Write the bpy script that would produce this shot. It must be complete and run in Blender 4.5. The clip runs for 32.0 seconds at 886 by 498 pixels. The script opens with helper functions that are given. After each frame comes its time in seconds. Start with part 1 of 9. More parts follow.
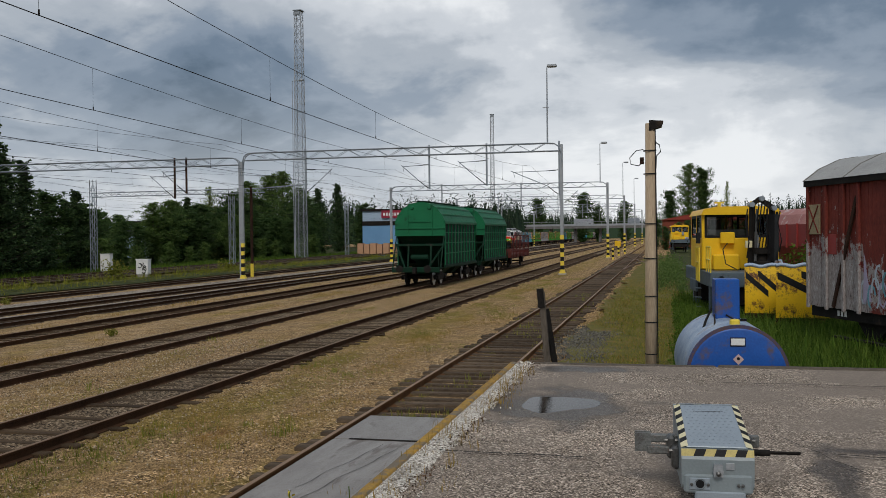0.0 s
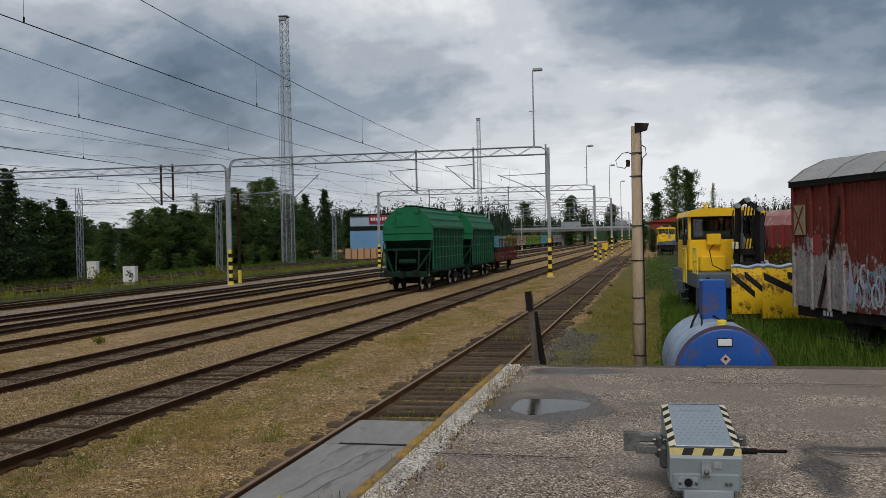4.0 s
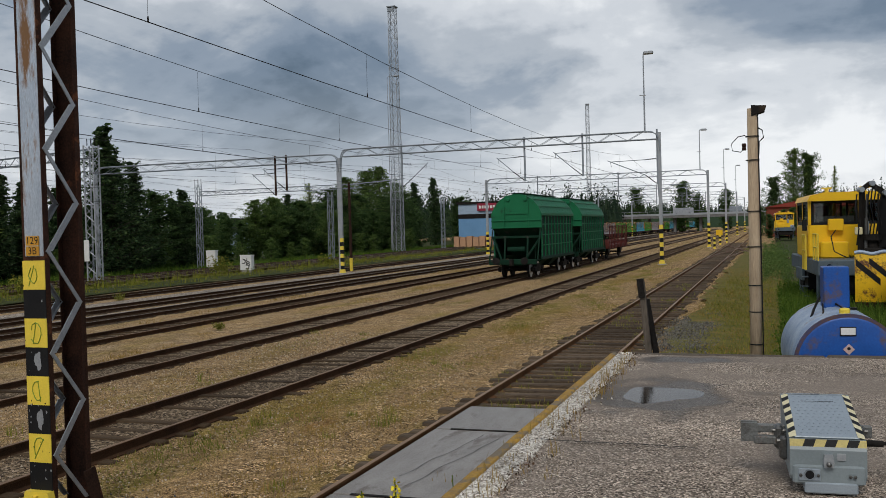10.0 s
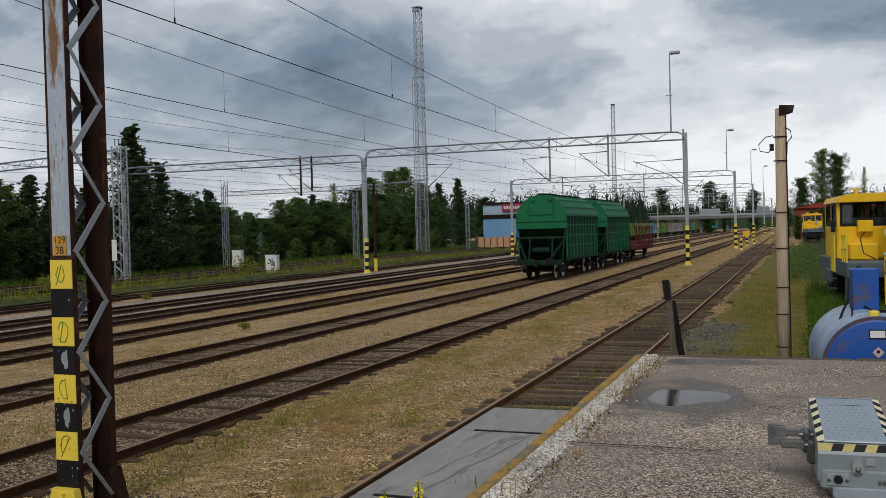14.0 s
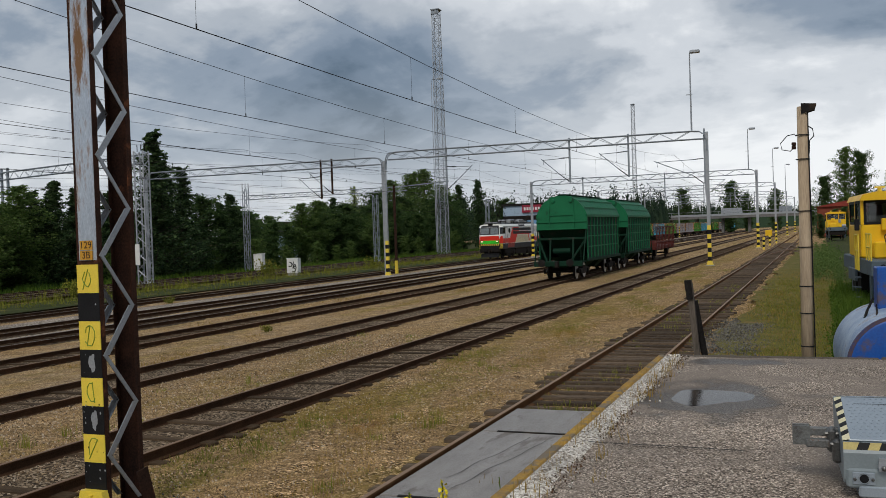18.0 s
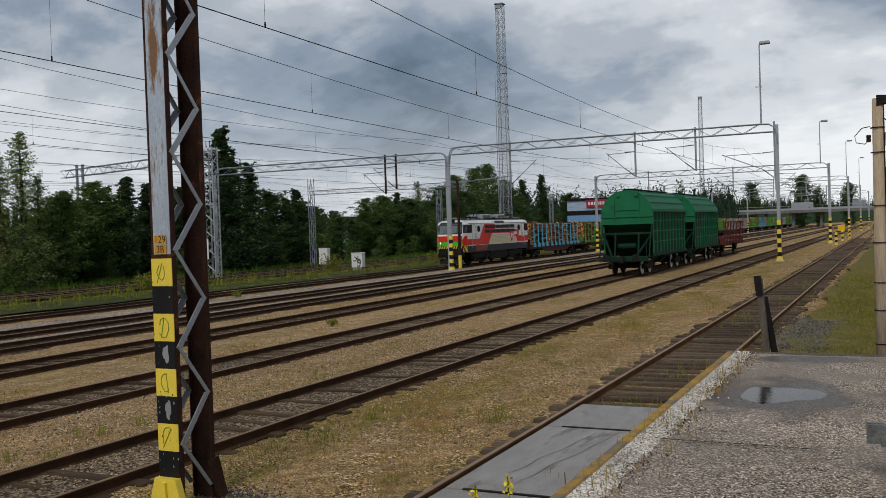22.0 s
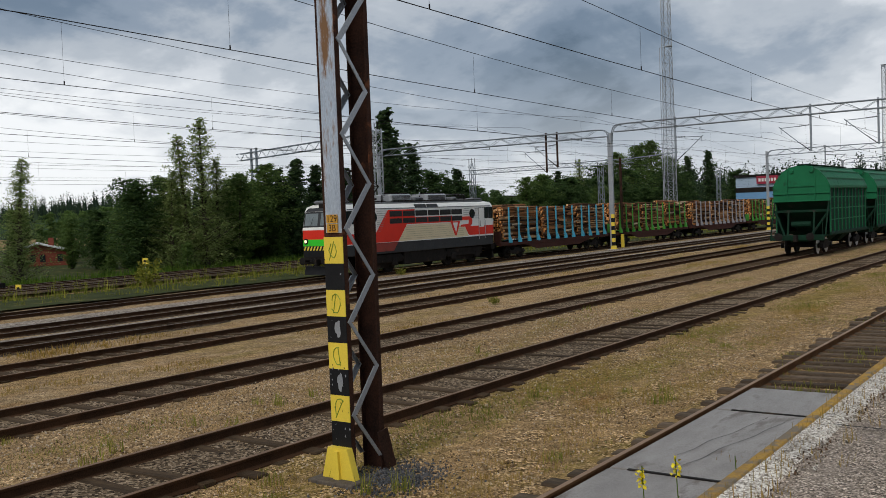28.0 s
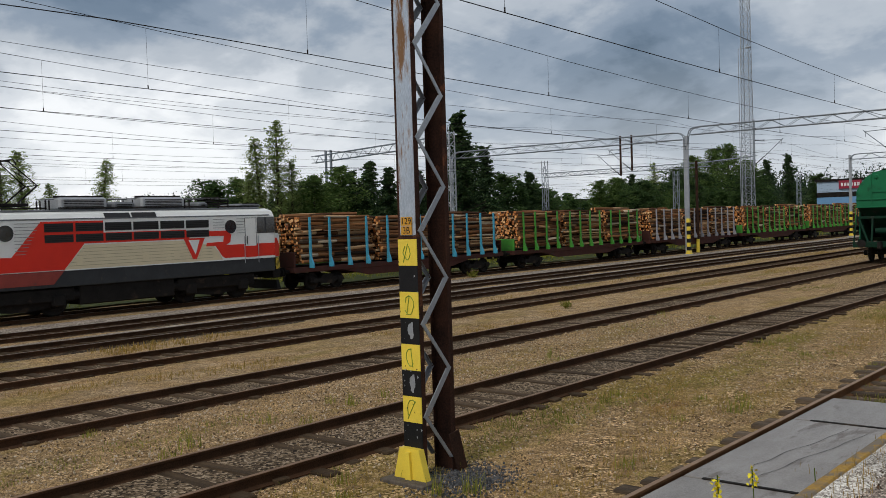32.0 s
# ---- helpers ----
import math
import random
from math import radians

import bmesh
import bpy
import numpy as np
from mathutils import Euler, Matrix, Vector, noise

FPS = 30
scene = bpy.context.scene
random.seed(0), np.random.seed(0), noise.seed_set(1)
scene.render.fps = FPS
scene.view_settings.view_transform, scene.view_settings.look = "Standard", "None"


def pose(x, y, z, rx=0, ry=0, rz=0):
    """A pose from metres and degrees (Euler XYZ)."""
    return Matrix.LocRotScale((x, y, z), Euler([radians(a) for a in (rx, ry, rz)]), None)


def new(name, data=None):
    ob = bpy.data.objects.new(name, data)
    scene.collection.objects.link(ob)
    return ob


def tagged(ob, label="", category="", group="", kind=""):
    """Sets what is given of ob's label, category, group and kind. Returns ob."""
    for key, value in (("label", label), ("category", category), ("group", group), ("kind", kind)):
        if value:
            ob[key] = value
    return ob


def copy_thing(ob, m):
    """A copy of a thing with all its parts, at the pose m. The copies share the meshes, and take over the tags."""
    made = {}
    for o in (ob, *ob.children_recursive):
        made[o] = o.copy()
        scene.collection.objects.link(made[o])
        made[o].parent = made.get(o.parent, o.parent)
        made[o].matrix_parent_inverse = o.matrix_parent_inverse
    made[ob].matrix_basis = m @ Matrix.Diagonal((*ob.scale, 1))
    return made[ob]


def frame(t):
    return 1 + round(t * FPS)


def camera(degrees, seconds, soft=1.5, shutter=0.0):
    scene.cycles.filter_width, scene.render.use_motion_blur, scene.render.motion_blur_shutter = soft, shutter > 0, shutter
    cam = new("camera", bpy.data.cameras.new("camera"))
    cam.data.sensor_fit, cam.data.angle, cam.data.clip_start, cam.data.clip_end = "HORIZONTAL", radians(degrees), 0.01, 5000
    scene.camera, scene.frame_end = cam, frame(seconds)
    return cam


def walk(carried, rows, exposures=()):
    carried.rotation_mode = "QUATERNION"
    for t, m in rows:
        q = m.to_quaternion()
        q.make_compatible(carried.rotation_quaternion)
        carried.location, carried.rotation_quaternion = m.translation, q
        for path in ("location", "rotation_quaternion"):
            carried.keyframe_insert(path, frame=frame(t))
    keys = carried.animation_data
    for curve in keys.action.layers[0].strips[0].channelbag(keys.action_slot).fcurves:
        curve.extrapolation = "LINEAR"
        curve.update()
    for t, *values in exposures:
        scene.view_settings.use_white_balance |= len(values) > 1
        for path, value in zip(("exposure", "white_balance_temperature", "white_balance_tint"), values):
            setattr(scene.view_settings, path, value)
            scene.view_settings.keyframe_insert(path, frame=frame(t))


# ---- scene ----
cam = camera(50.41, 32.0, soft=0.65)
PATH = [
    (0, 5.056, -13.667, 3.054, 89.119, 0.646, 13.279),
    (0.5, 5.064, -13.679, 3.049, 89.572, 0.551, 13.060),
    (1, 5.058, -13.682, 3.052, 89.739, 0.512, 12.962),
    (1.5, 5.062, -13.689, 3.047, 89.698, 0.528, 12.775),
    (2, 5.065, -13.695, 3.046, 89.727, 0.821, 12.711),
    (2.5, 5.064, -13.694, 3.048, 89.792, 1.288, 12.590),
    (3, 5.063, -13.697, 3.048, 89.625, 1.294, 12.566),
    (3.5, 5.063, -13.704, 3.048, 89.438, 1.216, 12.499),
    (5.5, 5.063, -13.726, 3.045, 89.343, 1.365, 12.977),
    (6, 5.066, -13.735, 3.046, 89.509, 1.509, 13.452),
    (6.5, 5.065, -13.744, 3.048, 89.444, 1.506, 14.191),
    (7, 5.063, -13.757, 3.048, 89.119, 1.427, 14.778),
    (7.5, 5.066, -13.763, 3.050, 88.769, 1.477, 15.594),
    (8, 5.065, -13.763, 3.049, 88.836, 1.485, 16.386),
    (8.5, 5.055, -13.763, 3.050, 88.950, 1.480, 17.014),
    (9, 5.057, -13.767, 3.047, 88.924, 1.462, 17.604),
    (9.5, 5.056, -13.770, 3.047, 88.884, 1.423, 18.357),
    (10, 5.051, -13.764, 3.046, 88.785, 1.605, 19.109),
    (10.5, 5.050, -13.759, 3.047, 88.747, 1.521, 19.569),
    (11, 5.051, -13.753, 3.048, 88.855, 1.571, 19.885),
    (11.5, 5.053, -13.751, 3.049, 88.908, 1.392, 20.085),
    (12, 5.048, -13.746, 3.048, 89.006, 1.412, 20.324),
    (12.5, 5.047, -13.741, 3.049, 88.991, 1.405, 20.504),
    (13, 5.049, -13.738, 3.049, 88.955, 1.459, 20.570),
    (13.5, 5.042, -13.733, 3.049, 88.809, 1.419, 20.626),
    (14, 5.049, -13.738, 3.047, 88.852, 1.467, 20.609),
    (14.5, 5.049, -13.741, 3.048, 88.885, 1.588, 20.600),
    (16.5, 5.046, -13.765, 3.049, 89.119, 2.024, 20.674),
    (17, 5.048, -13.769, 3.049, 89.081, 2.157, 21.179),
    (17.5, 5.053, -13.777, 3.048, 89.054, 2.040, 21.414),
    (18, 5.049, -13.783, 3.047, 89.003, 1.972, 21.837),
    (18.5, 5.055, -13.794, 3.043, 88.870, 1.992, 22.304),
    (19, 5.057, -13.807, 3.048, 88.820, 1.943, 22.903),
    (19.5, 5.048, -13.809, 3.048, 88.869, 1.983, 23.516),
    (20, 5.045, -13.812, 3.048, 88.856, 1.991, 24.029),
    (20.5, 5.049, -13.827, 3.045, 88.817, 2.054, 24.470),
    (21, 5.047, -13.828, 3.044, 88.775, 2.096, 24.977),
    (21.5, 5.044, -13.834, 3.044, 88.742, 2.023, 25.418),
    (22, 5.044, -13.837, 3.048, 88.822, 1.945, 25.689),
    (22.5, 5.045, -13.850, 3.048, 88.942, 2.060, 26.039),
    (23, 5.042, -13.847, 3.050, 89.002, 2.066, 26.764),
    (23.5, 5.041, -13.849, 3.051, 89.205, 1.949, 27.230),
    (24, 5.042, -13.854, 3.049, 89.108, 1.944, 27.532),
    (24.5, 5.044, -13.866, 3.049, 89.151, 1.961, 27.912),
    (26.5, 5.050, -13.893, 3.045, 88.648, 1.657, 30.486),
    (27, 5.041, -13.889, 3.046, 88.395, 1.794, 32.123),
    (27.5, 5.030, -13.897, 3.043, 88.198, 2.029, 34.042),
    (28, 5.027, -13.899, 3.045, 87.893, 2.221, 35.425),
    (28.5, 5.024, -13.903, 3.048, 87.629, 2.416, 37.072),
    (29, 5.026, -13.904, 3.050, 87.745, 2.406, 38.100),
    (29.5, 5.028, -13.905, 3.049, 88.013, 2.147, 38.655),
    (30, 5.029, -13.916, 3.049, 88.088, 1.876, 38.988),
    (30.5, 5.033, -13.923, 3.049, 88.085, 1.902, 39.076),
    (31, 5.037, -13.925, 3.046, 88.097, 1.971, 39.162),
    (31.5, 5.033, -13.934, 3.050, 88.146, 1.835, 39.368),
    (32, 5.030, -13.940, 3.052, 88.203, 1.760, 39.793),
]
walk(cam, [(t, pose(x, y, z, rx, ry, rz)) for t, x, y, z, rx, ry, rz in PATH],
     [(0, -0.02), (2, -0.08), (7, -0.04), (10, 0.04), (17, 0.05), (22, 0.03), (26.6, 0.0), (27.8, 0.12), (32, 0.16)])

# ---- sky and sun: a broken overcast with a bright horizon ----
SUN_AZ, SUN_EL = 172.0, 44.0


def make_world():
    w = bpy.data.worlds.new("sky")
    scene.world = w
    w.use_nodes = True
    n, l = w.node_tree.nodes, w.node_tree.links
    n.clear()
    out, bg = n.new("ShaderNodeOutputWorld"), n.new("ShaderNodeBackground")
    sky = n.new("ShaderNodeTexSky")
    sky.sky_type, sky.sun_disc = "NISHITA", False
    sky.sun_elevation, sky.sun_rotation = radians(SUN_EL), radians(SUN_AZ)
    dim = n.new("ShaderNodeVectorMath")
    dim.operation = "SCALE"
    dim.inputs["Scale"].default_value = 0.1
    l.new(sky.outputs[0], dim.inputs[0])
    tc = n.new("ShaderNodeTexCoord")
    sep = n.new("ShaderNodeSeparateXYZ")
    l.new(tc.outputs["Generated"], sep.inputs[0])

    def m(op, a, b=None, c=None):
        q = n.new("ShaderNodeMath")
        q.operation = op
        for i, v in enumerate((a, b, c)):
            if v is None:
                continue
            if isinstance(v, (int, float)):
                q.inputs[i].default_value = v
            else:
                l.new(v, q.inputs[i])
        return q.outputs[0]

    up = m("MAXIMUM", sep.outputs["Z"], 0.0)
    den = m("ADD", up, 0.36)
    comb = n.new("ShaderNodeCombineXYZ")
    l.new(m("DIVIDE", sep.outputs["X"], den), comb.inputs[0])
    l.new(m("DIVIDE", sep.outputs["Y"], den), comb.inputs[1])

    def noise_tex(scale, detail, rough, off, dist=0.0):
        mp = n.new("ShaderNodeMapping")
        mp.inputs["Location"].default_value = off
        l.new(comb.outputs[0], mp.inputs[0])
        t = n.new("ShaderNodeTexNoise")
        t.inputs["Scale"].default_value, t.inputs["Detail"].default_value = scale, detail
        t.inputs["Roughness"].default_value, t.inputs["Distortion"].default_value = rough, dist
        l.new(mp.outputs[0], t.inputs["Vector"])
        return t.outputs["Fac"]

    big = noise_tex(0.72, 3, 0.5, CLOUD_A, 0.3)
    mid = noise_tex(2.9, 6, 0.55, CLOUD_B, 0.35)
    fine = noise_tex(9.0, 5, 0.55, (3.1, 7.7, 0))
    f = m("ADD", m("ADD", m("MULTIPLY", big, 0.62), m("MULTIPLY", mid, 0.44)), m("MULTIPLY_ADD", fine, 0.17, -0.065))
    # the large cloud masses: direction (azimuth west of north, elevation), reach, weight
    for az, el, reach, amount in CLOUD_MASSES:
        a, b = radians(az), radians(el)
        sub = n.new("ShaderNodeVectorMath")
        sub.operation = "SUBTRACT"
        l.new(tc.outputs["Generated"], sub.inputs[0])
        sub.inputs[1].default_value = (-math.sin(a) * math.cos(b), math.cos(a) * math.cos(b), math.sin(b))
        mul = n.new("ShaderNodeVectorMath")
        mul.operation = "MULTIPLY"
        mul.inputs[1].default_value = (1.0, 1.0, 2.1)
        l.new(sub.outputs[0], mul.inputs[0])
        ln = n.new("ShaderNodeVectorMath")
        ln.operation = "LENGTH"
        l.new(mul.outputs[0], ln.inputs[0])
        mr = n.new("ShaderNodeMapRange")
        mr.interpolation_type = "SMOOTHSTEP"
        mr.inputs["From Min"].default_value, mr.inputs["From Max"].default_value = 0.0, reach
        mr.inputs["To Min"].default_value, mr.inputs["To Max"].default_value = amount, 0.0
        l.new(ln.outputs["Value"], mr.inputs["Value"])
        f = m("ADD", f, mr.outputs[0])
    ramp = n.new("ShaderNodeValToRGB")
    ramp.color_ramp.interpolation = "EASE"
    e = ramp.color_ramp.elements
    e[0].position, e[0].color = 0.34, (0.081, 0.125, 0.181, 1)
    e[1].position, e[1].color = 0.72, (0.86, 0.88, 0.90, 1)
    for p, c in ((0.41, (0.150, 0.203, 0.275, 1)), (0.48, (0.244, 0.299, 0.375, 1)), (0.56, (0.422, 0.464, 0.518, 1)), (0.63, (0.612, 0.645, 0.688, 1))):
        s = e.new(p)
        s.color = c
    l.new(f, ramp.inputs[0])
    # light gap under the cloud deck, brightest to the north-east
    side = m("MULTIPLY_ADD", sep.outputs["X"], 0.28, 0.86)
    low = m("POWER", m("SUBTRACT", 1.0, m("MINIMUM", m("MULTIPLY", up, 4.6), 1.0)), 2.0)
    glow = m("MULTIPLY", low, m("MULTIPLY", side, m("MULTIPLY_ADD", mid, 0.5, 0.62)))
    mix = n.new("ShaderNodeMix")
    mix.data_type = "RGBA"
    l.new(m("MINIMUM", glow, 1.0), mix.inputs["Factor"])
    l.new(ramp.outputs[0], mix.inputs[6])
    mix.inputs[7].default_value = (0.90, 0.92, 0.95, 1)
    mix2 = n.new("ShaderNodeMix")
    mix2.data_type = "RGBA"
    mix2.inputs["Factor"].default_value = 0.94
    l.new(dim.outputs[0], mix2.inputs[6])
    l.new(mix.outputs[2], mix2.inputs[7])
    l.new(mix2.outputs[2], bg.inputs[0])
    bg.inputs[1].default_value = 1.0
    l.new(bg.outputs[0], out.inputs[0])


CLOUD_MASSES = ((27, 6.5, 0.38, -0.16), (-9, 14, 0.38, -0.19), (0, 3.5, 0.32, 0.19), (58, 4.5, 0.30, 0.10), (18, 16, 0.34, 0.15), (36, 15, 0.24, 0.06), (60, 16, 0.36, -0.15))
CLOUD_A, CLOUD_B = (0.35, 2.2, 0), (5.2, 1.4, 0)
make_world()
sun_data = bpy.data.lights.new("sun", "SUN")
sun_data.energy, sun_data.angle, sun_data.color = 1.4, radians(20), (1.0, 0.94, 0.85)
sun = new("sun", sun_data)
sun.matrix_basis = pose(0, 0, 40, 90 - SUN_EL, 0, 180 - SUN_AZ)
scene.view_settings.exposure = 0.0


# ---- materials ----
def node_mat(name):
    m = bpy.data.materials.new(name)
    m.use_nodes = True
    nt = m.node_tree
    return m, nt, nt.nodes, nt.links, nt.nodes["Principled BSDF"]


def mat(name, a, b=None, rough=0.7, metal=0.0, scale=3.0, grain=40.0, bump=0.15, dirt=None, dirt_at=0.58, stretch=(1, 1, 1), spread=0.0, spec=0.4):
    """Two tones mixed at two scales, with optional stains in a third tone and fine relief."""
    m, nt, n, l, bsdf = node_mat(name)
    b = b or tuple(c * 0.75 for c in a)
    tc, mp = n.new("ShaderNodeTexCoord"), n.new("ShaderNodeMapping")
    mp.inputs["Scale"].default_value = stretch
    l.new(tc.outputs["Object"], mp.inputs[0])

    def tex(s, d, r=0.6):
        t = n.new("ShaderNodeTexNoise")
        t.inputs["Scale"].default_value, t.inputs["Detail"].default_value, t.inputs["Roughness"].default_value = s, d, r
        l.new(mp.outputs[0], t.inputs["Vector"])
        return t.outputs["Fac"]

    big, small = tex(scale, 4), tex(grain, 3)
    add = n.new("ShaderNodeMath")
    add.operation = "MULTIPLY_ADD"
    l.new(small, add.inputs[0])
    add.inputs[1].default_value = 0.5
    half = n.new("ShaderNodeMath")
    half.operation = "MULTIPLY"
    half.inputs[1].default_value = 0.5
    l.new(big, half.inputs[0])
    l.new(half.outputs[0], add.inputs[2])
    rp = n.new("ShaderNodeValToRGB")
    rp.color_ramp.elements[0].position, rp.color_ramp.elements[0].color = 0.36, (*b, 1)
    rp.color_ramp.elements[1].position, rp.color_ramp.elements[1].color = 0.64, (*a, 1)
    l.new(add.outputs[0], rp.inputs[0])
    col = rp.outputs[0]
    if dirt:
        st = tex(scale * 0.6 + 0.4, 6, 0.7)
        dr = n.new("ShaderNodeValToRGB")
        dr.color_ramp.elements[0].position, dr.color_ramp.elements[1].position = dirt_at, dirt_at + 0.08
        l.new(st, dr.inputs[0])
        mx = n.new("ShaderNodeMix")
        mx.data_type = "RGBA"
        l.new(dr.outputs[0], mx.inputs["Factor"])
        l.new(col, mx.inputs[6])
        mx.inputs[7].default_value = (*dirt, 1)
        col = mx.outputs[2]
    if spread:
        oi = n.new("ShaderNodeObjectInfo")
        hs = n.new("ShaderNodeHueSaturation")
        mr = n.new("ShaderNodeMapRange")
        mr.inputs["To Min"].default_value, mr.inputs["To Max"].default_value = 1 - spread, 1 + spread
        l.new(oi.outputs["Random"], mr.inputs["Value"])
        l.new(mr.outputs[0], hs.inputs["Value"])
        l.new(col, hs.inputs["Color"])
        col = hs.outputs[0]
    l.new(col, bsdf.inputs["Base Color"])
    bsdf.inputs["Roughness"].default_value, bsdf.inputs["Metallic"].default_value = rough, metal
    bsdf.inputs["Specular IOR Level"].default_value = spec if rough < 0.7 else min(spec, 0.12)
    if bump:
        bp = n.new("ShaderNodeBump")
        bp.inputs["Strength"].default_value, bp.inputs["Distance"].default_value = bump, 0.02
        l.new(small, bp.inputs["Height"])
        l.new(bp.outputs[0], bsdf.inputs["Normal"])
    return m


def island_mat(name, tones, rough=0.85, bump=0.0, translucent=0.0):
    """A tone of its own for every loose piece of a mesh."""
    m, nt, n, l, bsdf = node_mat(name)
    g, r = n.new("ShaderNodeNewGeometry"), n.new("ShaderNodeValToRGB")
    r.color_ramp.interpolation = "LINEAR"
    e = r.color_ramp.elements
    e[0].color, e[1].color = (*tones[0], 1), (*tones[-1], 1)
    for i, t in enumerate(tones[1:-1]):
        s = e.new((i + 1) / (len(tones) - 1))
        s.color = (*t, 1)
    l.new(g.outputs["Random Per Island"], r.inputs[0])
    l.new(r.outputs[0], bsdf.inputs["Base Color"])
    bsdf.inputs["Roughness"].default_value = rough
    bsdf.inputs["Specular IOR Level"].default_value = 0.12
    if translucent:
        bsdf.inputs["Subsurface Weight"].default_value = 0.0
        tr, mx = n.new("ShaderNodeBsdfTranslucent"), n.new("ShaderNodeMixShader")
        l.new(r.outputs[0], tr.inputs[0])
        mx.inputs[0].default_value = translucent
        l.new(bsdf.outputs[0], mx.inputs[1])
        l.new(tr.outputs[0], mx.inputs[2])
        l.new(mx.outputs[0], n["Material Output"].inputs[0])
    return m


def glow_mat(name, colour, strength):
    m, nt, n, l, bsdf = node_mat(name)
    bsdf.inputs["Base Color"].default_value = (*colour, 1)
    bsdf.inputs["Emission Color"].default_value = (*colour, 1)
    bsdf.inputs["Emission Strength"].default_value = strength
    return m


def ground_mat():
    """Sandy gravel with pebbles, mossy and dry-grass patches, and rust-brown stains."""
    m, nt, n, l, bsdf = node_mat("yard_gravel")
    tc = n.new("ShaderNodeTexCoord")

    def tex(s, d, r=0.6, stretch=(1, 1, 1), loc=(0, 0, 0)):
        mp = n.new("ShaderNodeMapping")
        mp.inputs["Scale"].default_value, mp.inputs["Location"].default_value = stretch, loc
        l.new(tc.outputs["Object"], mp.inputs[0])
        t = n.new("ShaderNodeTexNoise")
        t.inputs["Scale"].default_value, t.inputs["Detail"].default_value, t.inputs["Roughness"].default_value = s, d, r
        l.new(mp.outputs[0], t.inputs["Vector"])
        return t.outputs["Fac"]

    def ramp(fac, stops):
        r = n.new("ShaderNodeValToRGB")
        e = r.color_ramp.elements
        e[0].position, e[0].color = stops[0][0], (*stops[0][1], 1)
        e[1].position, e[1].color = stops[-1][0], (*stops[-1][1], 1)
        for p, c in stops[1:-1]:
            s = e.new(p)
            s.color = (*c, 1)
        l.new(fac, r.inputs[0])
        return r.outputs[0]

    def mix(fac, a, b):
        x = n.new("ShaderNodeMix")
        x.data_type = "RGBA"
        l.new(fac, x.inputs["Factor"])
        l.new(a, x.inputs[6])
        if isinstance(b, tuple):
            x.inputs[7].default_value = (*b, 1)
        else:
            l.new(b, x.inputs[7])
        return x.outputs[2]

    vor = n.new("ShaderNodeTexVoronoi")
    vor.inputs["Scale"].default_value = 34.0
    l.new(tc.outputs["Object"], vor.inputs["Vector"])
    wn = n.new("ShaderNodeSeparateColor")
    l.new(vor.outputs["Color"], wn.inputs[0])
    stones = ramp(wn.outputs[0], [(0.0, (0.020, 0.013, 0.007)), (0.3, (0.13, 0.088, 0.048)), (0.72, (0.41, 0.295, 0.18)), (1.0, (0.95, 0.77, 0.55))])
    grit = n.new("ShaderNodeTexVoronoi")
    grit.inputs["Scale"].default_value = 75.0
    l.new(tc.outputs["Object"], grit.inputs["Vector"])
    gs = n.new("ShaderNodeSeparateColor")
    l.new(grit.outputs["Color"], gs.inputs[0])
    sand = ramp(gs.outputs[0], [(0.0, (0.045, 0.029, 0.013)), (0.5, (0.28, 0.195, 0.108)), (1.0, (0.64, 0.48, 0.30))])
    where = n.new("ShaderNodeSeparateXYZ")
    l.new(tc.outputs["Object"], where.inputs[0])
    west = n.new("ShaderNodeMapRange")
    west.inputs["From Min"].default_value, west.inputs["From Max"].default_value = -5.0, -13.0
    west.inputs["To Min"].default_value, west.inputs["To Max"].default_value = 0.0, 0.6
    l.new(where.outputs["X"], west.inputs["Value"])
    pale = ramp(wn.outputs[1], [(0.0, (0.12, 0.088, 0.06)), (0.5, (0.34, 0.265, 0.19)), (1.0, (0.62, 0.52, 0.40))])
    stones = mix(west.outputs[0], stones, pale)
    base = mix(ramp(tex(1.1, 4, 0.65), [(0.40, (0, 0, 0)), (0.60, (1, 1, 1))]), stones, sand)
    moss = ramp(tex(14, 4), [(0.3, (0.095, 0.088, 0.012)), (0.7, (0.30, 0.25, 0.045))])
    near = n.new("ShaderNodeMapRange")
    near.interpolation_type = "SMOOTHSTEP"
    near.inputs["From Min"].default_value, near.inputs["From Max"].default_value = 1.5, 0.0
    near.inputs["To Min"].default_value, near.inputs["To Max"].default_value = 0.0, 0.12
    gap = n.new("ShaderNodeMath")
    gap.operation = "ADD"
    gap.inputs[1].default_value = 3.0
    l.new(where.outputs["X"], gap.inputs[0])
    away = n.new("ShaderNodeMath")
    away.operation = "ABSOLUTE"
    l.new(gap.outputs[0], away.inputs[0])
    l.new(away.outputs[0], near.inputs["Value"])
    thick = n.new("ShaderNodeMath")
    thick.operation = "ADD"
    l.new(near.outputs[0], thick.inputs[0])
    l.new(tex(0.62, 7, 0.72, (1, 0.28, 1)), thick.inputs[1])
    f1 = ramp(thick.outputs[0], [(0.52, (0, 0, 0)), (0.66, (0.55, 0.55, 0.55))])
    base = mix(f1, base, moss)
    rust = ramp(tex(0.23, 5, 0.7, (1, 0.3, 1), (7, 3, 0)), [(0.60, (0, 0, 0)), (0.70, (0.75, 0.75, 0.75))])
    base = mix(rust, base, (0.20, 0.088, 0.03))
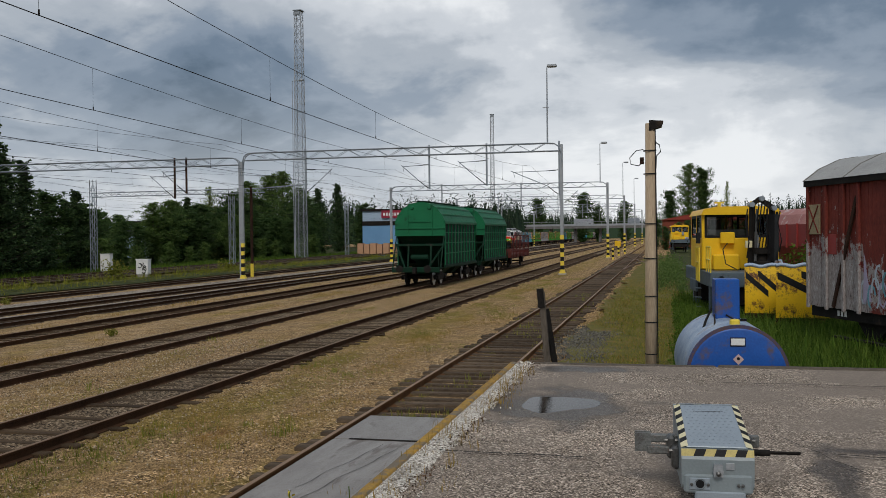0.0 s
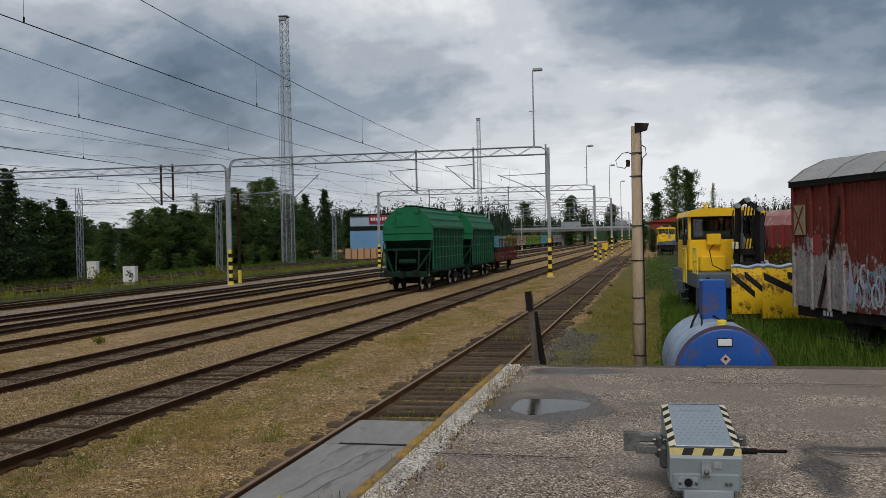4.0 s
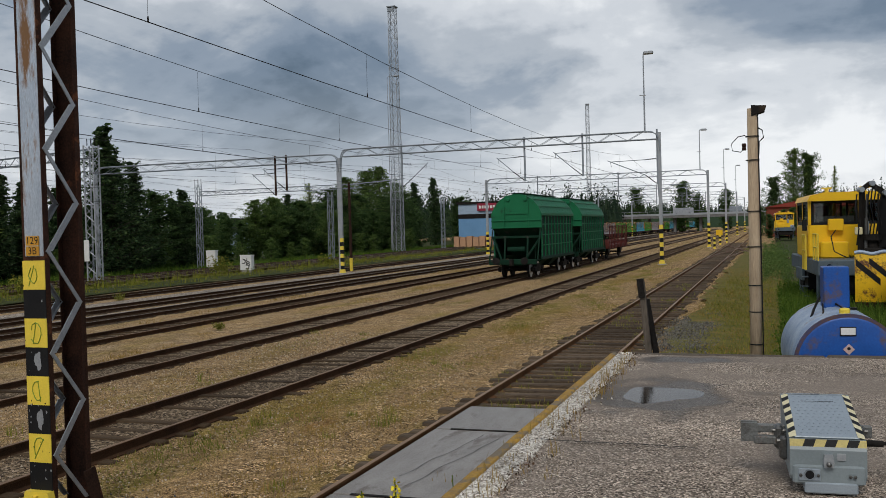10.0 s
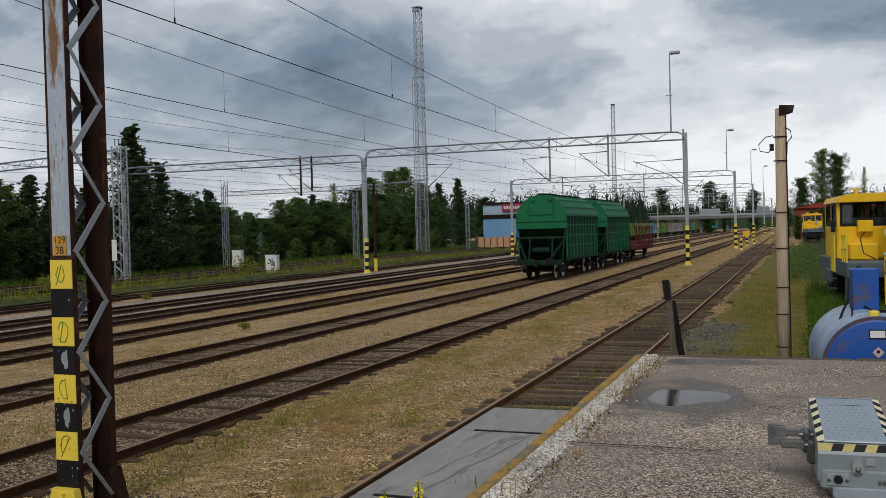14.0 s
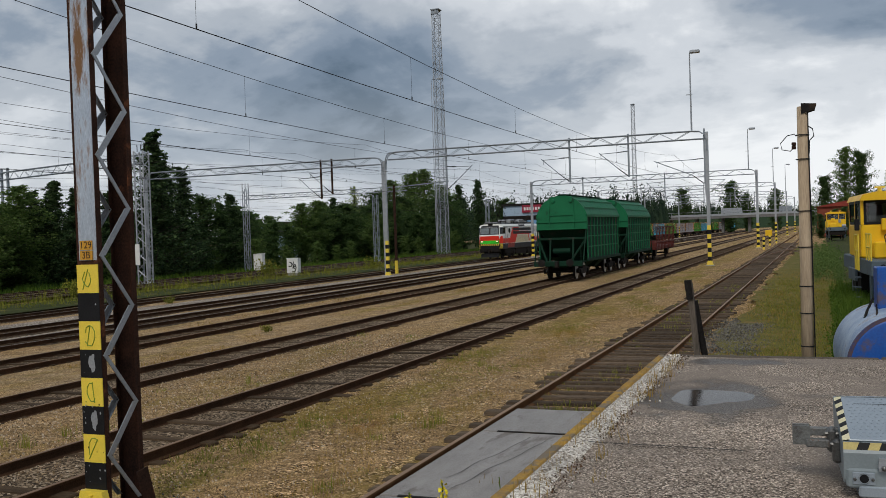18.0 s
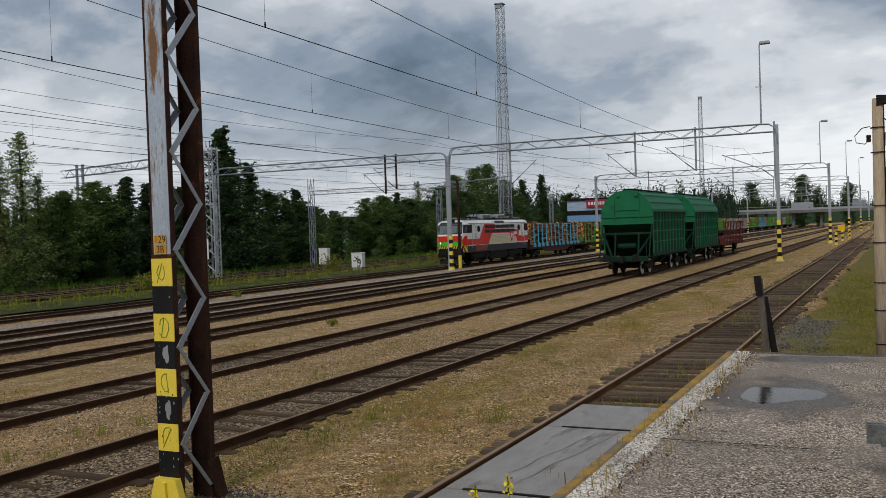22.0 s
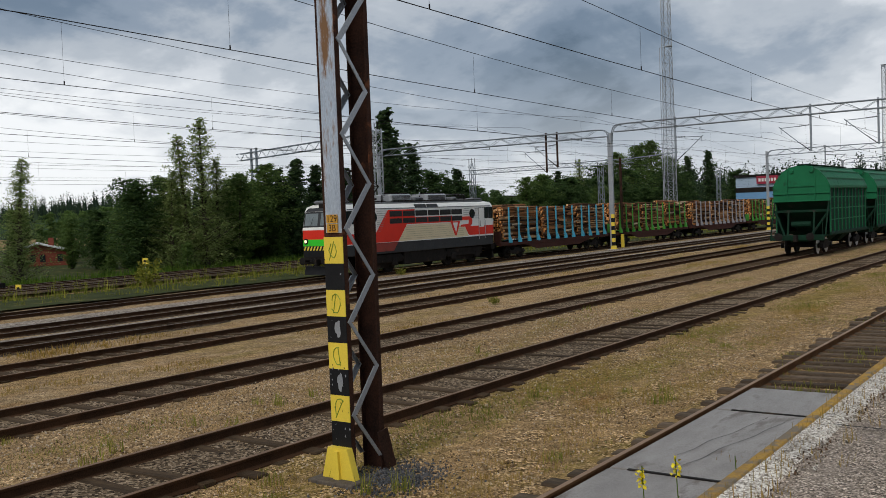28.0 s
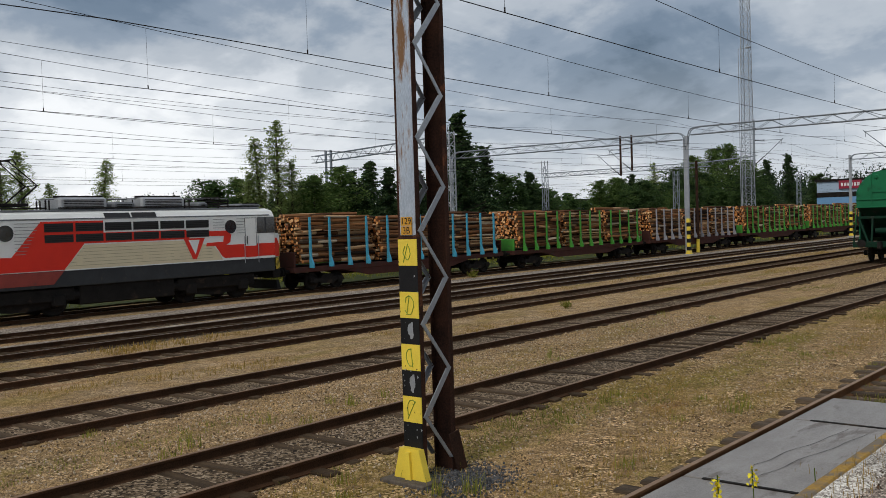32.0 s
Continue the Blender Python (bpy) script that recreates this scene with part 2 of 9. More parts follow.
    # uneven damp and dust at about a hand's breadth and at a stride
    for sc, dt, lo, hi, seed in ((4.5, 7, 0.62, 1.36, 3.0), (0.9, 4, 0.80, 1.18, 9.0)):
        mrg = n.new("ShaderNodeMapRange")
        mrg.inputs["From Min"].default_value, mrg.inputs["From Max"].default_value = 0.32, 0.68
        mrg.inputs["To Min"].default_value, mrg.inputs["To Max"].default_value = lo, hi
        l.new(tex(sc, dt, 0.7, (1, 1, 1), (seed, seed, 0)), mrg.inputs["Value"])
        hv = n.new("ShaderNodeHueSaturation")
        l.new(base, hv.inputs["Color"])
        l.new(mrg.outputs[0], hv.inputs["Value"])
        base = hv.outputs[0]
    tint = n.new("ShaderNodeMix")
    tint.data_type, tint.blend_type = "RGBA", "MULTIPLY"
    tint.inputs["Factor"].default_value = 1.0
    tint.inputs[7].default_value = (1.0, 0.90, 0.73, 1)
    l.new(base, tint.inputs[6])
    l.new(tint.outputs[2], bsdf.inputs["Base Color"])
    bsdf.inputs["Roughness"].default_value, bsdf.inputs["Specular IOR Level"].default_value = 0.95, 0.05
    bp = n.new("ShaderNodeBump")
    bp.inputs["Strength"].default_value, bp.inputs["Distance"].default_value = 0.7, 0.03
    l.new(vor.outputs["Distance"], bp.inputs["Height"])
    l.new(bp.outputs[0], bsdf.inputs["Normal"])
    return m


def stone_mat(name, tones, scale, bump=0.9, rough=0.9, wet=None, worn=None):
    """Crushed stone or coarse asphalt: a tone for every grain."""
    m, nt, n, l, bsdf = node_mat(name)
    tc, vor = n.new("ShaderNodeTexCoord"), n.new("ShaderNodeTexVoronoi")
    vor.inputs["Scale"].default_value = scale
    l.new(tc.outputs["Object"], vor.inputs["Vector"])
    s, r = n.new("ShaderNodeSeparateColor"), n.new("ShaderNodeValToRGB")
    l.new(vor.outputs["Color"], s.inputs[0])
    e = r.color_ramp.elements
    e[0].color, e[1].color = (*tones[0], 1), (*tones[-1], 1)
    for i, t in enumerate(tones[1:-1]):
        q = e.new((i + 1) / (len(tones) - 1))
        q.color = (*t, 1)
    l.new(s.outputs[0], r.inputs[0])
    big = n.new("ShaderNodeTexNoise")
    big.inputs["Scale"].default_value, big.inputs["Detail"].default_value, big.inputs["Roughness"].default_value = 0.7, 6, 0.65
    l.new(tc.outputs["Object"], big.inputs["Vector"])
    mr = n.new("ShaderNodeMapRange")
    mr.inputs["From Min"].default_value, mr.inputs["From Max"].default_value = 0.3, 0.7
    mr.inputs["To Min"].default_value, mr.inputs["To Max"].default_value = 0.68, 1.25
    l.new(big.outputs["Fac"], mr.inputs["Value"])
    hs = n.new("ShaderNodeHueSaturation")
    l.new(r.outputs[0], hs.inputs["Color"])
    l.new(mr.outputs[0], hs.inputs["Value"])
    col = hs.outputs[0]
    bsdf.inputs["Roughness"].default_value, bsdf.inputs["Specular IOR Level"].default_value = rough, 0.1
    if worn:
        # dusty patches in which the grain is filled up
        wt, wr, wm = n.new("ShaderNodeTexNoise"), n.new("ShaderNodeValToRGB"), n.new("ShaderNodeMix")
        wt.inputs["Scale"].default_value, wt.inputs["Detail"].default_value, wt.inputs["Roughness"].default_value = 0.42, 7, 0.68
        l.new(tc.outputs["Object"], wt.inputs["Vector"])
        wr.color_ramp.elements[0].position, wr.color_ramp.elements[1].position = 0.49, 0.60
        wr.color_ramp.elements[1].color = (0.8, 0.8, 0.8, 1)
        l.new(wt.outputs["Fac"], wr.inputs[0])
        wm.data_type = "RGBA"
        l.new(wr.outputs[0], wm.inputs["Factor"])
        l.new(col, wm.inputs[6])
        wm.inputs[7].default_value = (*worn, 1)
        col = wm.outputs[2]
    if wet:
        # damp stains of the given place and size, with ragged edges
        total = None
        ns = n.new("ShaderNodeTexNoise")
        ns.inputs["Scale"].default_value, ns.inputs["Detail"].default_value = 2.2, 6
        l.new(tc.outputs["Object"], ns.inputs["Vector"])
        for cx, cy, rx, ry in wet:
            mp = n.new("ShaderNodeMapping")
            mp.inputs["Location"].default_value = (-cx / rx, -cy / ry, 0)
            mp.inputs["Scale"].default_value = (1 / rx, 1 / ry, 0)
            l.new(tc.outputs["Object"], mp.inputs[0])
            ln = n.new("ShaderNodeVectorMath")
            ln.operation = "LENGTH"
            l.new(mp.outputs[0], ln.inputs[0])
            ad = n.new("ShaderNodeMath")
            ad.operation = "MULTIPLY_ADD"
            l.new(ns.outputs["Fac"], ad.inputs[0])
            ad.inputs[1].default_value = 1.9
            l.new(ln.outputs["Value"], ad.inputs[2])
            m2 = n.new("ShaderNodeMapRange")
            m2.inputs["From Min"].default_value, m2.inputs["From Max"].default_value = 1.60, 2.05
            m2.inputs["To Min"].default_value, m2.inputs["To Max"].default_value = 1.0, 0.0
            l.new(ad.outputs[0], m2.inputs["Value"])
            if total is None:
                total = m2.outputs[0]
            else:
                mx = n.new("ShaderNodeMath")
                mx.operation = "MAXIMUM"
                l.new(total, mx.inputs[0])
                l.new(m2.outputs[0], mx.inputs[1])
                total = mx.outputs[0]
        dk = n.new("ShaderNodeHueSaturation")
        dk.inputs["Value"].default_value = 0.34
        l.new(col, dk.inputs["Color"])
        mc = n.new("ShaderNodeMix")
        mc.data_type = "RGBA"
        l.new(total, mc.inputs["Factor"])
        l.new(col, mc.inputs[6])
        l.new(dk.outputs[0], mc.inputs[7])
        col = mc.outputs[2]
        mrr = n.new("ShaderNodeMapRange")
        mrr.inputs["To Min"].default_value, mrr.inputs["To Max"].default_value = rough, 0.35
        l.new(total, mrr.inputs["Value"])
        l.new(mrr.outputs[0], bsdf.inputs["Roughness"])
    l.new(col, bsdf.inputs["Base Color"])
    bp = n.new("ShaderNodeBump")
    bp.inputs["Strength"].default_value, bp.inputs["Distance"].default_value = bump, 0.5 / scale
    l.new(vor.outputs["Distance"], bp.inputs["Height"])
    l.new(bp.outputs[0], bsdf.inputs["Normal"])
    return m



def peeling_mat(name):
    """Oxide red paint over whitewash: bare flaking wood spreading up from the sill near one end."""
    m, nt, n, l, bsdf = node_mat(name)
    tc = n.new("ShaderNodeTexCoord")
    sp = n.new("ShaderNodeSeparateXYZ")
    l.new(tc.outputs["Object"], sp.inputs[0])

    def tex(s, d, stretch, r=0.65):
        mp = n.new("ShaderNodeMapping")
        mp.inputs["Scale"].default_value = stretch
        l.new(tc.outputs["Object"], mp.inputs[0])
        t = n.new("ShaderNodeTexNoise")
        t.inputs["Scale"].default_value, t.inputs["Detail"].default_value, t.inputs["Roughness"].default_value = s, d, r
        l.new(mp.outputs[0], t.inputs["Vector"])
        return t.outputs["Fac"]

    def ma(op, a, b, c=0.0):
        q = n.new("ShaderNodeMath")
        q.operation = op
        for i, v in enumerate((a, b, c)):
            if isinstance(v, (int, float)):
                q.inputs[i].default_value = v
            else:
                l.new(v, q.inputs[i])
        return q.outputs[0]

    def ramp(f, stops):
        r = n.new("ShaderNodeValToRGB")
        e = r.color_ramp.elements
        e[0].position, e[0].color = stops[0][0], (*stops[0][1], 1)
        e[1].position, e[1].color = stops[-1][0], (*stops[-1][1], 1)
        for p, c in stops[1:-1]:
            q = e.new(p)
            q.color = (*c, 1)
        l.new(f, r.inputs[0])
        return r.outputs[0]

    def mix(f, a, b):
        x = n.new("ShaderNodeMix")
        x.data_type = "RGBA"
        l.new(f, x.inputs["Factor"])
        l.new(a, x.inputs[6])
        l.new(b, x.inputs[7])
        return x.outputs[2]
    flakes = tex(5.0, 8, (1, 1, 0.55), 0.72)
    broad = tex(0.9, 3, (1, 1, 1))
    fine = tex(30, 4, (1, 1, 0.25))
    low = n.new("ShaderNodeMapRange")
    low.inputs["From Min"].default_value, low.inputs["From Max"].default_value = 3.6, 2.3
    low.inputs["To Min"].default_value, low.inputs["To Max"].default_value = -0.09, 0.20
    l.new(sp.outputs["Z"], low.inputs["Value"])
    end = n.new("ShaderNodeMapRange")
    end.inputs["From Min"].default_value, end.inputs["From Max"].default_value = -3.0, -2.3
    end.inputs["To Min"].default_value, end.inputs["To Max"].default_value = -0.16, 0.0
    l.new(sp.outputs["Y"], end.inputs["Value"])
    k = ma("ADD", ma("ADD", flakes, low.outputs[0]), ma("MULTIPLY_ADD", broad, 0.25, end.outputs[0]))
    mask = ramp(k, [(0.655, (0, 0, 0)), (0.69, (1, 1, 1))])
    red = ramp(ma("MULTIPLY_ADD", fine, 0.6, ma("MULTIPLY", broad, 0.4)), [(0.3, (0.07, 0.015, 0.012)), (0.55, (0.17, 0.032, 0.022)), (0.75, (0.25, 0.06, 0.04))])
    bare = ramp(ma("MULTIPLY_ADD", fine, 0.6, ma("MULTIPLY", tex(3.2, 6, (1, 1, 0.6), 0.75), 0.4)), [(0.36, (0.05, 0.04, 0.038)), (0.45, (0.26, 0.22, 0.21)), (0.55, (0.32, 0.295, 0.285)), (0.67, (0.56, 0.53, 0.515))])
    l.new(mix(mask, red, bare), bsdf.inputs["Base Color"])
    bsdf.inputs["Roughness"].default_value, bsdf.inputs["Specular IOR Level"].default_value = 0.8, 0.25
    bp = n.new("ShaderNodeBump")
    bp.inputs["Strength"].default_value, bp.inputs["Distance"].default_value = 0.5, 0.02
    l.new(k, bp.inputs["Height"])
    l.new(bp.outputs[0], bsdf.inputs["Normal"])
    return m


M = {}
M["van_side"] = peeling_mat("flaking_van_planks")
M["ground"] = ground_mat()
M["ballast"] = stone_mat("ballast", [(0.014, 0.009, 0.005), (0.078, 0.053, 0.031), (0.175, 0.124, 0.076), (0.40, 0.305, 0.21)], 26)
M["pale_ballast"] = stone_mat("pale_ballast", [(0.09, 0.07, 0.055), (0.22, 0.18, 0.145), (0.32, 0.27, 0.22), (0.50, 0.44, 0.37)], 15)
M["dark_ballast"] = stone_mat("dark_ballast", [(0.012, 0.008, 0.005), (0.038, 0.025, 0.015), (0.075, 0.05, 0.03), (0.19, 0.14, 0.09)], 20)
M["asphalt"] = stone_mat("worn_asphalt", [(0.014, 0.010, 0.008), (0.078, 0.061, 0.046), (0.18, 0.143, 0.110), (0.25, 0.200, 0.157), (0.34, 0.276, 0.218), (0.53, 0.43, 0.345), (0.95, 0.82, 0.69)], 80, 0.6, 0.85, ((3.84, -3.0, 0.98, 1.2), (3.9, -0.1, 0.85, 0.30), (4.75, -7.3, 0.5, 0.3), (6.4, -5.6, 0.2, 1.1), (7.4, -4.8, 1.1, 0.16)), worn=(0.235, 0.195, 0.162))
M["rail_side"] = mat("rusty_rail", (0.085, 0.042, 0.021), (0.032, 0.017, 0.009), 0.9, 0.0, 2, 60, spec=0.15)
M["rail_top"] = mat("rail_head", (0.25, 0.145, 0.078), (0.13, 0.07, 0.036), 0.6, 0.2, 2, 50)
M["rail_shiny"] = mat("rail_head_used", (0.22, 0.165, 0.125), (0.14, 0.10, 0.075), 0.45, 0.5, 2, 50)
M["sleeper"] = mat("old_sleeper", (0.10, 0.066, 0.038), (0.03, 0.02, 0.012), 0.9, 0, 2.5, 30, 0.5, stretch=(0.3, 3, 3), spread=0.3)
M["bridge_concrete"] = mat("weathered_bridge_concrete", (0.21, 0.205, 0.20), (0.13, 0.127, 0.122), 0.9, 0, 0.6, 12, 0.2, (0.09, 0.085, 0.08))
M["concrete"] = mat("concrete", (0.42, 0.40, 0.37), (0.30, 0.285, 0.265), 0.9, 0, 1.5, 30, 0.3, (0.2, 0.19, 0.18))
M["plank_deck"] = mat("worn_deck", (0.31, 0.287, 0.265), (0.17, 0.152, 0.135), 0.42, 0, 1.4, 45, 0.5, (0.13, 0.105, 0.085), 0.56, (2.2, 0.6, 1), 0.08)
M["crumble"] = stone_mat("crumbled_edge", [(0.10, 0.08, 0.062), (0.42, 0.37, 0.31), (0.66, 0.61, 0.54), (0.86, 0.82, 0.75)], 60, 0.9)
M["yellow_beam"] = mat("faded_yellow_paint", (0.46, 0.27, 0.05), (0.24, 0.15, 0.06), 0.8, 0, 3, 30, 0.5, (0.19, 0.155, 0.115), 0.49)
M["galv"] = mat("galvanised_steel", (0.42, 0.44, 0.46), (0.29, 0.31, 0.335), 0.5, 0.55, 2, 40, 0.05)
M["galv_blue"] = mat("weathered_zinc", (0.30, 0.335, 0.37), (0.21, 0.235, 0.265), 0.6, 0.3, 2, 40, 0.05)
M["mast_rust"] = mat("rusted_mast_steel", (0.070, 0.030, 0.018), (0.018, 0.010, 0.008), 0.8, 0.05, 3, 40, 0.2, (0.17, 0.062, 0.028), 0.60, spec=0.2)
M["plate_orange"] = mat("orange_enamel", (0.62, 0.33, 0.03), (0.48, 0.22, 0.02), 0.5, 0, 6, 40, 0.05)
M["rust"] = mat("rusted_steel", (0.058, 0.028, 0.018), (0.016, 0.010, 0.008), 0.8, 0.05, 3, 40, 0.2, (0.18, 0.075, 0.032), 0.60, spec=0.2)
M["silver"] = mat("bare_zinc_patch", (0.60, 0.66, 0.73), (0.34, 0.39, 0.46), 0.30, 0.55, 1.0, 30, 0.08, (0.23, 0.12, 0.055), 0.49, (4, 4, 0.8))
M["yellow"] = mat("signal_yellow", (0.84, 0.63, 0.065), (0.72, 0.54, 0.06), 0.5, 0, 4, 60, 0.08, (0.35, 0.27, 0.1), 0.68)
M["machine_yellow"] = mat("machine_yellow", (0.88, 0.54, 0.01), (0.76, 0.44, 0.01), 0.45, 0, 1.2, 40, 0.05, (0.45, 0.25, 0.03), 0.66)
M["black"] = mat("black_paint", (0.013, 0.013, 0.014), (0.006, 0.006, 0.007), 0.55, 0, 4, 60, 0.1, (0.07, 0.07, 0.07), 0.72, spec=0.2)
M["dark"] = mat("grimy_black_steel", (0.024, 0.021, 0.019), (0.009, 0.008, 0.0075), 0.75, 0.1, 2, 30, 0.2, (0.045, 0.032, 0.023), spec=0.2)
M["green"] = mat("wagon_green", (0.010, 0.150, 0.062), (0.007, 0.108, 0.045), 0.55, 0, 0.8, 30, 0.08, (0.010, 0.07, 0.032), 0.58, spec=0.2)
# wagon green as it looks in shade, the darkness in the colour, plus grime
M["green_shaded"] = mat("grimy_green", (0.007, 0.040, 0.022), (0.005, 0.020, 0.012), 0.7, 0, 1.5, 30, 0.1, (0.03, 0.03, 0.025))
M["bolt_white"] = mat("wheel_rim_steel", (0.62, 0.62, 0.62), (0.45, 0.45, 0.45), 0.4, 0.6)
M["grey_machine"] = mat("grey_enamel", (0.235, 0.275, 0.29), (0.19, 0.225, 0.24), 0.42, 0, 2, 60, 0.05, (0.13, 0.14, 0.14), 0.68)
M["grey_lid"] = mat("wet_grey_lid", (0.33, 0.38, 0.42), (0.26, 0.30, 0.34), 0.22, 0.1, 2, 90, 0.05)
M["steel"] = mat("oily_steel", (0.16, 0.16, 0.155), (0.08, 0.078, 0.075), 0.4, 0.7, 4, 60, 0.1)
# duller yellow for the front tape than the cream along the sides
M["tape_yellow"] = mat("grimy_yellow_tape", (0.56, 0.46, 0.16), (0.40, 0.32, 0.11), 0.5, 0, 5, 60, 0.05)
M["cream"] = mat("pale_hazard_tape", (0.74, 0.68, 0.45), (0.62, 0.55, 0.33), 0.5, 0, 5, 60, 0.05)
M["tank_blue"] = mat("tank_blue", (0.012, 0.095, 0.40), (0.009, 0.065, 0.28), 0.42, 0, 1.5, 30, 0.05, (0.10, 0.075, 0.09), 0.57)
M["tank_worn"] = mat("weathered_tank_top", (0.42, 0.50, 0.58), (0.16, 0.24, 0.40), 0.5, 0.1, 2.6, 34, 0.1, (0.22, 0.13, 0.08), 0.57)
M["white"] = mat("white_paint", (0.78, 0.78, 0.76), (0.66, 0.66, 0.64), 0.55, 0, 2, 40, 0.05, (0.5, 0.49, 0.46), 0.68)
M["wood_pole"] = mat("weathered_wood", (0.50, 0.39, 0.27), (0.30, 0.225, 0.15), 0.85, 0, 3, 20, 0.5, (0.16, 0.125, 0.09), 0.62, (4, 4, 0.35))
M["old_wood"] = mat("old_grey_wood", (0.15, 0.125, 0.10), (0.07, 0.058, 0.048), 0.9, 0, 3, 20, 0.5, None, 0.6, (4, 4, 0.4))
M["van_red"] = mat("oxide_red_planks", (0.19, 0.036, 0.024), (0.105, 0.022, 0.016), 0.75, 0, 1.4, 28, 0.4, (0.32, 0.22, 0.20), 0.60, (1, 1, 0.35), 0.12)
M["van_roof"] = mat("tarred_roof", (0.40, 0.40, 0.39), (0.28, 0.28, 0.275), 0.75, 0, 1, 20, 0.2, (0.18, 0.17, 0.16), 0.62)
M["red_hopper"] = mat("hopper_red", (0.30, 0.035, 0.03), (0.22, 0.025, 0.022), 0.5, 0, 1, 30, 0.05, (0.16, 0.05, 0.04), 0.64)
M["loco_white"] = mat("loco_pale_grey", (0.82, 0.82, 0.78), (0.72, 0.72, 0.69), 0.42, 0, 1.2, 30, 0.03, (0.38, 0.37, 0.35), 0.66)
M["loco_beige"] = mat("loco_beige", (0.72, 0.62, 0.41), (0.62, 0.53, 0.35), 0.45, 0, 1.2, 30, 0.03, (0.36, 0.30, 0.2), 0.66)
M["loco_red"] = mat("loco_red", (0.72, 0.032, 0.014), (0.62, 0.026, 0.012), 0.45, 0, 1.2, 30, 0.03, (0.40, 0.03, 0.02), 0.66, spec=0.25)
M["loco_dark"] = mat("loco_skirt_grey", (0.045, 0.047, 0.05), (0.028, 0.03, 0.032), 0.65, 0, 1.5, 30, 0.08, (0.07, 0.06, 0.05), spec=0.2)
M["loco_green"] = mat("fluorescent_green", (0.03, 0.62, 0.02), (0.03, 0.54, 0.02), 0.5, 0, 2, 30, 0.03)
M["loco_roof"] = mat("loco_roof_grey", (0.20, 0.21, 0.22), (0.12, 0.125, 0.13), 0.6, 0.2, 2, 30, 0.1, (0.09, 0.08, 0.075))
M["roof_grille"] = mat("aluminium_grille", (0.45, 0.46, 0.47), (0.33, 0.34, 0.35), 0.45, 0.5, 2, 30, 0.05)
M["glass"] = mat("dark_glass", (0.02, 0.025, 0.028), (0.012, 0.014, 0.016), 0.08, 0, 1, 10, 0.0, spec=0.6)
# glass with a pale sky reflection put into its base colour
M["windscreen"] = mat("windscreen_glass", (0.17, 0.20, 0.205), (0.11, 0.13, 0.135), 0.08, 0, 1, 10, 0.0, spec=0.7)
M["grille"] = mat("black_grille", (0.02, 0.018, 0.017), (0.01, 0.01, 0.01), 0.6)
M["stake_blue"] = mat("stake_blue", (0.06, 0.36, 0.52), (0.05, 0.28, 0.42), 0.5, 0, 2, 30, 0.05, (0.12, 0.2, 0.24))
M["stake_green"] = mat("stake_green", (0.06, 0.30, 0.035), (0.05, 0.22, 0.03), 0.5, 0, 2, 30, 0.05, (0.08, 0.14, 0.05))
M["stake_grey"] = mat("stake_grey", (0.36, 0.36, 0.40), (0.25, 0.25, 0.28), 0.5, 0.2, 2, 30, 0.05, (0.2, 0.17, 0.16))
M["wagon_brown"] = mat("wagon_brown", (0.085, 0.032, 0.025), (0.05, 0.022, 0.018), 0.75, 0, 1.5, 30, 0.15, (0.05, 0.035, 0.03))
M["wagon_red"] = mat("faded_wagon_red", (0.12, 0.03, 0.024), (0.06, 0.018, 0.016), 0.7, 0, 1.5, 30, 0.1, (0.12, 0.06, 0.05))
# bark tones; the near-black ones also paint the shade in gaps between logs
M["bark"] = island_mat("log_bark", [(0.015, 0.009, 0.006), (0.05, 0.024, 0.012), (0.42, 0.19, 0.075), (0.03, 0.015, 0.008), (0.16, 0.075, 0.035), (0.72, 0.46, 0.24), (0.02, 0.011, 0.007), (0.30, 0.13, 0.055), (0.04, 0.02, 0.011), (0.85, 0.68, 0.48)])
M["log_end"] = island_mat("cut_log_end", [(0.66, 0.26, 0.07), (0.74, 0.38, 0.14), (0.42, 0.14, 0.04), (0.82, 0.50, 0.24), (0.20, 0.07, 0.03), (0.55, 0.22, 0.07)])
M["leaf"] = island_mat("birch_leaves", [(0.065, 0.115, 0.032), (0.11, 0.180, 0.048), (0.18, 0.250, 0.070), (0.085, 0.145, 0.037)], 0.7, 0, 0.5)
M["leaf_pale"] = island_mat("pale_birch_leaves", [(0.14, 0.20, 0.060), (0.23, 0.30, 0.095), (0.33, 0.39, 0.145), (0.16, 0.225, 0.065)], 0.7, 0, 0.55)
M["leaf_dark"] = island_mat("alder_leaves", [(0.042, 0.080, 0.028), (0.066, 0.116, 0.036), (0.105, 0.165, 0.050)], 0.7, 0, 0.5)
M["needle"] = island_mat("pine_needles", [(0.025, 0.050, 0.022), (0.056, 0.098, 0.039), (0.105, 0.16, 0.058)], 0.8, 0, 0.3)
M["spruce"] = island_mat("distant_spruce", [(0.015, 0.030, 0.019), (0.027, 0.048, 0.027), (0.039, 0.063, 0.033)], 0.9)
M["trunk"] = mat("tree_bark", (0.10, 0.08, 0.065), (0.05, 0.04, 0.033), 0.9, 0, 3, 20, 0.5, None, 0.6, (3, 3, 0.6))
M["grass"] = island_mat("grass_blades", [(0.11, 0.13, 0.02), (0.19, 0.205, 0.035), (0.29, 0.265, 0.055), (0.14, 0.155, 0.024)], 0.8, 0, 0.3)
M["grass_lush"] = island_mat("lush_grass", [(0.03, 0.065, 0.008), (0.07, 0.135, 0.015), (0.135, 0.2, 0.03), (0.05, 0.1, 0.012)], 0.8, 0, 0.3)
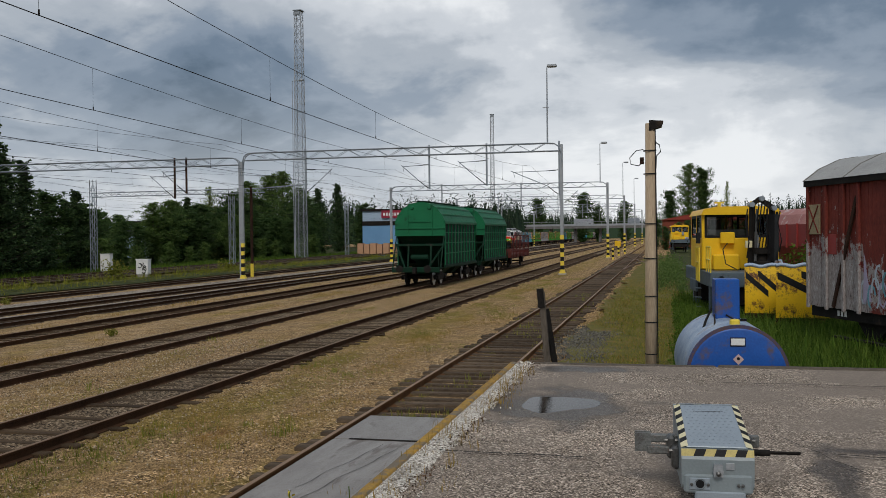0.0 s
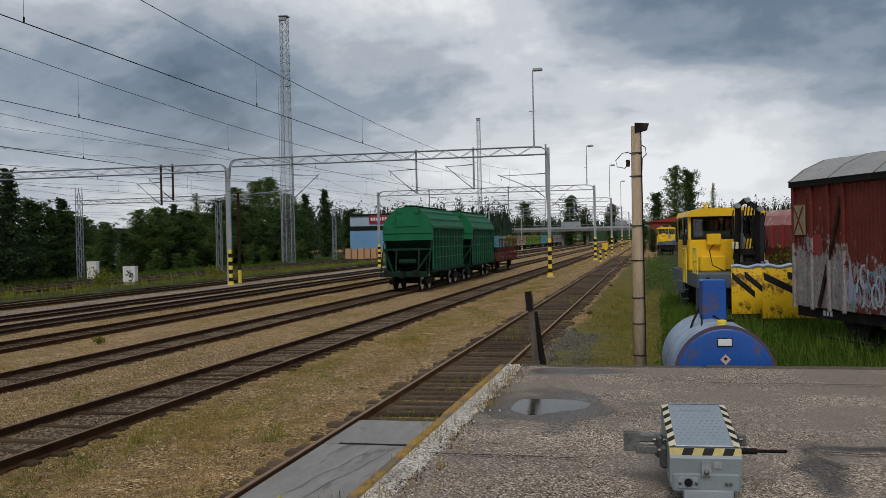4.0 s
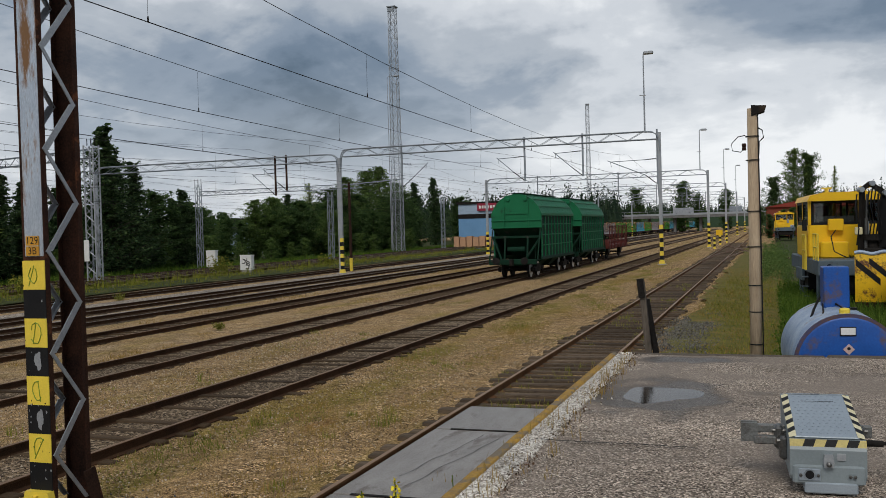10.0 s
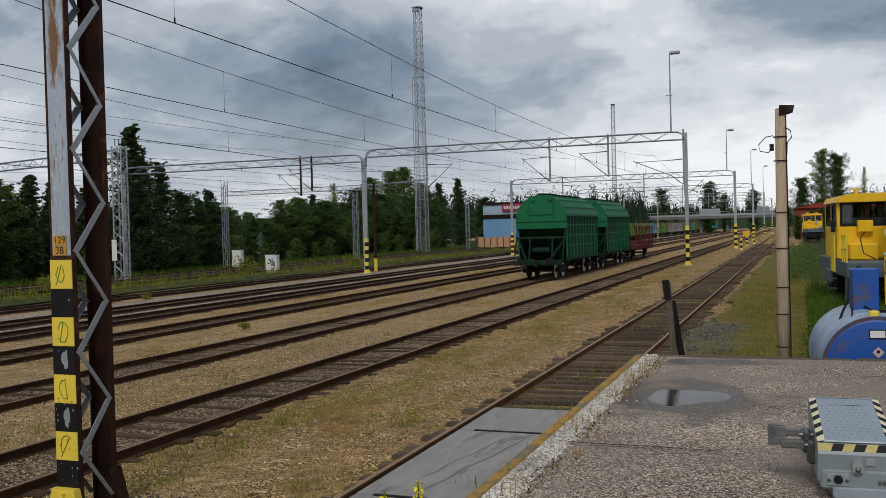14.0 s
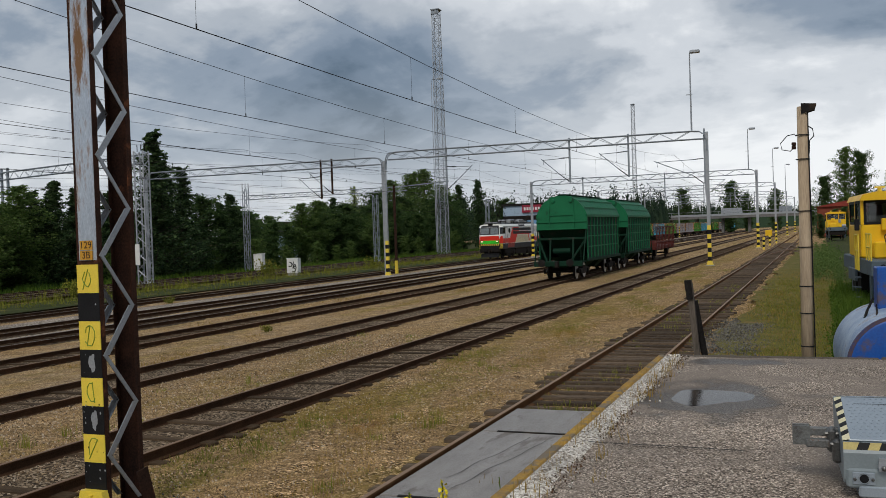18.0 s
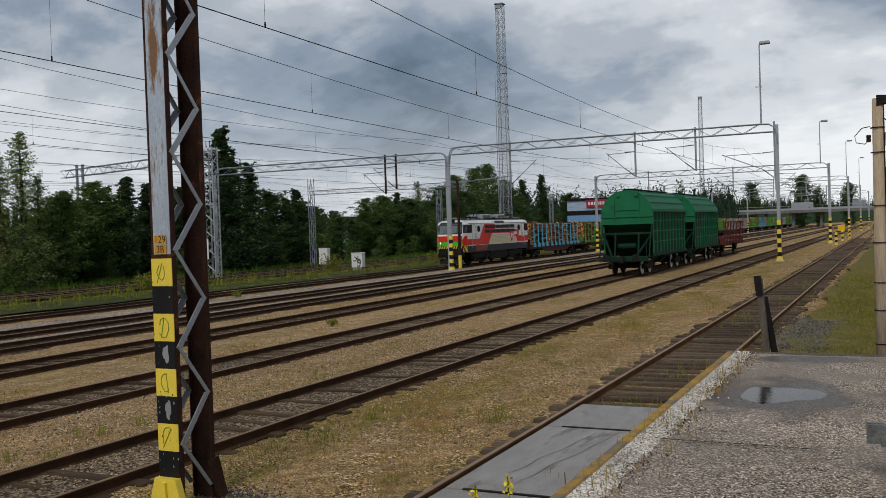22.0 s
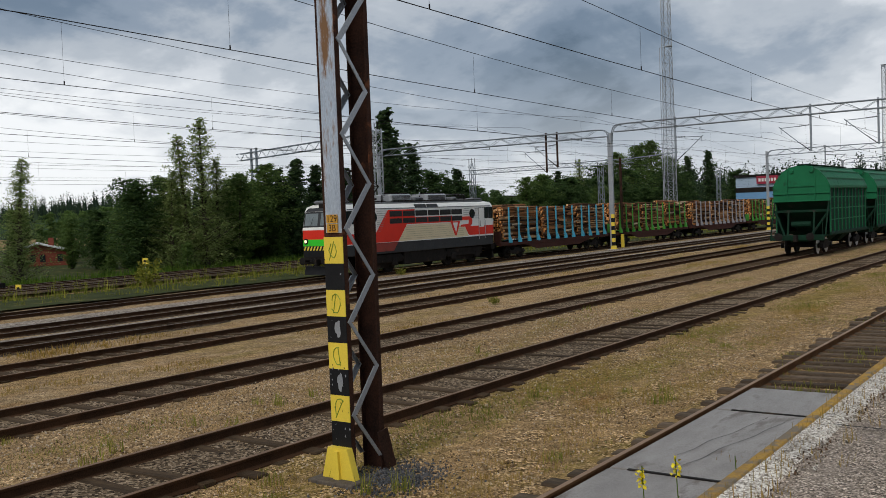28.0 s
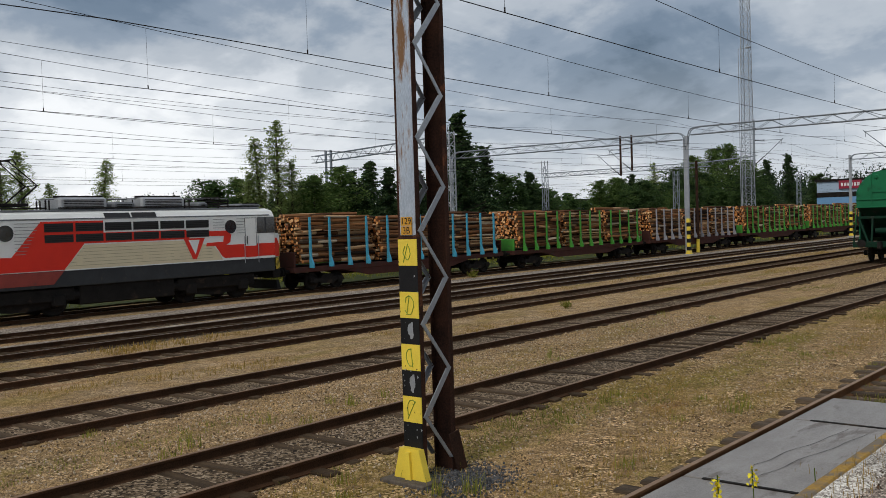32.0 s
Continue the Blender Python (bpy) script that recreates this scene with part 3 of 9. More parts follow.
M["grass_dry"] = island_mat("dry_grass", [(0.28, 0.185, 0.05), (0.40, 0.265, 0.08), (0.22, 0.165, 0.036), (0.34, 0.205, 0.06)], 0.9, 0, 0.2)
M["weed"] = island_mat("yellowing_weeds", [(0.130, 0.156, 0.023), (0.221, 0.234, 0.033), (0.312, 0.286, 0.046), (0.091, 0.130, 0.023)], 0.8, 0, 0.3)
M["meadow"] = mat("rank_meadow", (0.060, 0.068, 0.018), (0.022, 0.030, 0.008), 0.95, 0, 0.5, 9, 0.8, (0.16, 0.13, 0.045), 0.58)
M["verge"] = mat("dry_verge", (0.18, 0.15, 0.04), (0.075, 0.075, 0.016), 0.95, 0, 1.6, 30, 0.9, (0.21, 0.14, 0.06), 0.55)
M["loco_red_dull"] = mat("grimy_skirt_red", (0.30, 0.045, 0.03), (0.20, 0.03, 0.022), 0.6, 0, 1.5, 30, 0.05, (0.12, 0.04, 0.03), 0.6)
# darker copies of the body paints for the shadow lines of the ribs
M["loco_shadow_line"] = mat("shadow_line_grey", (0.26, 0.26, 0.25), (0.2, 0.2, 0.19), 0.5)
M["beige_rib"] = mat("beige_rib", (0.36, 0.31, 0.21), (0.3, 0.26, 0.18), 0.5)
M["rail_rust"] = mat("orange_rusty_rail", (0.20, 0.10, 0.045), (0.10, 0.048, 0.02), 0.85, 0.0, 2, 60, spec=0.15)
M["rail_tan"] = mat("tan_rail_head", (0.30, 0.19, 0.11), (0.19, 0.11, 0.06), 0.55, 0.2, 2, 50)
# very dark stones, so the gaps between the sleepers stand out
M["brown_bed"] = stone_mat("brown_oily_bed", [(0.004, 0.003, 0.002), (0.012, 0.009, 0.006), (0.028, 0.020, 0.013), (0.10, 0.07, 0.042)], 26)
M["pebble"] = island_mat("loose_pebbles", [(0.07, 0.045, 0.025), (0.25, 0.17, 0.09), (0.42, 0.31, 0.19), (0.20, 0.13, 0.075), (0.62, 0.52, 0.40), (0.14, 0.09, 0.05)], 0.9)
M["verge_stone"] = island_mat("grey_verge_stones", [(0.05, 0.047, 0.04), (0.12, 0.112, 0.096), (0.21, 0.20, 0.175), (0.09, 0.082, 0.066)], 0.9)
M["blue_gravel"] = island_mat("dark_blue_grey_chippings", [(0.025, 0.027, 0.03), (0.07, 0.072, 0.077), (0.13, 0.13, 0.135), (0.045, 0.046, 0.05)], 0.85)
M["sleeper_brown"] = mat("brown_oily_sleeper", (0.150, 0.110, 0.075), (0.034, 0.024, 0.017), 0.9, 0, 2.5, 30, 0.5, stretch=(0.3, 3, 3), spread=0.4)
M["flower"] = mat("yellow_petals", (0.85, 0.72, 0.02), (0.75, 0.6, 0.02), 0.6)
M["brick"] = mat("red_brick_wall", (0.23, 0.065, 0.042), (0.16, 0.045, 0.03), 0.9, 0, 1, 12, 0.2)
M["far_blue"] = mat("blue_cladding", (0.16, 0.33, 0.55), (0.13, 0.28, 0.48), 0.55, 0, 0.4, 8, 0.02)
M["far_blue_pale"] = mat("pale_blue_cladding", (0.36, 0.46, 0.58), (0.32, 0.42, 0.53), 0.55, 0, 0.4, 8, 0.02)
M["far_white"] = mat("pale_cladding", (0.6, 0.6, 0.58), (0.5, 0.5, 0.49), 0.7, 0, 0.4, 8, 0.02)
M["sign_red"] = mat("sign_red", (0.32, 0.02, 0.05), (0.26, 0.02, 0.04), 0.5)
M["roof_red"] = mat("red_roof", (0.26, 0.05, 0.035), (0.20, 0.04, 0.03), 0.7, 0, 0.5, 10)
M["graffiti"] = mat("spray_paint_green", (0.20, 0.30, 0.02), (0.16, 0.24, 0.02), 0.6)
M["water"] = mat("puddle_water", (0.040, 0.034, 0.030), (0.012, 0.010, 0.009), 0.08, 0, 3, 50, 0.03, spec=0.09)


# ---- building blocks ----
class Shape:
    """Collects the faces of one mesh."""

    def __init__(self):
        self.v, self.f = [], []

    def add(self, verts, faces, m=None):
        k = len(self.v)
        self.v += [tuple(m @ Vector(p)) for p in verts] if m is not None else [tuple(p) for p in verts]
        self.f += [tuple(i + k for i in f) for f in faces]
        return self

    def box(self, x0, y0, z0, x1, y1, z1, b=0.0, m=None):
        """A box; b bevels its edges along z and its top rim."""
        if b <= 0:
            v = [(x, y, z) for z in (z0, z1) for x, y in ((x0, y0), (x1, y0), (x1, y1), (x0, y1))]
            return self.add(v, [(3, 2, 1, 0), (4, 5, 6, 7), (0, 1, 5, 4), (1, 2, 6, 5), (2, 3, 7, 6), (3, 0, 4, 7)], m)
        o = [(x0 + b, y0), (x1 - b, y0), (x1, y0 + b), (x1, y1 - b), (x1 - b, y1), (x0 + b, y1), (x0, y1 - b), (x0, y0 + b)]
        cx, cy = (x0 + x1) / 2, (y0 + y1) / 2
        k = max(0.0, 1 - 2 * b / max(1e-6, x1 - x0)), max(0.0, 1 - 2 * b / max(1e-6, y1 - y0))
        i = [(cx + (x - cx) * k[0], cy + (y - cy) * k[1]) for x, y in o]
        v = [(*p, z0) for p in i] + [(*p, z0 + b) for p in o] + [(*p, z1 - b) for p in o] + [(*p, z1) for p in i]
        f = [tuple(range(7, -1, -1)), tuple(range(24, 32))]
        for r in range(3):
            f += [(r * 8 + j, r * 8 + (j + 1) % 8, r * 8 + 8 + (j + 1) % 8, r * 8 + 8 + j) for j in range(8)]
        return self.add(v, f, m)

    def prism(self, outline, a, b, axis="y", m=None):
        """An outline of (u, w) pairs drawn out from a to b: along y it lies in x and z, along x in y and z, along z in x and y."""
        k = len(outline)
        put = {"y": lambda u, w, s: (u, s, w), "x": lambda u, w, s: (s, u, w), "z": lambda u, w, s: (u, w, s)}[axis]
        v = [put(u, w, a) for u, w in outline] + [put(u, w, b) for u, w in outline]
        f = [tuple(range(k)), tuple(range(2 * k - 1, k - 1, -1))] + [(i, k + i, k + (i + 1) % k, (i + 1) % k) for i in range(k)]
        return self.add(v, f, m)

    def rod(self, p, q, r, n=8, r2=None, cap=True):
        p, q = Vector(p), Vector(q)
        d = q - p
        if d.length < 1e-6:
            return self
        t = d.to_track_quat("Z", "Y").to_matrix()
        r2 = r if r2 is None else r2
        v = [tuple(p + t @ Vector((r * math.cos(6.28318 * i / n), r * math.sin(6.28318 * i / n), 0))) for i in range(n)]
        v += [tuple(q + t @ Vector((r2 * math.cos(6.28318 * i / n), r2 * math.sin(6.28318 * i / n), 0))) for i in range(n)]
        f = [(i, (i + 1) % n, n + (i + 1) % n, n + i) for i in range(n)]
        if cap:
            f += [tuple(range(n - 1, -1, -1)), tuple(range(n, 2 * n))]
        return self.add(v, f)

    def path(self, pts, r, n=6):
        """One continuous bent tube through the points."""
        pts = [Vector(p) for p in pts]
        o, k = len(self.v), len(pts)
        for i, p in enumerate(pts):
            d = (pts[min(i + 1, k - 1)] - pts[max(i - 1, 0)])
            t = d.to_track_quat("Z", "Y").to_matrix()
            self.v += [tuple(p + t @ Vector((r * math.cos(6.28318 * j / n), r * math.sin(6.28318 * j / n), 0))) for j in range(n)]
        self.f += [(o + i * n + j, o + i * n + (j + 1) % n, o + i * n + n + (j + 1) % n, o + i * n + n + j) for i in range(k - 1) for j in range(n)]
        self.f += [tuple(o + j for j in range(n - 1, -1, -1)), tuple(o + (k - 1) * n + j for j in range(n))]
        return self

    def bar(self, p, q, w, h):
        """A square bar from p to q."""
        p, q = Vector(p), Vector(q)
        d = q - p
        t = d.to_track_quat("Y", "Z").to_matrix().to_4x4()
        return self.box(-w / 2, 0, -h / 2, w / 2, d.length, h / 2, 0, Matrix.Translation(p) @ t)

    def lathe(self, profile, n=24, m=None, close=True):
        """A profile of (radius, height) pairs turned round z."""
        v, f, k = [], [], len(profile)
        for i in range(n):
            c, s = math.cos(6.28318530718 * i / n), math.sin(6.28318530718 * i / n)
            v += [(r * c, r * s, z) for r, z in profile]
        for i in range(n):
            j = (i + 1) % n
            f += [(i * k + q, j * k + q, j * k + q + 1, i * k + q + 1) for q in range(k - 1)]
        if close:
            f += [tuple(i * k for i in range(n - 1, -1, -1)), tuple(i * k + k - 1 for i in range(n))]
        return self.add(v, f, m)

    def mesh(self, name, material, smooth=False):
        me = bpy.data.meshes.new(name)
        me.from_pydata(self.v, [], self.f)
        me.materials.append(material)
        if smooth:
            me.shade_smooth()
        me.update()
        return me


def part(name, shape, material, parent=None, label="", smooth=False):
    ob = new(name, shape.mesh(name, material, smooth))
    ob.parent = parent
    if label:
        ob["label"] = label
    return ob


def thing(name, label, category, group="", kind="", at=None):
    return tagged(place(new(name), at), label, category, group, kind)


def place(ob, m):
    if m is not None:
        ob.matrix_basis = m
    return ob


def twin(ob, parent, m=None, name=None):
    """Another object on the same mesh, as a part of parent."""
    o = new(name or ob.name.split(".")[0], ob.data)
    o.parent = parent
    if m is not None:
        o.matrix_basis = m
    for k in ("label",):
        if k in ob:
            o[k] = ob[k]
    return o


RNG = random.Random(11)


# ---- the yard: ground, tracks, loading platform ----
def zr(x):
    """Height of the rail tops across the yard, which falls gently to the west."""
    return -0.017 * (-6 - x) if -33 < x < -6 else (-0.459 if x <= -33 else 0.0)


TRACKS = {"A": 0.83, "B": -4.94, "C": -10.07, "D": -16.0, "E": -21.3, "F": -25.8, "G": -33.1}


def make_ground():
    s = Shape()
    xs = [-2500, -900, -400, -200, -120, -80, -60] + [-52 + i * 1.0 for i in range(73)] + [24, 30, 45, 80, 160, 400, 900, 2500]
    ys = [-900, -300, -120, -70] + [-45 + i * 1.5 for i in range(97)] + [105, 120, 140, 170, 210, 260, 330, 420, 560, 900, 2500]
    for y in ys:
        for x in xs:
            near = -50 < x < 22 and -45 < y < 100
            z = zr(x) - 0.175 + (0.035 * noise.noise((x * 0.5, y * 0.35, 1.7)) if near else 0)
            if x > 3.2:
                z -= min(0.25, 0.08 * (x - 3.2))
            if x < -40:
                z -= min(0.5, 0.05 * (-40 - x))
            if abs(x) > 60 or y > 200:
                z -= 0.02
            s.v.append((x, y, z))
    w = len(xs)
    s.f = [(j * w + i, j * w + i + 1, (j + 1) * w + i + 1, (j + 1) * w + i) for j in range(len(ys) - 1) for i in range(w - 1)]
    tagged(part("ground", s, M["ground"], None, smooth=True), "sandy gravel yard ground with moss and dry grass patches", "ground", kind="structure")


make_ground()


def make_sheet(name, label, x0, x1, y0, y1, nx, ny, mk, lift, drop=0.0):
    """A vegetated strip lying on the ground."""
    s = Shape()
    for j in range(ny + 1):
        for i in range(nx + 1):
            u = i / nx
            x, y = x0 + (x1 - x0) * u, y0 + (y1 - y0) * j / ny
            if i in (0, nx):
                x += 0.6 * noise.noise((y * 0.6, x0, 2.0)) + 0.25 * noise.noise((y * 1.9, x0, 5.0))
            z = zr(x) - 0.175 + lift
            if x > 3.2:
                z -= min(0.25, 0.08 * (x - 3.2))
            if x < -40:
                z -= min(0.5, 0.05 * (-40 - x))
            s.v.append((x, y, z + 0.05 * noise.noise((x * 0.7, y * 0.5, 4.0))))
    w = nx + 1
    s.f = [(j * w + i, j * w + i + 1, (j + 1) * w + i + 1, (j + 1) * w + i) for j in range(ny) for i in range(nx)]
    tagged(part(name, s, M[mk], None, smooth=True), label, "grass", kind="structure")


make_sheet("meadow", "rank green meadow under the trackside trees", -190, -53.6, -60, 300, 24, 90, "meadow", 0.14)
make_sheet("weedy_strip", "weedy strip between the main tracks", -45.6, -36.0, -60, 300, 8, 120, "meadow", 0.09)
make_sheet("grass_verge", "dry mossy verge beside the loading track", 2.55, 6.6, 0.6, 120, 8, 90, "verge", 0.14)
make_sheet("grass_verge", "lush green verge round the parked vehicles", 5.9, 90, 0.6, 180, 20, 90, "meadow", 0.17)


def make_bed(x, half, material, label, y0=-80, y1=420, rise=0.03, top=0.13):
    s, z = Shape(), zr(x) - top
    n = 110
    for i in range(n + 1):
        y = y0 + (y1 - y0) * (i / n) ** 1.6
        e = 0.10 * noise.noise((x, y * 0.8, 0.0)), 0.10 * noise.noise((x, y * 0.8, 9.0))
        for u, dz in ((-half - 0.35 + e[0], -rise - 0.05), (-half + e[0], 0), (0, 0.006), (half + e[1], 0), (half + 0.35 + e[1], -rise - 0.05)):
            s.v.append((x + u, y, z + dz + 0.012 * noise.noise((x + u, y * 1.1, 3.0))))
    s.f = [(i * 5 + k, i * 5 + k + 1, i * 5 + k + 6, i * 5 + k + 5) for i in range(n) for k in range(4)]
    return tagged(part("ballast_bed", s, material, None, smooth=True), label, "ballast", "ballast beds", "structure")


make_bed(TRACKS["A"], 1.15, M["brown_bed"], "very dark ballast bed under the loading track", top=0.215)
make_bed(TRACKS["B"], 0.72, M["ballast"], "grey-brown ballast bed of a siding track", top=0.152)
for k, mk, half in (("C", "ballast", 0.72), ("D", "ballast", 0.72), ("E", "dark_ballast", 1.2), ("F", "dark_ballast", 1.2), ("G", "dark_ballast", 1.3)):
    make_bed(TRACKS[k], half, M[mk], "brown ballast bed of a yard track", top=0.153)
make_bed((TRACKS["F"] + TRACKS["G"]) / 2 + 0.6, 1.25, M["pale_ballast"], "pale crushed stone between two main tracks", top=0.15)
make_bed((TRACKS["E"] + TRACKS["F"]) / 2, 0.45, M["pale_ballast"], "narrow strip of pale crushed stone between tracks", top=0.15)
make_bed(-47.5, 1.3, M["dark_ballast"], "dark ballast bed of the far main track", top=0.05)
make_bed(-51.8, 1.3, M["dark_ballast"], "dark ballast bed of the far main track", top=0.05)

RAIL = [(-0.075, -0.172), (0.075, -0.172), (0.075, -0.160), (0.012, -0.135), (0.009, -0.045), (0.036, -0.032), (0.036, -0.004), (-0.036, -0.004), (-0.036, -0.032), (-0.009, -0.045), (-0.012, -0.135), (-0.075, -0.160)]


def make_track(x, shiny, pieces, y0=-80.0, y1=420.0, step=0.62, dz=0.0, half=0.88, side="rail_side", head="rail_top", stray=0.05, wood="sleeper", tie=0.118, sink=0.0):
    z = zr(x) + dz
    t = thing("railway_track", "straight railway track with rusty rails on wooden sleepers", "railway track", "yard tracks", "structure")
    for u in (-0.8, 0.8):
        s = Shape().prism([(x + u + a, z + b) for a, b in RAIL], y0, y1)
        r = part("rail", s, M[side], t, "rusty steel rail")
        s = Shape().prism([(x + u - 0.034, z - 0.004), (x + u + 0.034, z - 0.004), (x + u + 0.03, z), (x + u - 0.03, z)], y0, y1)
        part("rail_head", s, M["rail_shiny" if shiny else head], r, "worn running surface")
    rest, first = Shape(), None
    y, i = -20.0, 0
    lo, hi = pieces
    while y < 130:
        w, skew = 2 * tie + RNG.uniform(-0.02, 0.02), RNG.uniform(-0.03, 0.03)
        jog = RNG.uniform(-stray, stray)
        if lo <= y <= hi:
            if first is None:
                first = part("sleeper", Shape().box(-half, -tie, -0.24, half, tie, -0.118, 0.018), M[wood], t, "dark weathered wooden sleeper")
                first.matrix_basis = pose(x + jog, y, z + 0.0, 0, 0, math.degrees(skew))
            else:
                twin(first, t, pose(x + jog, y, z - sink + RNG.uniform(-0.030, 0.010), RNG.uniform(-1.5, 1.5), RNG.uniform(-0.8, 0.8), math.degrees(skew) * 1.6))
        else:
            rest.box(x - half + jog, y - w / 2, z - 0.2, x + half + jog, y + w / 2, z - 0.124)
        y += step
        i += 1
    tagged(part("sleeper_row", rest, M[wood], t), kind="stuff")
    return t


make_track(TRACKS["A"], False, (-16, 90), step=0.56, half=1.26, side="rail_rust", head="rail_tan", stray=0.14, wood="sleeper_brown", tie=0.128)
make_track(TRACKS["B"], False, (-16, 60), half=1.05, stray=0.16, sink=0.012)
make_track(TRACKS["C"], False, (-10, 25), half=0.98, stray=0.12, sink=0.014)
make_track(TRACKS["D"], False, (0, 1))
for k in "EFG":
    make_track(TRACKS[k], True, (0, 1))
make_track(-47.5, True, (0, 1), dz=0.02)
make_track(-51.8, True, (0, 1), dz=0.02)


def make_crossover():
    """The turnout that leads from the loading track towards the east."""
    t = thing("turnout", "rusty turnout curving away from the loading track", "turnout", kind="structure")
    for k, (x0, u) in enumerate(((0.03, 0), (1.63, 0))):
        for sgn in (1, -1):
            s = Shape()
            pts = []
            for i in range(15):
                a = i / 14
                y = 62 + 48 * a
                pts.append((x0 + (4.2 * a * a if sgn > 0 else -0 + 4.6 * a), y, 0.0) if sgn > 0 else (x0 + 5.0 - 5.0 * a, 66 + 44 * a, 0.0))
            for p, q in zip(pts, pts[1:]):
                s.bar((p[0], p[1], p[2] - 0.075), (q[0], q[1], q[2] - 0.075), 0.07, 0.15)
            part("rail", s, M["rail_top"], t, "curved rusty rail")


make_crossover()
PZ, PX, PY = 1.1, 2.78, 0.46


def make_platform():
    p = thing("loading_platform", "worn asphalt loading platform with a crumbling concrete edge", "platform", kind="structure")
    s = Shape()
    nx, ny = 110, 170
    for j in range(ny + 1):
        for i in range(nx + 1):
            x, y = PX + 0.31 + (29.5 - PX) * (i / nx) ** 1.5, PY - 0.12 - 32 * (j / ny) ** 1.25
            e = 0.0
            if i == 0:
                e = 0.09 * noise.noise((y * 1.7, 4.0, 0.0)) + 0.05 * noise.noise((y * 6, 1.0, 0.0))
            dip = 0.030 * math.exp(-((x - 3.85) / 0.62) ** 2 - ((y + 2.8) / 0.72) ** 2)
            s.v.append((x + e, y, PZ + 0.012 * noise.noise((x * 0.6, y * 0.6, 2.0)) + 0.006 * noise.noise((x * 3.1, y * 2.3, 6.0)) - dip))
    w = nx + 1
    s.f = [(j * w + i, (j + 1) * w + i, (j + 1) * w + i + 1, j * w + i + 1) for j in range(ny) for i in range(nx)]
    part("asphalt", s, M["asphalt"], p, "pebbly worn asphalt", True)
    part("retaining_wall", Shape().box(PX + 0.02, PY - 34, -0.6, 32, PY, PZ - 0.035), M["concrete"], p, "grey concrete platform wall")
    for i in range(17):
        y = PY - 2.0 * i
        part("edge_beam", Shape().box(PX - 0.03, y - 1.99, PZ - 0.16, PX + 0.085, y, PZ + 0.012 + RNG.uniform(-0.008, 0.008), 0.02), M["yellow_beam"], p, "timber edge beam with faded yellow paint")
    s = Shape()
    n = 200
    for j in range(n + 1):
        y = PY - 0.03 - 33 * j / n
        for k, u in enumerate((0.085, 0.15, 0.22, 0.29, 0.38)):
            s.v.append((PX + u, y, PZ + (0.0, 0.012, 0.018, 0.014, -0.02)[k] + 0.035 * noise.noise((y * 4.2, u * 9, 0.0)) * (k > 0)))
    s.f = [(j * 5 + k, j * 5 + 5 + k, j * 5 + 6 + k, j * 5 + 1 + k) for j in range(n) for k in range(4)]
    part("crumbled_kerb", s, M["crumble"], p, "broken pale concrete along the edge", True)
    for i in range(10):
        x = PX + 0.1 + i * 2.9
        part("end_beam", Shape().box(x, PY - 0.14, PZ - 0.15, x + 2.88, PY + 0.02, PZ + 0.022 + RNG.uniform(-0.01, 0.006), 0.02), M["old_wood"], p, "weathered timber end beam")
    tagged(part("loose_gravel", chips(), M["crumble"], p), kind="stuff")
    tagged(part("dead_moss", litter(), M["litter"], p, "dark dead moss and leaf litter along the edge"), kind="stuff")
    for (a, b) in (((3.0, -5.45), (4.4, -5.52)), ((5.7, -1.15), (9.5, -1.2)), ((6.1, -4.3), (7.3, -7.5)), ((6.5, -5.0), (8.6, -5.4))):
        s, k = Shape(), 14
        for i in range(k + 1):
            u = i / k
            x, y = a[0] + (b[0] - a[0]) * u, a[1] + (b[1] - a[1]) * u
            d = 0.05 * noise.noise((x * 3, y * 3, 5.0))
            s.v += [(x + d, y + d - 0.012, PZ + 0.019), (x + d, y + d + 0.012, PZ + 0.019)]
        s.f = [(2 * i, 2 * i + 2, 2 * i + 3, 2 * i + 1) for i in range(k)]
        part("crack", s, M["dark"], p, "dark crack in the asphalt")
    return p


def chips():
    s = Shape()
    r = random.Random(4)
    for i in range(420):
        y = PY - 0.1 - 22 * r.random() ** 1.3
        x = PX + 0.14 + abs(r.gauss(0.12, 0.14))
        q = r.uniform(0.005, 0.017)
        m = Matrix.Translation((x, y, PZ + 0.02)) @ Euler((r.random() * 3, r.random() * 3, r.random() * 3)).to_matrix().to_4x4()
        s.box(-q, -q * 0.7, -q * 0.5, q, q * 0.7, q * 0.5, 0, m)
    return s


def litter():
    """Dark crumbs of moss and old leaves, in clumps beside the broken concrete."""
    s, r = Shape(), random.Random(14)
    for i in range(2000):
        y = PY - 0.1 - 13.5 * r.random() ** 1.1
        if noise.noise((y * 1.3, 7.0, 0.0)) < r.uniform(-0.35, 0.35):
            continue
        x = PX + 0.37 + r.gauss(0, 0.045) + 0.05 * noise.noise((y * 2.1, 3.0, 0.0))
        q = r.uniform(0.005, 0.015)
        m = Matrix.Translation((x, y, PZ + 0.010 + 0.02 * r.random())) @ Euler((r.random() * 3, r.random() * 3, r.random() * 3)).to_matrix().to_4x4()
        s.add([(-q, 0, 0), (0, -q * 0.6, 0), (q, 0, 0), (0, q * 0.6, 0)], [(0, 1, 2, 3)], m)
    return s


M["litter"] = island_mat("dead_moss", [(0.03, 0.022, 0.015), (0.08, 0.05, 0.032), (0.14, 0.075, 0.045), (0.06, 0.052, 0.026)], 0.95)
make_platform()


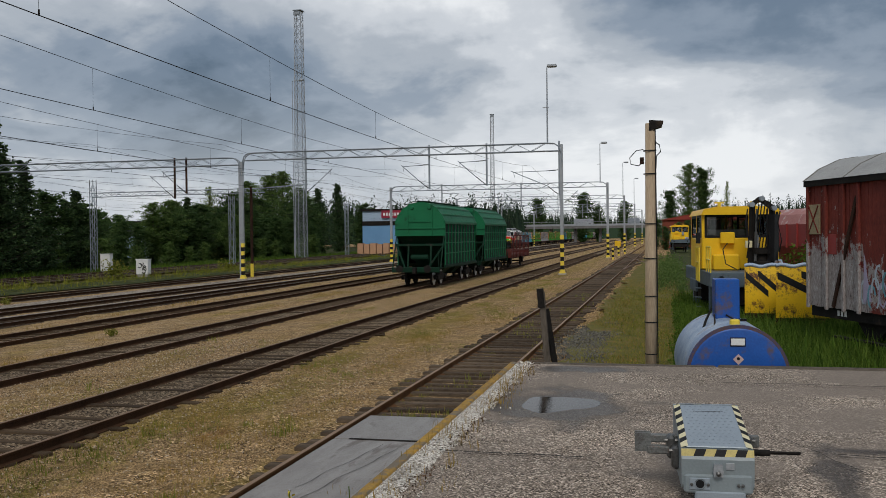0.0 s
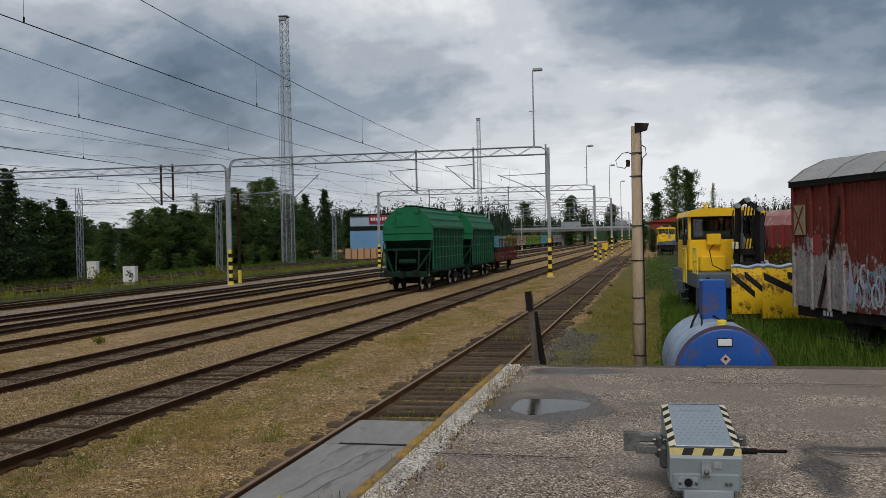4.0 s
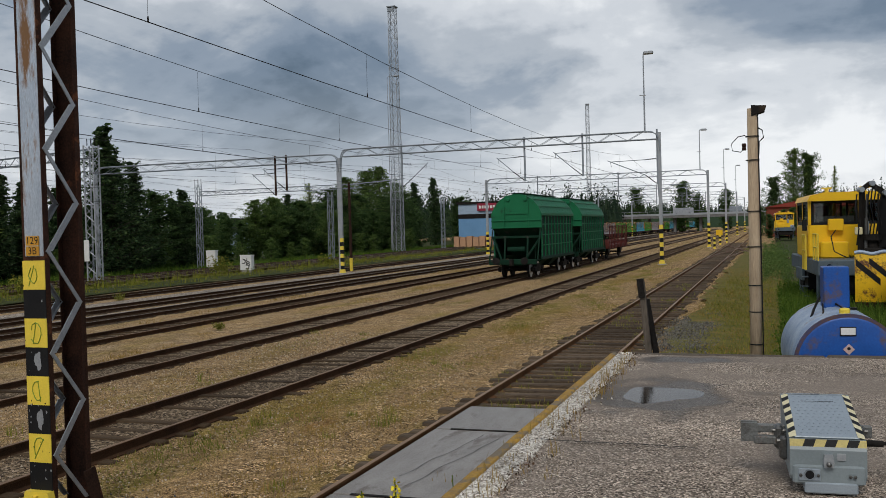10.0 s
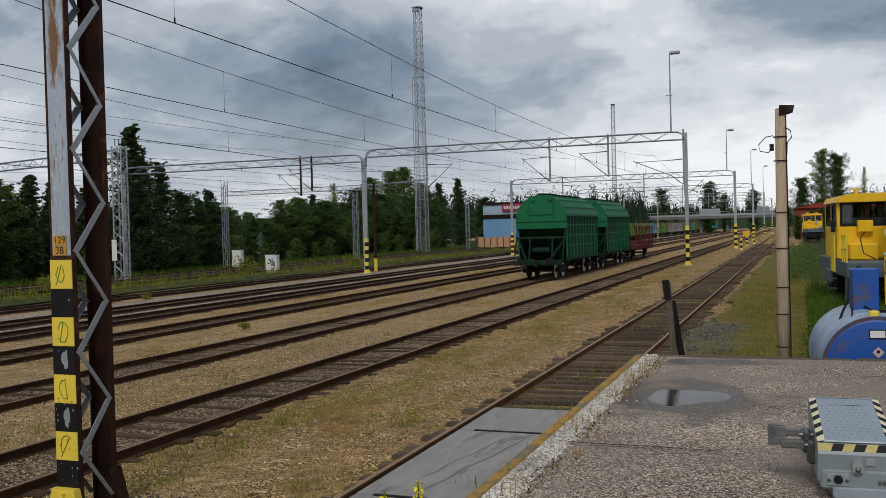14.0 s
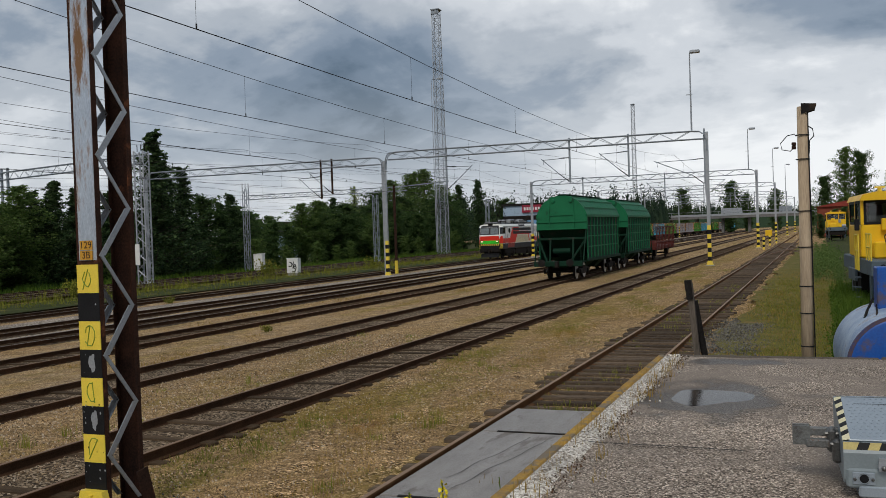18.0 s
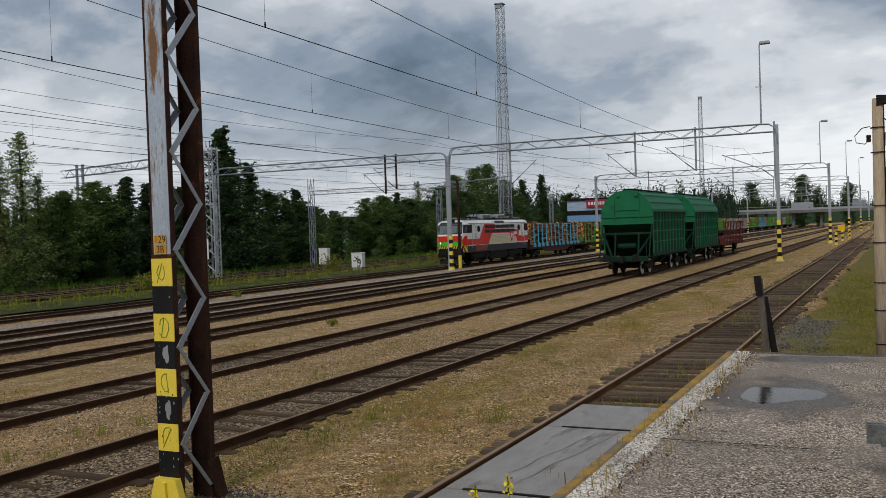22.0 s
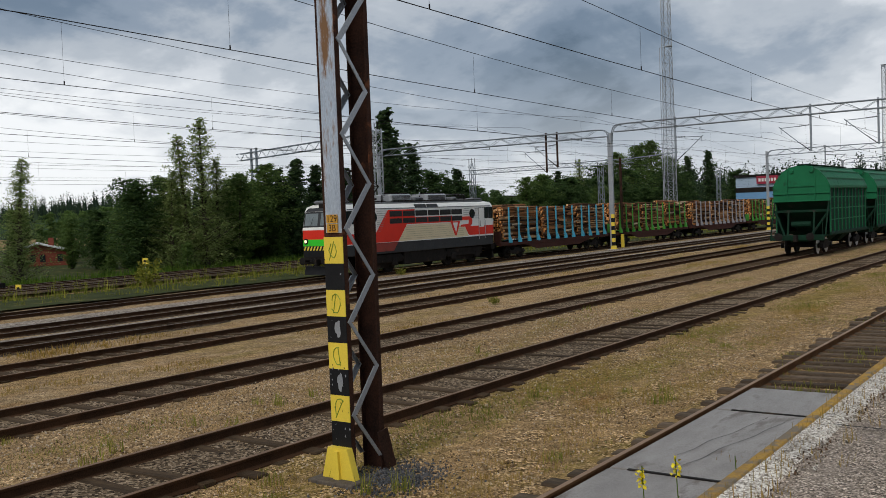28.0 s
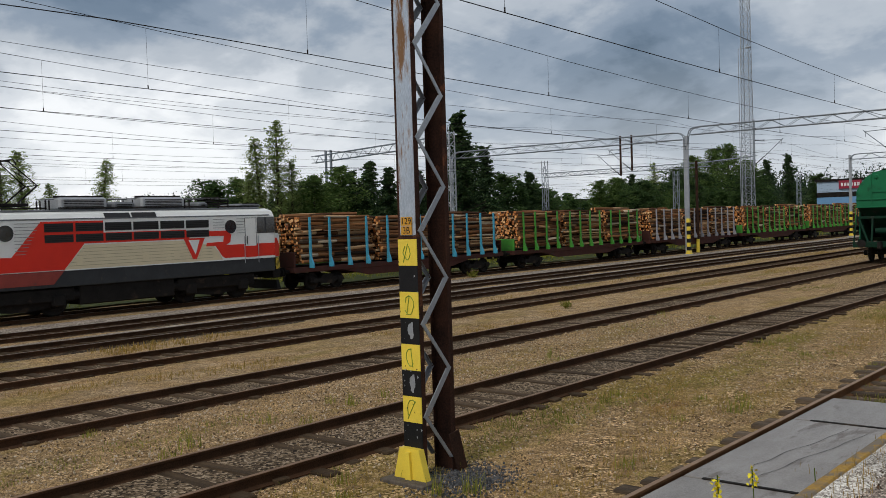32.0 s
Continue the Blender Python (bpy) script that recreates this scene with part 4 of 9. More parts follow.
def make_puddle(name, cx, cy, rx, ry, material, z, label):
    s, n = Shape(), 72
    s.v.append((cx, cy, z))
    for i in range(n):
        a = 6.28318 * i / n
        k = 1 + 0.25 * noise.noise((math.cos(a) * 1.3 + cx, math.sin(a) * 1.3, cy)) + 0.16 * noise.noise((math.cos(a) * 4, math.sin(a) * 4, cy))
        s.v.append((cx + rx * k * math.cos(a), cy + ry * k * math.sin(a), z))
    s.f = [(0, 1 + i, 1 + (i + 1) % n) for i in range(n)]
    return tagged(part(name, s, material), label, name, kind="structure")


make_puddle("puddle", 3.84, -2.85, 0.86, 0.98, M["water"], PZ - 0.0135, "shallow still puddle reflecting the sky")


def make_deck():
    d = thing("track_deck", "grey deck panels laid between the rails of the loading track", "track deck", kind="structure")
    ends = [1.75, -0.12, -3.77, -7.42, -11.07, -14.7, -18.4]
    for a, b in zip(ends, ends[1:]):
        part("deck_panel", Shape().box(0.10, b + 0.02, -0.16, 1.55, a - 0.02, -0.035 + RNG.uniform(-0.004, 0.004), 0.012), M["plank_deck"], d, "worn grey rubber-and-concrete panel")
        part("seam_strip", Shape().box(0.36, b - 0.028, -0.15, 1.52, b + 0.028, -0.024, 0.004, Matrix.Rotation(RNG.uniform(-0.006, 0.006), 4, "Z")), M["dark"], d, "dark strip between two panels")
    for a in ((0.62, -2.9, 1.0, -0.4), (0.85, -3.3, 1.28, -0.6)):
        s = Shape()
        k = 16
        for i in range(k + 1):
            u = i / k
            x, y = a[0] + (a[2] - a[0]) * u + 0.06 * noise.noise((u * 4, a[0], 0)), a[1] + (a[3] - a[1]) * u
            s.v += [(x - 0.004, y, -0.029), (x + 0.004, y, -0.029)]
        s.f = [(2 * i, 2 * i + 1, 2 * i + 3, 2 * i + 2) for i in range(k)]
        part("crack", s, M["dark"], d, "thin crack across a panel")


make_deck()


# ---- overhead line: portals, masts, wires, lamps ----
def lattice(s, p, q, w, h, step, r=0.02, up=(0, 0, 1)):
    """Four chords with zigzag bracing from p to q, w wide and h deep."""
    p, q = Vector(p), Vector(q)
    d = (q - p)
    n = max(2, int(round(d.length / step)))
    along = d.normalized()
    side = along.cross(Vector(up)).normalized()
    top = side.cross(along).normalized()
    cor = [side * (a * w / 2) + top * (b * h / 2) for a, b in ((-1, -1), (1, -1), (1, 1), (-1, 1))]
    for c in cor:
        s.rod(p + c, q + c, r, 5)
    for i in range(n):
        a, b = p + d * (i / n), p + d * ((i + 1) / n)
        for j in range(4):
            c0, c1 = cor[j], cor[(j + 1) % 4]
            s.rod(a + (c0 if i % 2 else c1), b + (c1 if i % 2 else c0), r * 0.6, 4, cap=False)
    return s


def insulator(s, p, q):
    """A ribbed insulator from p to q."""
    p, q = Vector(p), Vector(q)
    for i in range(6):
        a = p.lerp(q, i / 6)
        b = p.lerp(q, (i + 0.55) / 6)
        s.rod(a, b, 0.055, 7, 0.03)
    s.rod(p, q, 0.025, 6)


def paint_bands(parent, w, d, top, z0=0.0, n=9, first_yellow=True):
    h = (top - z0) / n
    for i in range(n):
        y = (i % 2 == 0) == first_yellow
        part("paint_band", Shape().box(-w, -d, z0 + i * h, w, d, z0 + (i + 1) * h - 0.001), M["yellow" if y else "black"], parent, "yellow painted band" if y else "black painted band")


def make_mast(x, y, top, label, r=0.13, bands=2.2):
    z = zr(x) - 0.14
    m = thing("portal_mast", label, "mast", "portal masts", at=pose(x, y, z))
    s = Shape().box(-r, -r * 0.8, 0, r, r * 0.8, top - z, 0.01)
    part("column", s, M["galv"], m, "galvanised steel column")
    part("foot", Shape().box(-0.3, -0.3, -0.2, 0.3, 0.3, 0.06, 0.02), M["concrete"], m, "concrete foot")
    if bands:
        paint_bands(m, r + 0.012, r * 0.8 + 0.012, 3.05, 0.34, 8, False)
        part("flare", Shape().prism([(-0.25, 0.05), (0.25, 0.05), (r + 0.02, 0.36), (-r - 0.02, 0.36)], -0.18, 0.18), M["yellow"], m, "yellow flared base")
    return m


def make_portal(y, xr, xl, top, drops, label, depth=0.62, curve=True):
    g = thing("catenary_portal", label, "catenary portal", "catenary portals")
    zt, zb = top, top - depth
    s = Shape()
    c = 1.3 if curve else 0.0
    for dz, dy in ((0, -0.22), (0, 0.22), (-depth, -0.22), (-depth, 0.22)):
        ins = c if dz == 0 else 0.25
        s.rod((xl + ins, y + dy, zt + dz), (xr - ins, y + dy, zt + dz), 0.05, 6)
    part("chord_set", s, M["galv_blue"], g, "long tubular chords")
    s = Shape()
    n = int((xr - xl - 2 * c) / 1.15)
    for i in range(n):
        a, b = xl + c + (xr - xl - 2 * c) * i / n, xl + c + (xr - xl - 2 * c) * (i + 1) / n
        for dy in (-0.22, 0.22):
            s.rod((a, y + dy, zt if i % 2 else zb), (b, y + dy, zb if i % 2 else zt), 0.02, 4, cap=False)
        s.rod((a, y - 0.22, zt), (b, y + 0.22, zt), 0.016, 4, cap=False)
    part("bracing", s, M["galv_blue"], g, "zigzag lattice bracing")
    if curve:
        for xe, sg in ((xl, 1), (xr, -1)):
            s = Shape()
            for dy in (-0.22, 0.22):
                s.path([(xe + sg * c, y + dy, zt), (xe + sg * 0.6, y + dy, zt - 0.05), (xe + sg * 0.25, y + dy * 0.8, zt - 0.28), (xe + sg * 0.08, y + dy * 0.6, zt - 0.75), (xe + sg * 0.04, y + dy * 0.5, zt - 1.5)], 0.05, 6)
            part("haunch", s, M["galv_blue"], g, "curved end of the beam")
    for xd, low, side, *far in drops:
        s = Shape()
        s.bar((xd, y, top + 0.15), (xd, y, low), 0.13, 0.13)
        part("drop_post", s, M["rust" if side < -1 else "galv_blue"], g, "hanging drop post")
        sg = 1 if side > 0 else -1
        s = Shape()
        reach = (far[0] if far else 2.2) * sg
        s.rod((xd + 0.9 * sg, y, low + 1.95), (xd + reach, y, low + 1.9), 0.028, 5)
        s.rod((xd + 0.9 * sg, y, low + 0.75), (xd + reach * 1.06, y, low + 2.0), 0.034, 5)
        s.rod((xd + reach, y, low + 1.9), (xd + reach * 0.98, y, low + 1.5), 0.02, 5)
        a = part("cantilever", s, M["galv_blue"], g, "cantilever arm over a track")
        for z0, z1 in ((2.0, 1.95), (0.1, 0.75)):
            s = Shape()
            insulator(s, (xd + 0.1 * sg, y, low + z0), (xd + 0.9 * sg, y, low + z1))
            part("insulator", s, M["dark"], a, "dark ribbed insulator")
    return g


GY = 60.0
make_mast(-2.78, GY, 10.0, "grey steel portal mast with yellow and black bands", 0.125, 2.3)
make_mast(-29.75, GY, 9.4, "grey steel portal mast with banded foot between main tracks", 0.125, 2.2)
make_mast(-30.15, GY + 0.5, 9.4, "grey steel portal mast standing close beside another", 0.12, 0)
make_portal(GY, -2.7, -29.7, 10.1, [(-2.95, 6.0, -1, 3.6), (-8.7, 6.9, -1), (-13.4, 6.7, -1), (-24.0, 6.6, 1)], "grey lattice catenary portal spanning the sidings")
make_portal(GY, -29.8, -55.3, 9.75, [(-36.0, 6.4, -2), (-34.9, 6.8, -2)], "grey lattice catenary portal spanning the main tracks")
make_mast(-55.2, GY, 9.4, "grey portal mast at the edge of the trees", 0.13, 0)


def make_skew_portal():
    """A lattice beam over the far main tracks, set askew, with its outer twin post and arms."""
    g = thing("catenary_portal", "grey lattice beam set askew over the far main tracks", "catenary portal", "catenary portals")
    a, b = Vector((-49.4, 52.4, 10.3)), Vector((-75.2, 59.6, 10.3))
    part("beam", lattice(Shape(), a, b, 0.5, 0.75, 1.0, 0.045), M["galv_blue"], g, "long lattice beam")
    d = (b - a).normalized()
    e = a.lerp(b, 0.865)
    for k in (-0.6, 0.6):
        f = e + d * k
        part("post", Shape().bar((f.x, f.y, -1.0), (f.x, f.y, 11.1), 0.2, 0.2), M["galv_blue"], g, "twin steel post")
    for z in (7.6, 8.3, 9.0):
        s = Shape()
        insulator(s, e + Vector((0.7, 0, z - e.z)), e + Vector((1.9, -0.3, z + 0.15 - e.z)))
        part("insulator", s, M["dark"], g, "dark ribbed insulator")
    s = Shape().rod(e + Vector((1.9, -0.3, -1.1)), e + Vector((4.6, -1.0, -1.9)), 0.04, 5)
    s.rod(e + Vector((1.9, -0.3, -2.4)), e + Vector((4.6, -1.0, -1.9)), 0.045, 5)
    part("cantilever", s, M["galv_blue"], g, "cantilever arm over a track")


make_skew_portal()
for yy, xr, xl, tp in ((107.0, -2.0, -30.5, 9.4), (150.0, -1.7, -31.0, 9.4), (200.0, -1.5, -31.5, 9.4), (255.0, -1.2, -31.5, 9.4)):
    make_mast(xr, yy, tp, "distant grey portal mast with banded foot", 0.15, 2.2)
    make_mast(xl, yy, tp, "distant grey portal mast with banded foot", 0.15, 2.2)
    make_portal(yy, xr + 0.05, xl - 0.05, tp + 0.1, [(-8.0, 6.5, 1), (-13.0, 6.5, -1), (-23.5, 6.5, 1)], "distant grey lattice catenary portal")

make_portal(-4.9, -2.7, -36.0, 11.2, [(-8.5, 7.1, -1), (-14.4, 7.0, -1), (-19.7, 7.0, -1), (-24.2, 7.0, -1), (-31.5, 6.9, -1)], "grey lattice catenary portal carried by the near mast")
make_mast(-36.1, -4.9, 10.6, "grey portal mast beyond the main tracks", 0.15, 2.2)


def make_wire_run(x, z_contact, z_mess, stations, name_label, r):
    """Contact wire and messenger over one track, with droppers."""
    w = thing("overhead_wires", name_label, "overhead wires", "overhead wires")
    zs = zr(x)
    sag = 1.05
    mess, cont, drop = Shape(), Shape(), Shape()
    mp, cp = [], []
    for (a, xa), (b, xb) in zip(stations, stations[1:]):
        n = max(4, int((b - a) / 5))

        def at(u):
            return xa + (xb - xa) * u, a + (b - a) * u, z_mess + sag * (2 * u - 1) ** 2
        pts = [at(i / n) for i in range(n + 1)]
        mp += pts if not mp else pts[1:]
        cpts = [(xa + (xb - xa) * i / 6, a + (b - a) * i / 6, z_contact + 0.27 * (i / 3 - 1) ** 2) for i in range(7)]
        cp += cpts if not cp else cpts[1:]
        k = max(2, round((b - a) / 9.0))
        for i in range(k):
            u = (i + 0.5) / k
            px, py, pz = at(u)
            zc = z_contact + 0.27 * (2 * u - 1) ** 2
            drop.rod((px, py, pz), (px, py, zc), r * 0.4, 4)
            drop.rod((px, py, zc), (px, py, zc + 0.1), 0.016, 5)
    mess.path(mp, r * 0.85, 5)
    cont.path(cp, r, 5)
    part("messenger_wire", mess, M["dark"], w)
    part("contact_wire", cont, M["dark"], w)
    tagged(part("dropper_row", drop, M["dark"], w), kind="stuff")


ST = [-68.0, -5.0, GY, 107.0, 150.0, 200.0, 255.0, 330.0]


def stations(x, swing=0.25):
    return [(y, x + (swing if i % 2 else -swing)) for i, y in enumerate(ST)]


for x, zc, zm in ((TRACKS["B"], 6.45, 7.32), (TRACKS["C"], 6.42, 7.3), (TRACKS["D"], 6.35, 7.3), (TRACKS["E"], 6.3, 7.2), (TRACKS["F"], 6.2, 7.1), (TRACKS["G"], 6.1, 7.0), (-47.5, 6.0, 7.0), (-51.8, 6.0, 7.0)):
    make_wire_run(x, zc, zm, stations(x), "thin dark overhead contact and messenger wires above a track", 0.0095 if x > -12 else 0.009)


def make_feeders():
    w = thing("feeder_lines", "bare feeder lines strung above the main tracks", "power lines")
    for x, z in ((-31.5, 10.9), (-38.5, 10.6), (-40, 9.6), (-44, 11.3), (-55.5, 9.3), (-57, 10.1), (-60.5, 8.8), (-63, 8.0)):
        pts = []
        for a, b in ((-70, -5), (-5, 60), (60, 107), (107, 200)):
            for i in range(1 if pts else 0, 9):
                u = i / 8
                pts.append((x, a + (b - a) * u, z - 0.9 * (1 - (2 * u - 1) ** 2)))
        part("line", Shape().path(pts, 0.010, 5), M["dark"], w)


make_feeders()


def make_near_mast():
    """Two rusty channel columns laced with zinc flats, with a banded foot."""
    m = thing("lattice_mast", "tall rusty laced steel mast with yellow and black warning bands", "mast", at=pose(-2.735, -4.88, -0.16))
    H = 10.5
    for k, y0 in enumerate((-0.42, 0.19)):
        s = Shape()
        sg = -1 if k == 0 else 1
        s.prism([(u, y0 + sg * w) for u, w in ((-0.15, 0.012), (0.15, 0.012), (0.15, -0.065), (0.138, -0.065), (0.138, -0.012), (-0.138, -0.012), (-0.138, -0.065), (-0.15, -0.065))], 0.0, H, "z")
        part("channel", s, M["mast_rust"], m, "rust-brown steel channel")
    for sx in (-0.156, 0.156):
        z, i = 0.185, 0
        while z < H - 0.6:
            s = Shape()
            a, b, up, w = (-0.365, 0.095, 0.547, 0.050) if i % 2 else (0.105, -0.375, 0.60, 0.03)
            s.prism([(a - w, z), (a + w, z), (b + w, z + up), (b - w, z + up)], sx - 0.006, sx + 0.006, "x")
            s.prism([(a + w - 0.008, z), (a + w, z), (b + w, z + up), (b + w - 0.008, z + up)], sx - 0.03 * (1 if sx > 0 else -1), sx, "x")
            part("lacing_bar", s, M["galv"], m, "zinc-grey diagonal lacing bar")
            z += up
            i += 1
    part("bare_strip", Shape().box(-0.112, -0.437, 3.03, 0.143, -0.4335, H), M["silver"], m, "bare silvery strip with rust edges")
    z = 0.385
    for i in range(8):
        yl = i % 2 == 1
        part("paint_band", Shape().box(-0.152, -0.444, z, 0.152, -0.4325, z + 0.3245), M["yellow" if yl else "black"], m, "scuffed yellow band" if yl else "chipped black band")
        if yl:
            part("scrawl", scrawl(i, 0.0, -0.446, z + 0.16), M["graffiti"], m, "green sprayed scribble")
        elif i in (2, 4):
            part("peeled_patch", blotch(i, 0.02, -0.446, z + 0.17), M["galv"], m, "patch of peeled paint")
        z += 0.3245
    rc = random.Random(21)
    for i in range(26):
        cz = rc.uniform(0.42, 2.95)
        yl = int((cz - 0.385) / 0.3245) % 2 == 1
        cx = rc.choice((-1, 1)) * rc.uniform(0.09, 0.148) if rc.random() < 0.6 else rc.uniform(-0.14, 0.14)
        q, k, ang = Shape(), rc.uniform(0.003, 0.012), rc.random() * 6
        q.v = [(cx + k * rc.uniform(0.3, 1.5) * math.cos(ang + a * 1.05), -0.4447, cz + 1.6 * k * rc.uniform(0.3, 1.5) * math.sin(ang + a * 1.05)) for a in range(6)]
        q.f = [tuple(range(6))]
        part("paint_chip", q, M["rust" if yl else "galv"], m, "chip in the paint")
    s = Shape()
    s.prism([(-0.26, 0.02), (0.26, 0.02), (0.155, 0.40), (-0.155, 0.40)], -0.53, -0.432)
    s.prism([(-0.05, 0.02), (0.05, 0.02), (0.03, 0.36), (-0.03, 0.36)], -0.57, -0.50)
    part("flared_foot", s, M["yellow"], m, "yellow flared sheet foot")
    part("base_plate", Shape().box(-0.36, -0.70, -0.06, 0.36, -0.32, 0.02, 0.01), M["old_wood"], m, "dark weathered base slab")
    part("prop", Shape().bar((0.20, 0.26, 0.0), (0.17, 0.14, 0.5), 0.02, 0.16), M["rust"], m, "rusty prop plate")
    for k, (txt, zz) in enumerate((("129", 3.15), ("3B", 3.035))):
        part("number_plate", Shape().box(-0.088, -0.4505, zz, 0.088, -0.4385, zz + 0.105), M["plate_orange"], m, "small orange plate")
        c = bpy.data.curves.new("plate_text", "FONT")
        c.body, c.size, c.align_x, c.align_y = txt, 0.115, "CENTER", "CENTER"
        o = new("plate_text", c)
        o.parent = m
        o.matrix_basis = pose(0, -0.452, zz + 0.052, 90, 0, 0)
        c.materials.append(M["black"])
    return m


def scrawl(seed, x, y, z):
    r, s, pts = random.Random(seed), Shape(), []
    for k in range(1):
        a0, rad = r.random() * 6, r.uniform(0.065, 0.10)
        pts = [(x + rad * math.cos(a0 + i * 0.6) * (1 - 0.04 * i) + r.uniform(-0.01, 0.01), y, z + rad * 1.3 * math.sin(a0 + i * 0.6)) for i in range(r.choice((6, 8, 10)))]
        s.path(pts, 0.0065, 4)
        s.rod((x + r.uniform(-0.08, 0.08), y, z - 0.12), (x + r.uniform(-0.08, 0.08), y, z + 0.11), 0.0065, 4)
    return s


def blotch(seed, x, y, z):
    s, n = Shape(), 14
    for i in range(n):
        a = 6.28318 * i / n
        k = 1 + 0.5 * noise.noise((math.cos(a) * 2, math.sin(a) * 2, seed * 3.1))
        s.v.append((x + 0.045 * k * math.cos(a), y, z + 0.11 * k * math.sin(a)))
    s.f = [tuple(range(n))]
    return s


make_near_mast()


def make_tower(x, y, h, w0, w1, label):
    t = thing("floodlight_tower", label, "lattice tower", "lattice towers", at=pose(x, y, zr(x) - 0.3))
    s, n = Shape(), int(h / 1.25)
    def cor(z):
        w = w0 + (w1 - w0) * z / h
        return [(-w, -w, z), (w, -w, z), (w, w, z), (-w, w, z)]
    lo = cor(0)
    hi = cor(h)
    for a, b in zip(lo, hi):
        s.rod(a, b, 0.07, 6, 0.05)
    part("leg_set", s, M["galv"], t, "four tapering steel legs")
    s = Shape()
    for i in range(n):
        a, b = cor(h * i / n), cor(h * (i + 1) / n)
        for j in range(4):
            s.rod(a[j], b[(j + 1) % 4], 0.03, 4, cap=False)
            s.rod(b[j], a[(j + 1) % 4], 0.03, 4, cap=False)
            s.rod(b[j], b[(j + 1) % 4], 0.025, 4, cap=False)
    part("bracing", s, M["galv"], t, "crossed lattice bracing")
    part("platform", Shape().box(-w1 - 0.2, -w1 - 0.2, h - 0.1, w1 + 0.2, w1 + 0.2, h + 0.05), M["galv_blue"], t)
    part("floodlight", Shape().box(-0.55, -w1 - 0.4, h - 0.9, 0.55, -w1 - 0.1, h - 0.3, 0.05), M["galv_blue"], t, "box floodlight")
    return t


make_tower(-53.9, 133.5, 41.2, 0.78, 0.55, "tall pale lattice floodlight tower")
make_tower(-57.0, 330.0, 48.0, 0.75, 0.55, "distant pale lattice floodlight tower")


def make_lamp(x, y, z0, z1, reach, label):
    t = thing("yard_lamp", label, "lamp post", "yard lamps", at=pose(x, y, z0))
    s = Shape().rod((0, 0, 0), (0, 0, z1 - z0 - 0.15), 0.07, 7, 0.045)
    s.path([(0, 0, z1 - z0 - 0.15), (reach * 0.2, 0, z1 - z0), (reach, 0, z1 - z0 + 0.02)], 0.04, 6)
    part("pole", s, M["galv"], t, "slender grey pole")
    part("lamp_head", Shape().box(reach - 0.1, -0.2, z1 - z0 - 0.1, reach + 0.65, 0.2, z1 - z0 + 0.14, 0.06), M["galv"], t, "flat lamp head")
    part("bracket", Shape().box(-0.35, -0.04, (z1 - z0) * 0.46, 0.12, 0.04, (z1 - z0) * 0.46 + 0.06), M["galv"], t)


make_lamp(-3.85, 60.0, 10.1, 16.1, 0.12, "slender lamp post mounted on the portal beam")
make_lamp(-2.9, 107.0, 9.4, 14.4, 0.25, "slender lamp post mounted on a distant portal beam")
make_lamp(-1.9, 150.0, 9.4, 15.0, 0.3, "slender distant lamp post on a portal beam")
make_lamp(-1.6, 200.0, 9.4, 15.0, 0.3, "slender distant lamp post on a portal beam")
make_lamp(-52.1, 126.0, 0.0, 27.6, 1.2, "tall slender lamp post beside the lattice tower")


def make_lattice_mast(x, y, top, w, label, arm=None, bar=0.045, mk="galv_blue"):
    t = thing("lattice_mast", label, "mast", "far lattice masts", at=pose(x, y, -0.75))
    part("frame", lattice(Shape(), (0, 0, 0), (0, 0, top + 0.75), w, w * 0.8, 0.75, bar, (0, 1, 0)), M[mk], t, "laced grey steel frame")
    if bar > 0.05:
        part("notice_board", Shape().box(-0.62, -0.55, 1.9, -0.12, -0.50, 3.7), M["white"], t, "tall white notice board")
    if arm:
        s = Shape()
        lattice(s, (0, 0, top - 0.3), (arm, 0, top - 0.2), 0.4, 0.45, 0.9, 0.035)
        part("beam", s, M["galv_blue"], t, "thin lattice cross beam")
    for i in range(3):
        s = Shape()
        insulator(s, (-0.4 + 0.4 * i, 0, top + 0.75), (-0.4 + 0.4 * i, 0, top + 1.35))
        part("insulator", s, M["dark"], t, "dark ribbed insulator")


make_lattice_mast(-55.4, 77.2, 8.8, 0.55, "grey laced mast carrying a cross beam", 20.0)
make_lattice_mast(-49.4, 52.4, 11.0, 0.95, "broad galvanised lattice mast by the trees", None, 0.075, "galv")
make_lattice_mast(-49.0, 97.6, 8.3, 0.6, "grey laced mast before the trees")
make_lattice_mast(-52.0, 151.0, 9.0, 0.6, "grey mast before the trees")


def make_box(x, y, w, d, h, label, graffiti):
    t = thing("relay_cabinet", label, "cabinet", "relay cabinets", at=pose(x, y, -0.66))
    part("body", Shape().box(-w / 2, -d / 2, 0.25, w / 2, d / 2, h, 0.03), M["white"], t, "pale sheet metal body")
    part("plinth", Shape().box(-w / 2 + 0.1, -d / 2 + 0.08, -0.1, w / 2 - 0.1, d / 2 - 0.08, 0.25), M["concrete"], t, "concrete plinth")
    part("lid", Shape().box(-w / 2 - 0.04, -d / 2 - 0.04, h - 0.02, w / 2 + 0.04, d / 2 + 0.04, h + 0.06, 0.02), M["white"], t)
    if graffiti:
        s = Shape()
        r = random.Random(5)
        for k in range(5):
            a, rad, cx, cz = r.random() * 6, r.uniform(0.12, 0.22), r.uniform(-0.3, 0.3), 0.55 + 0.18 * k
            s.path([(cx + rad * math.cos(a + i * 0.7), -d / 2 - 0.005, cz + rad * math.sin(a + i * 0.7)) for i in range(7)], 0.05, 4)
        part("scrawl", s, M["black"], t, "black sprayed scribble")


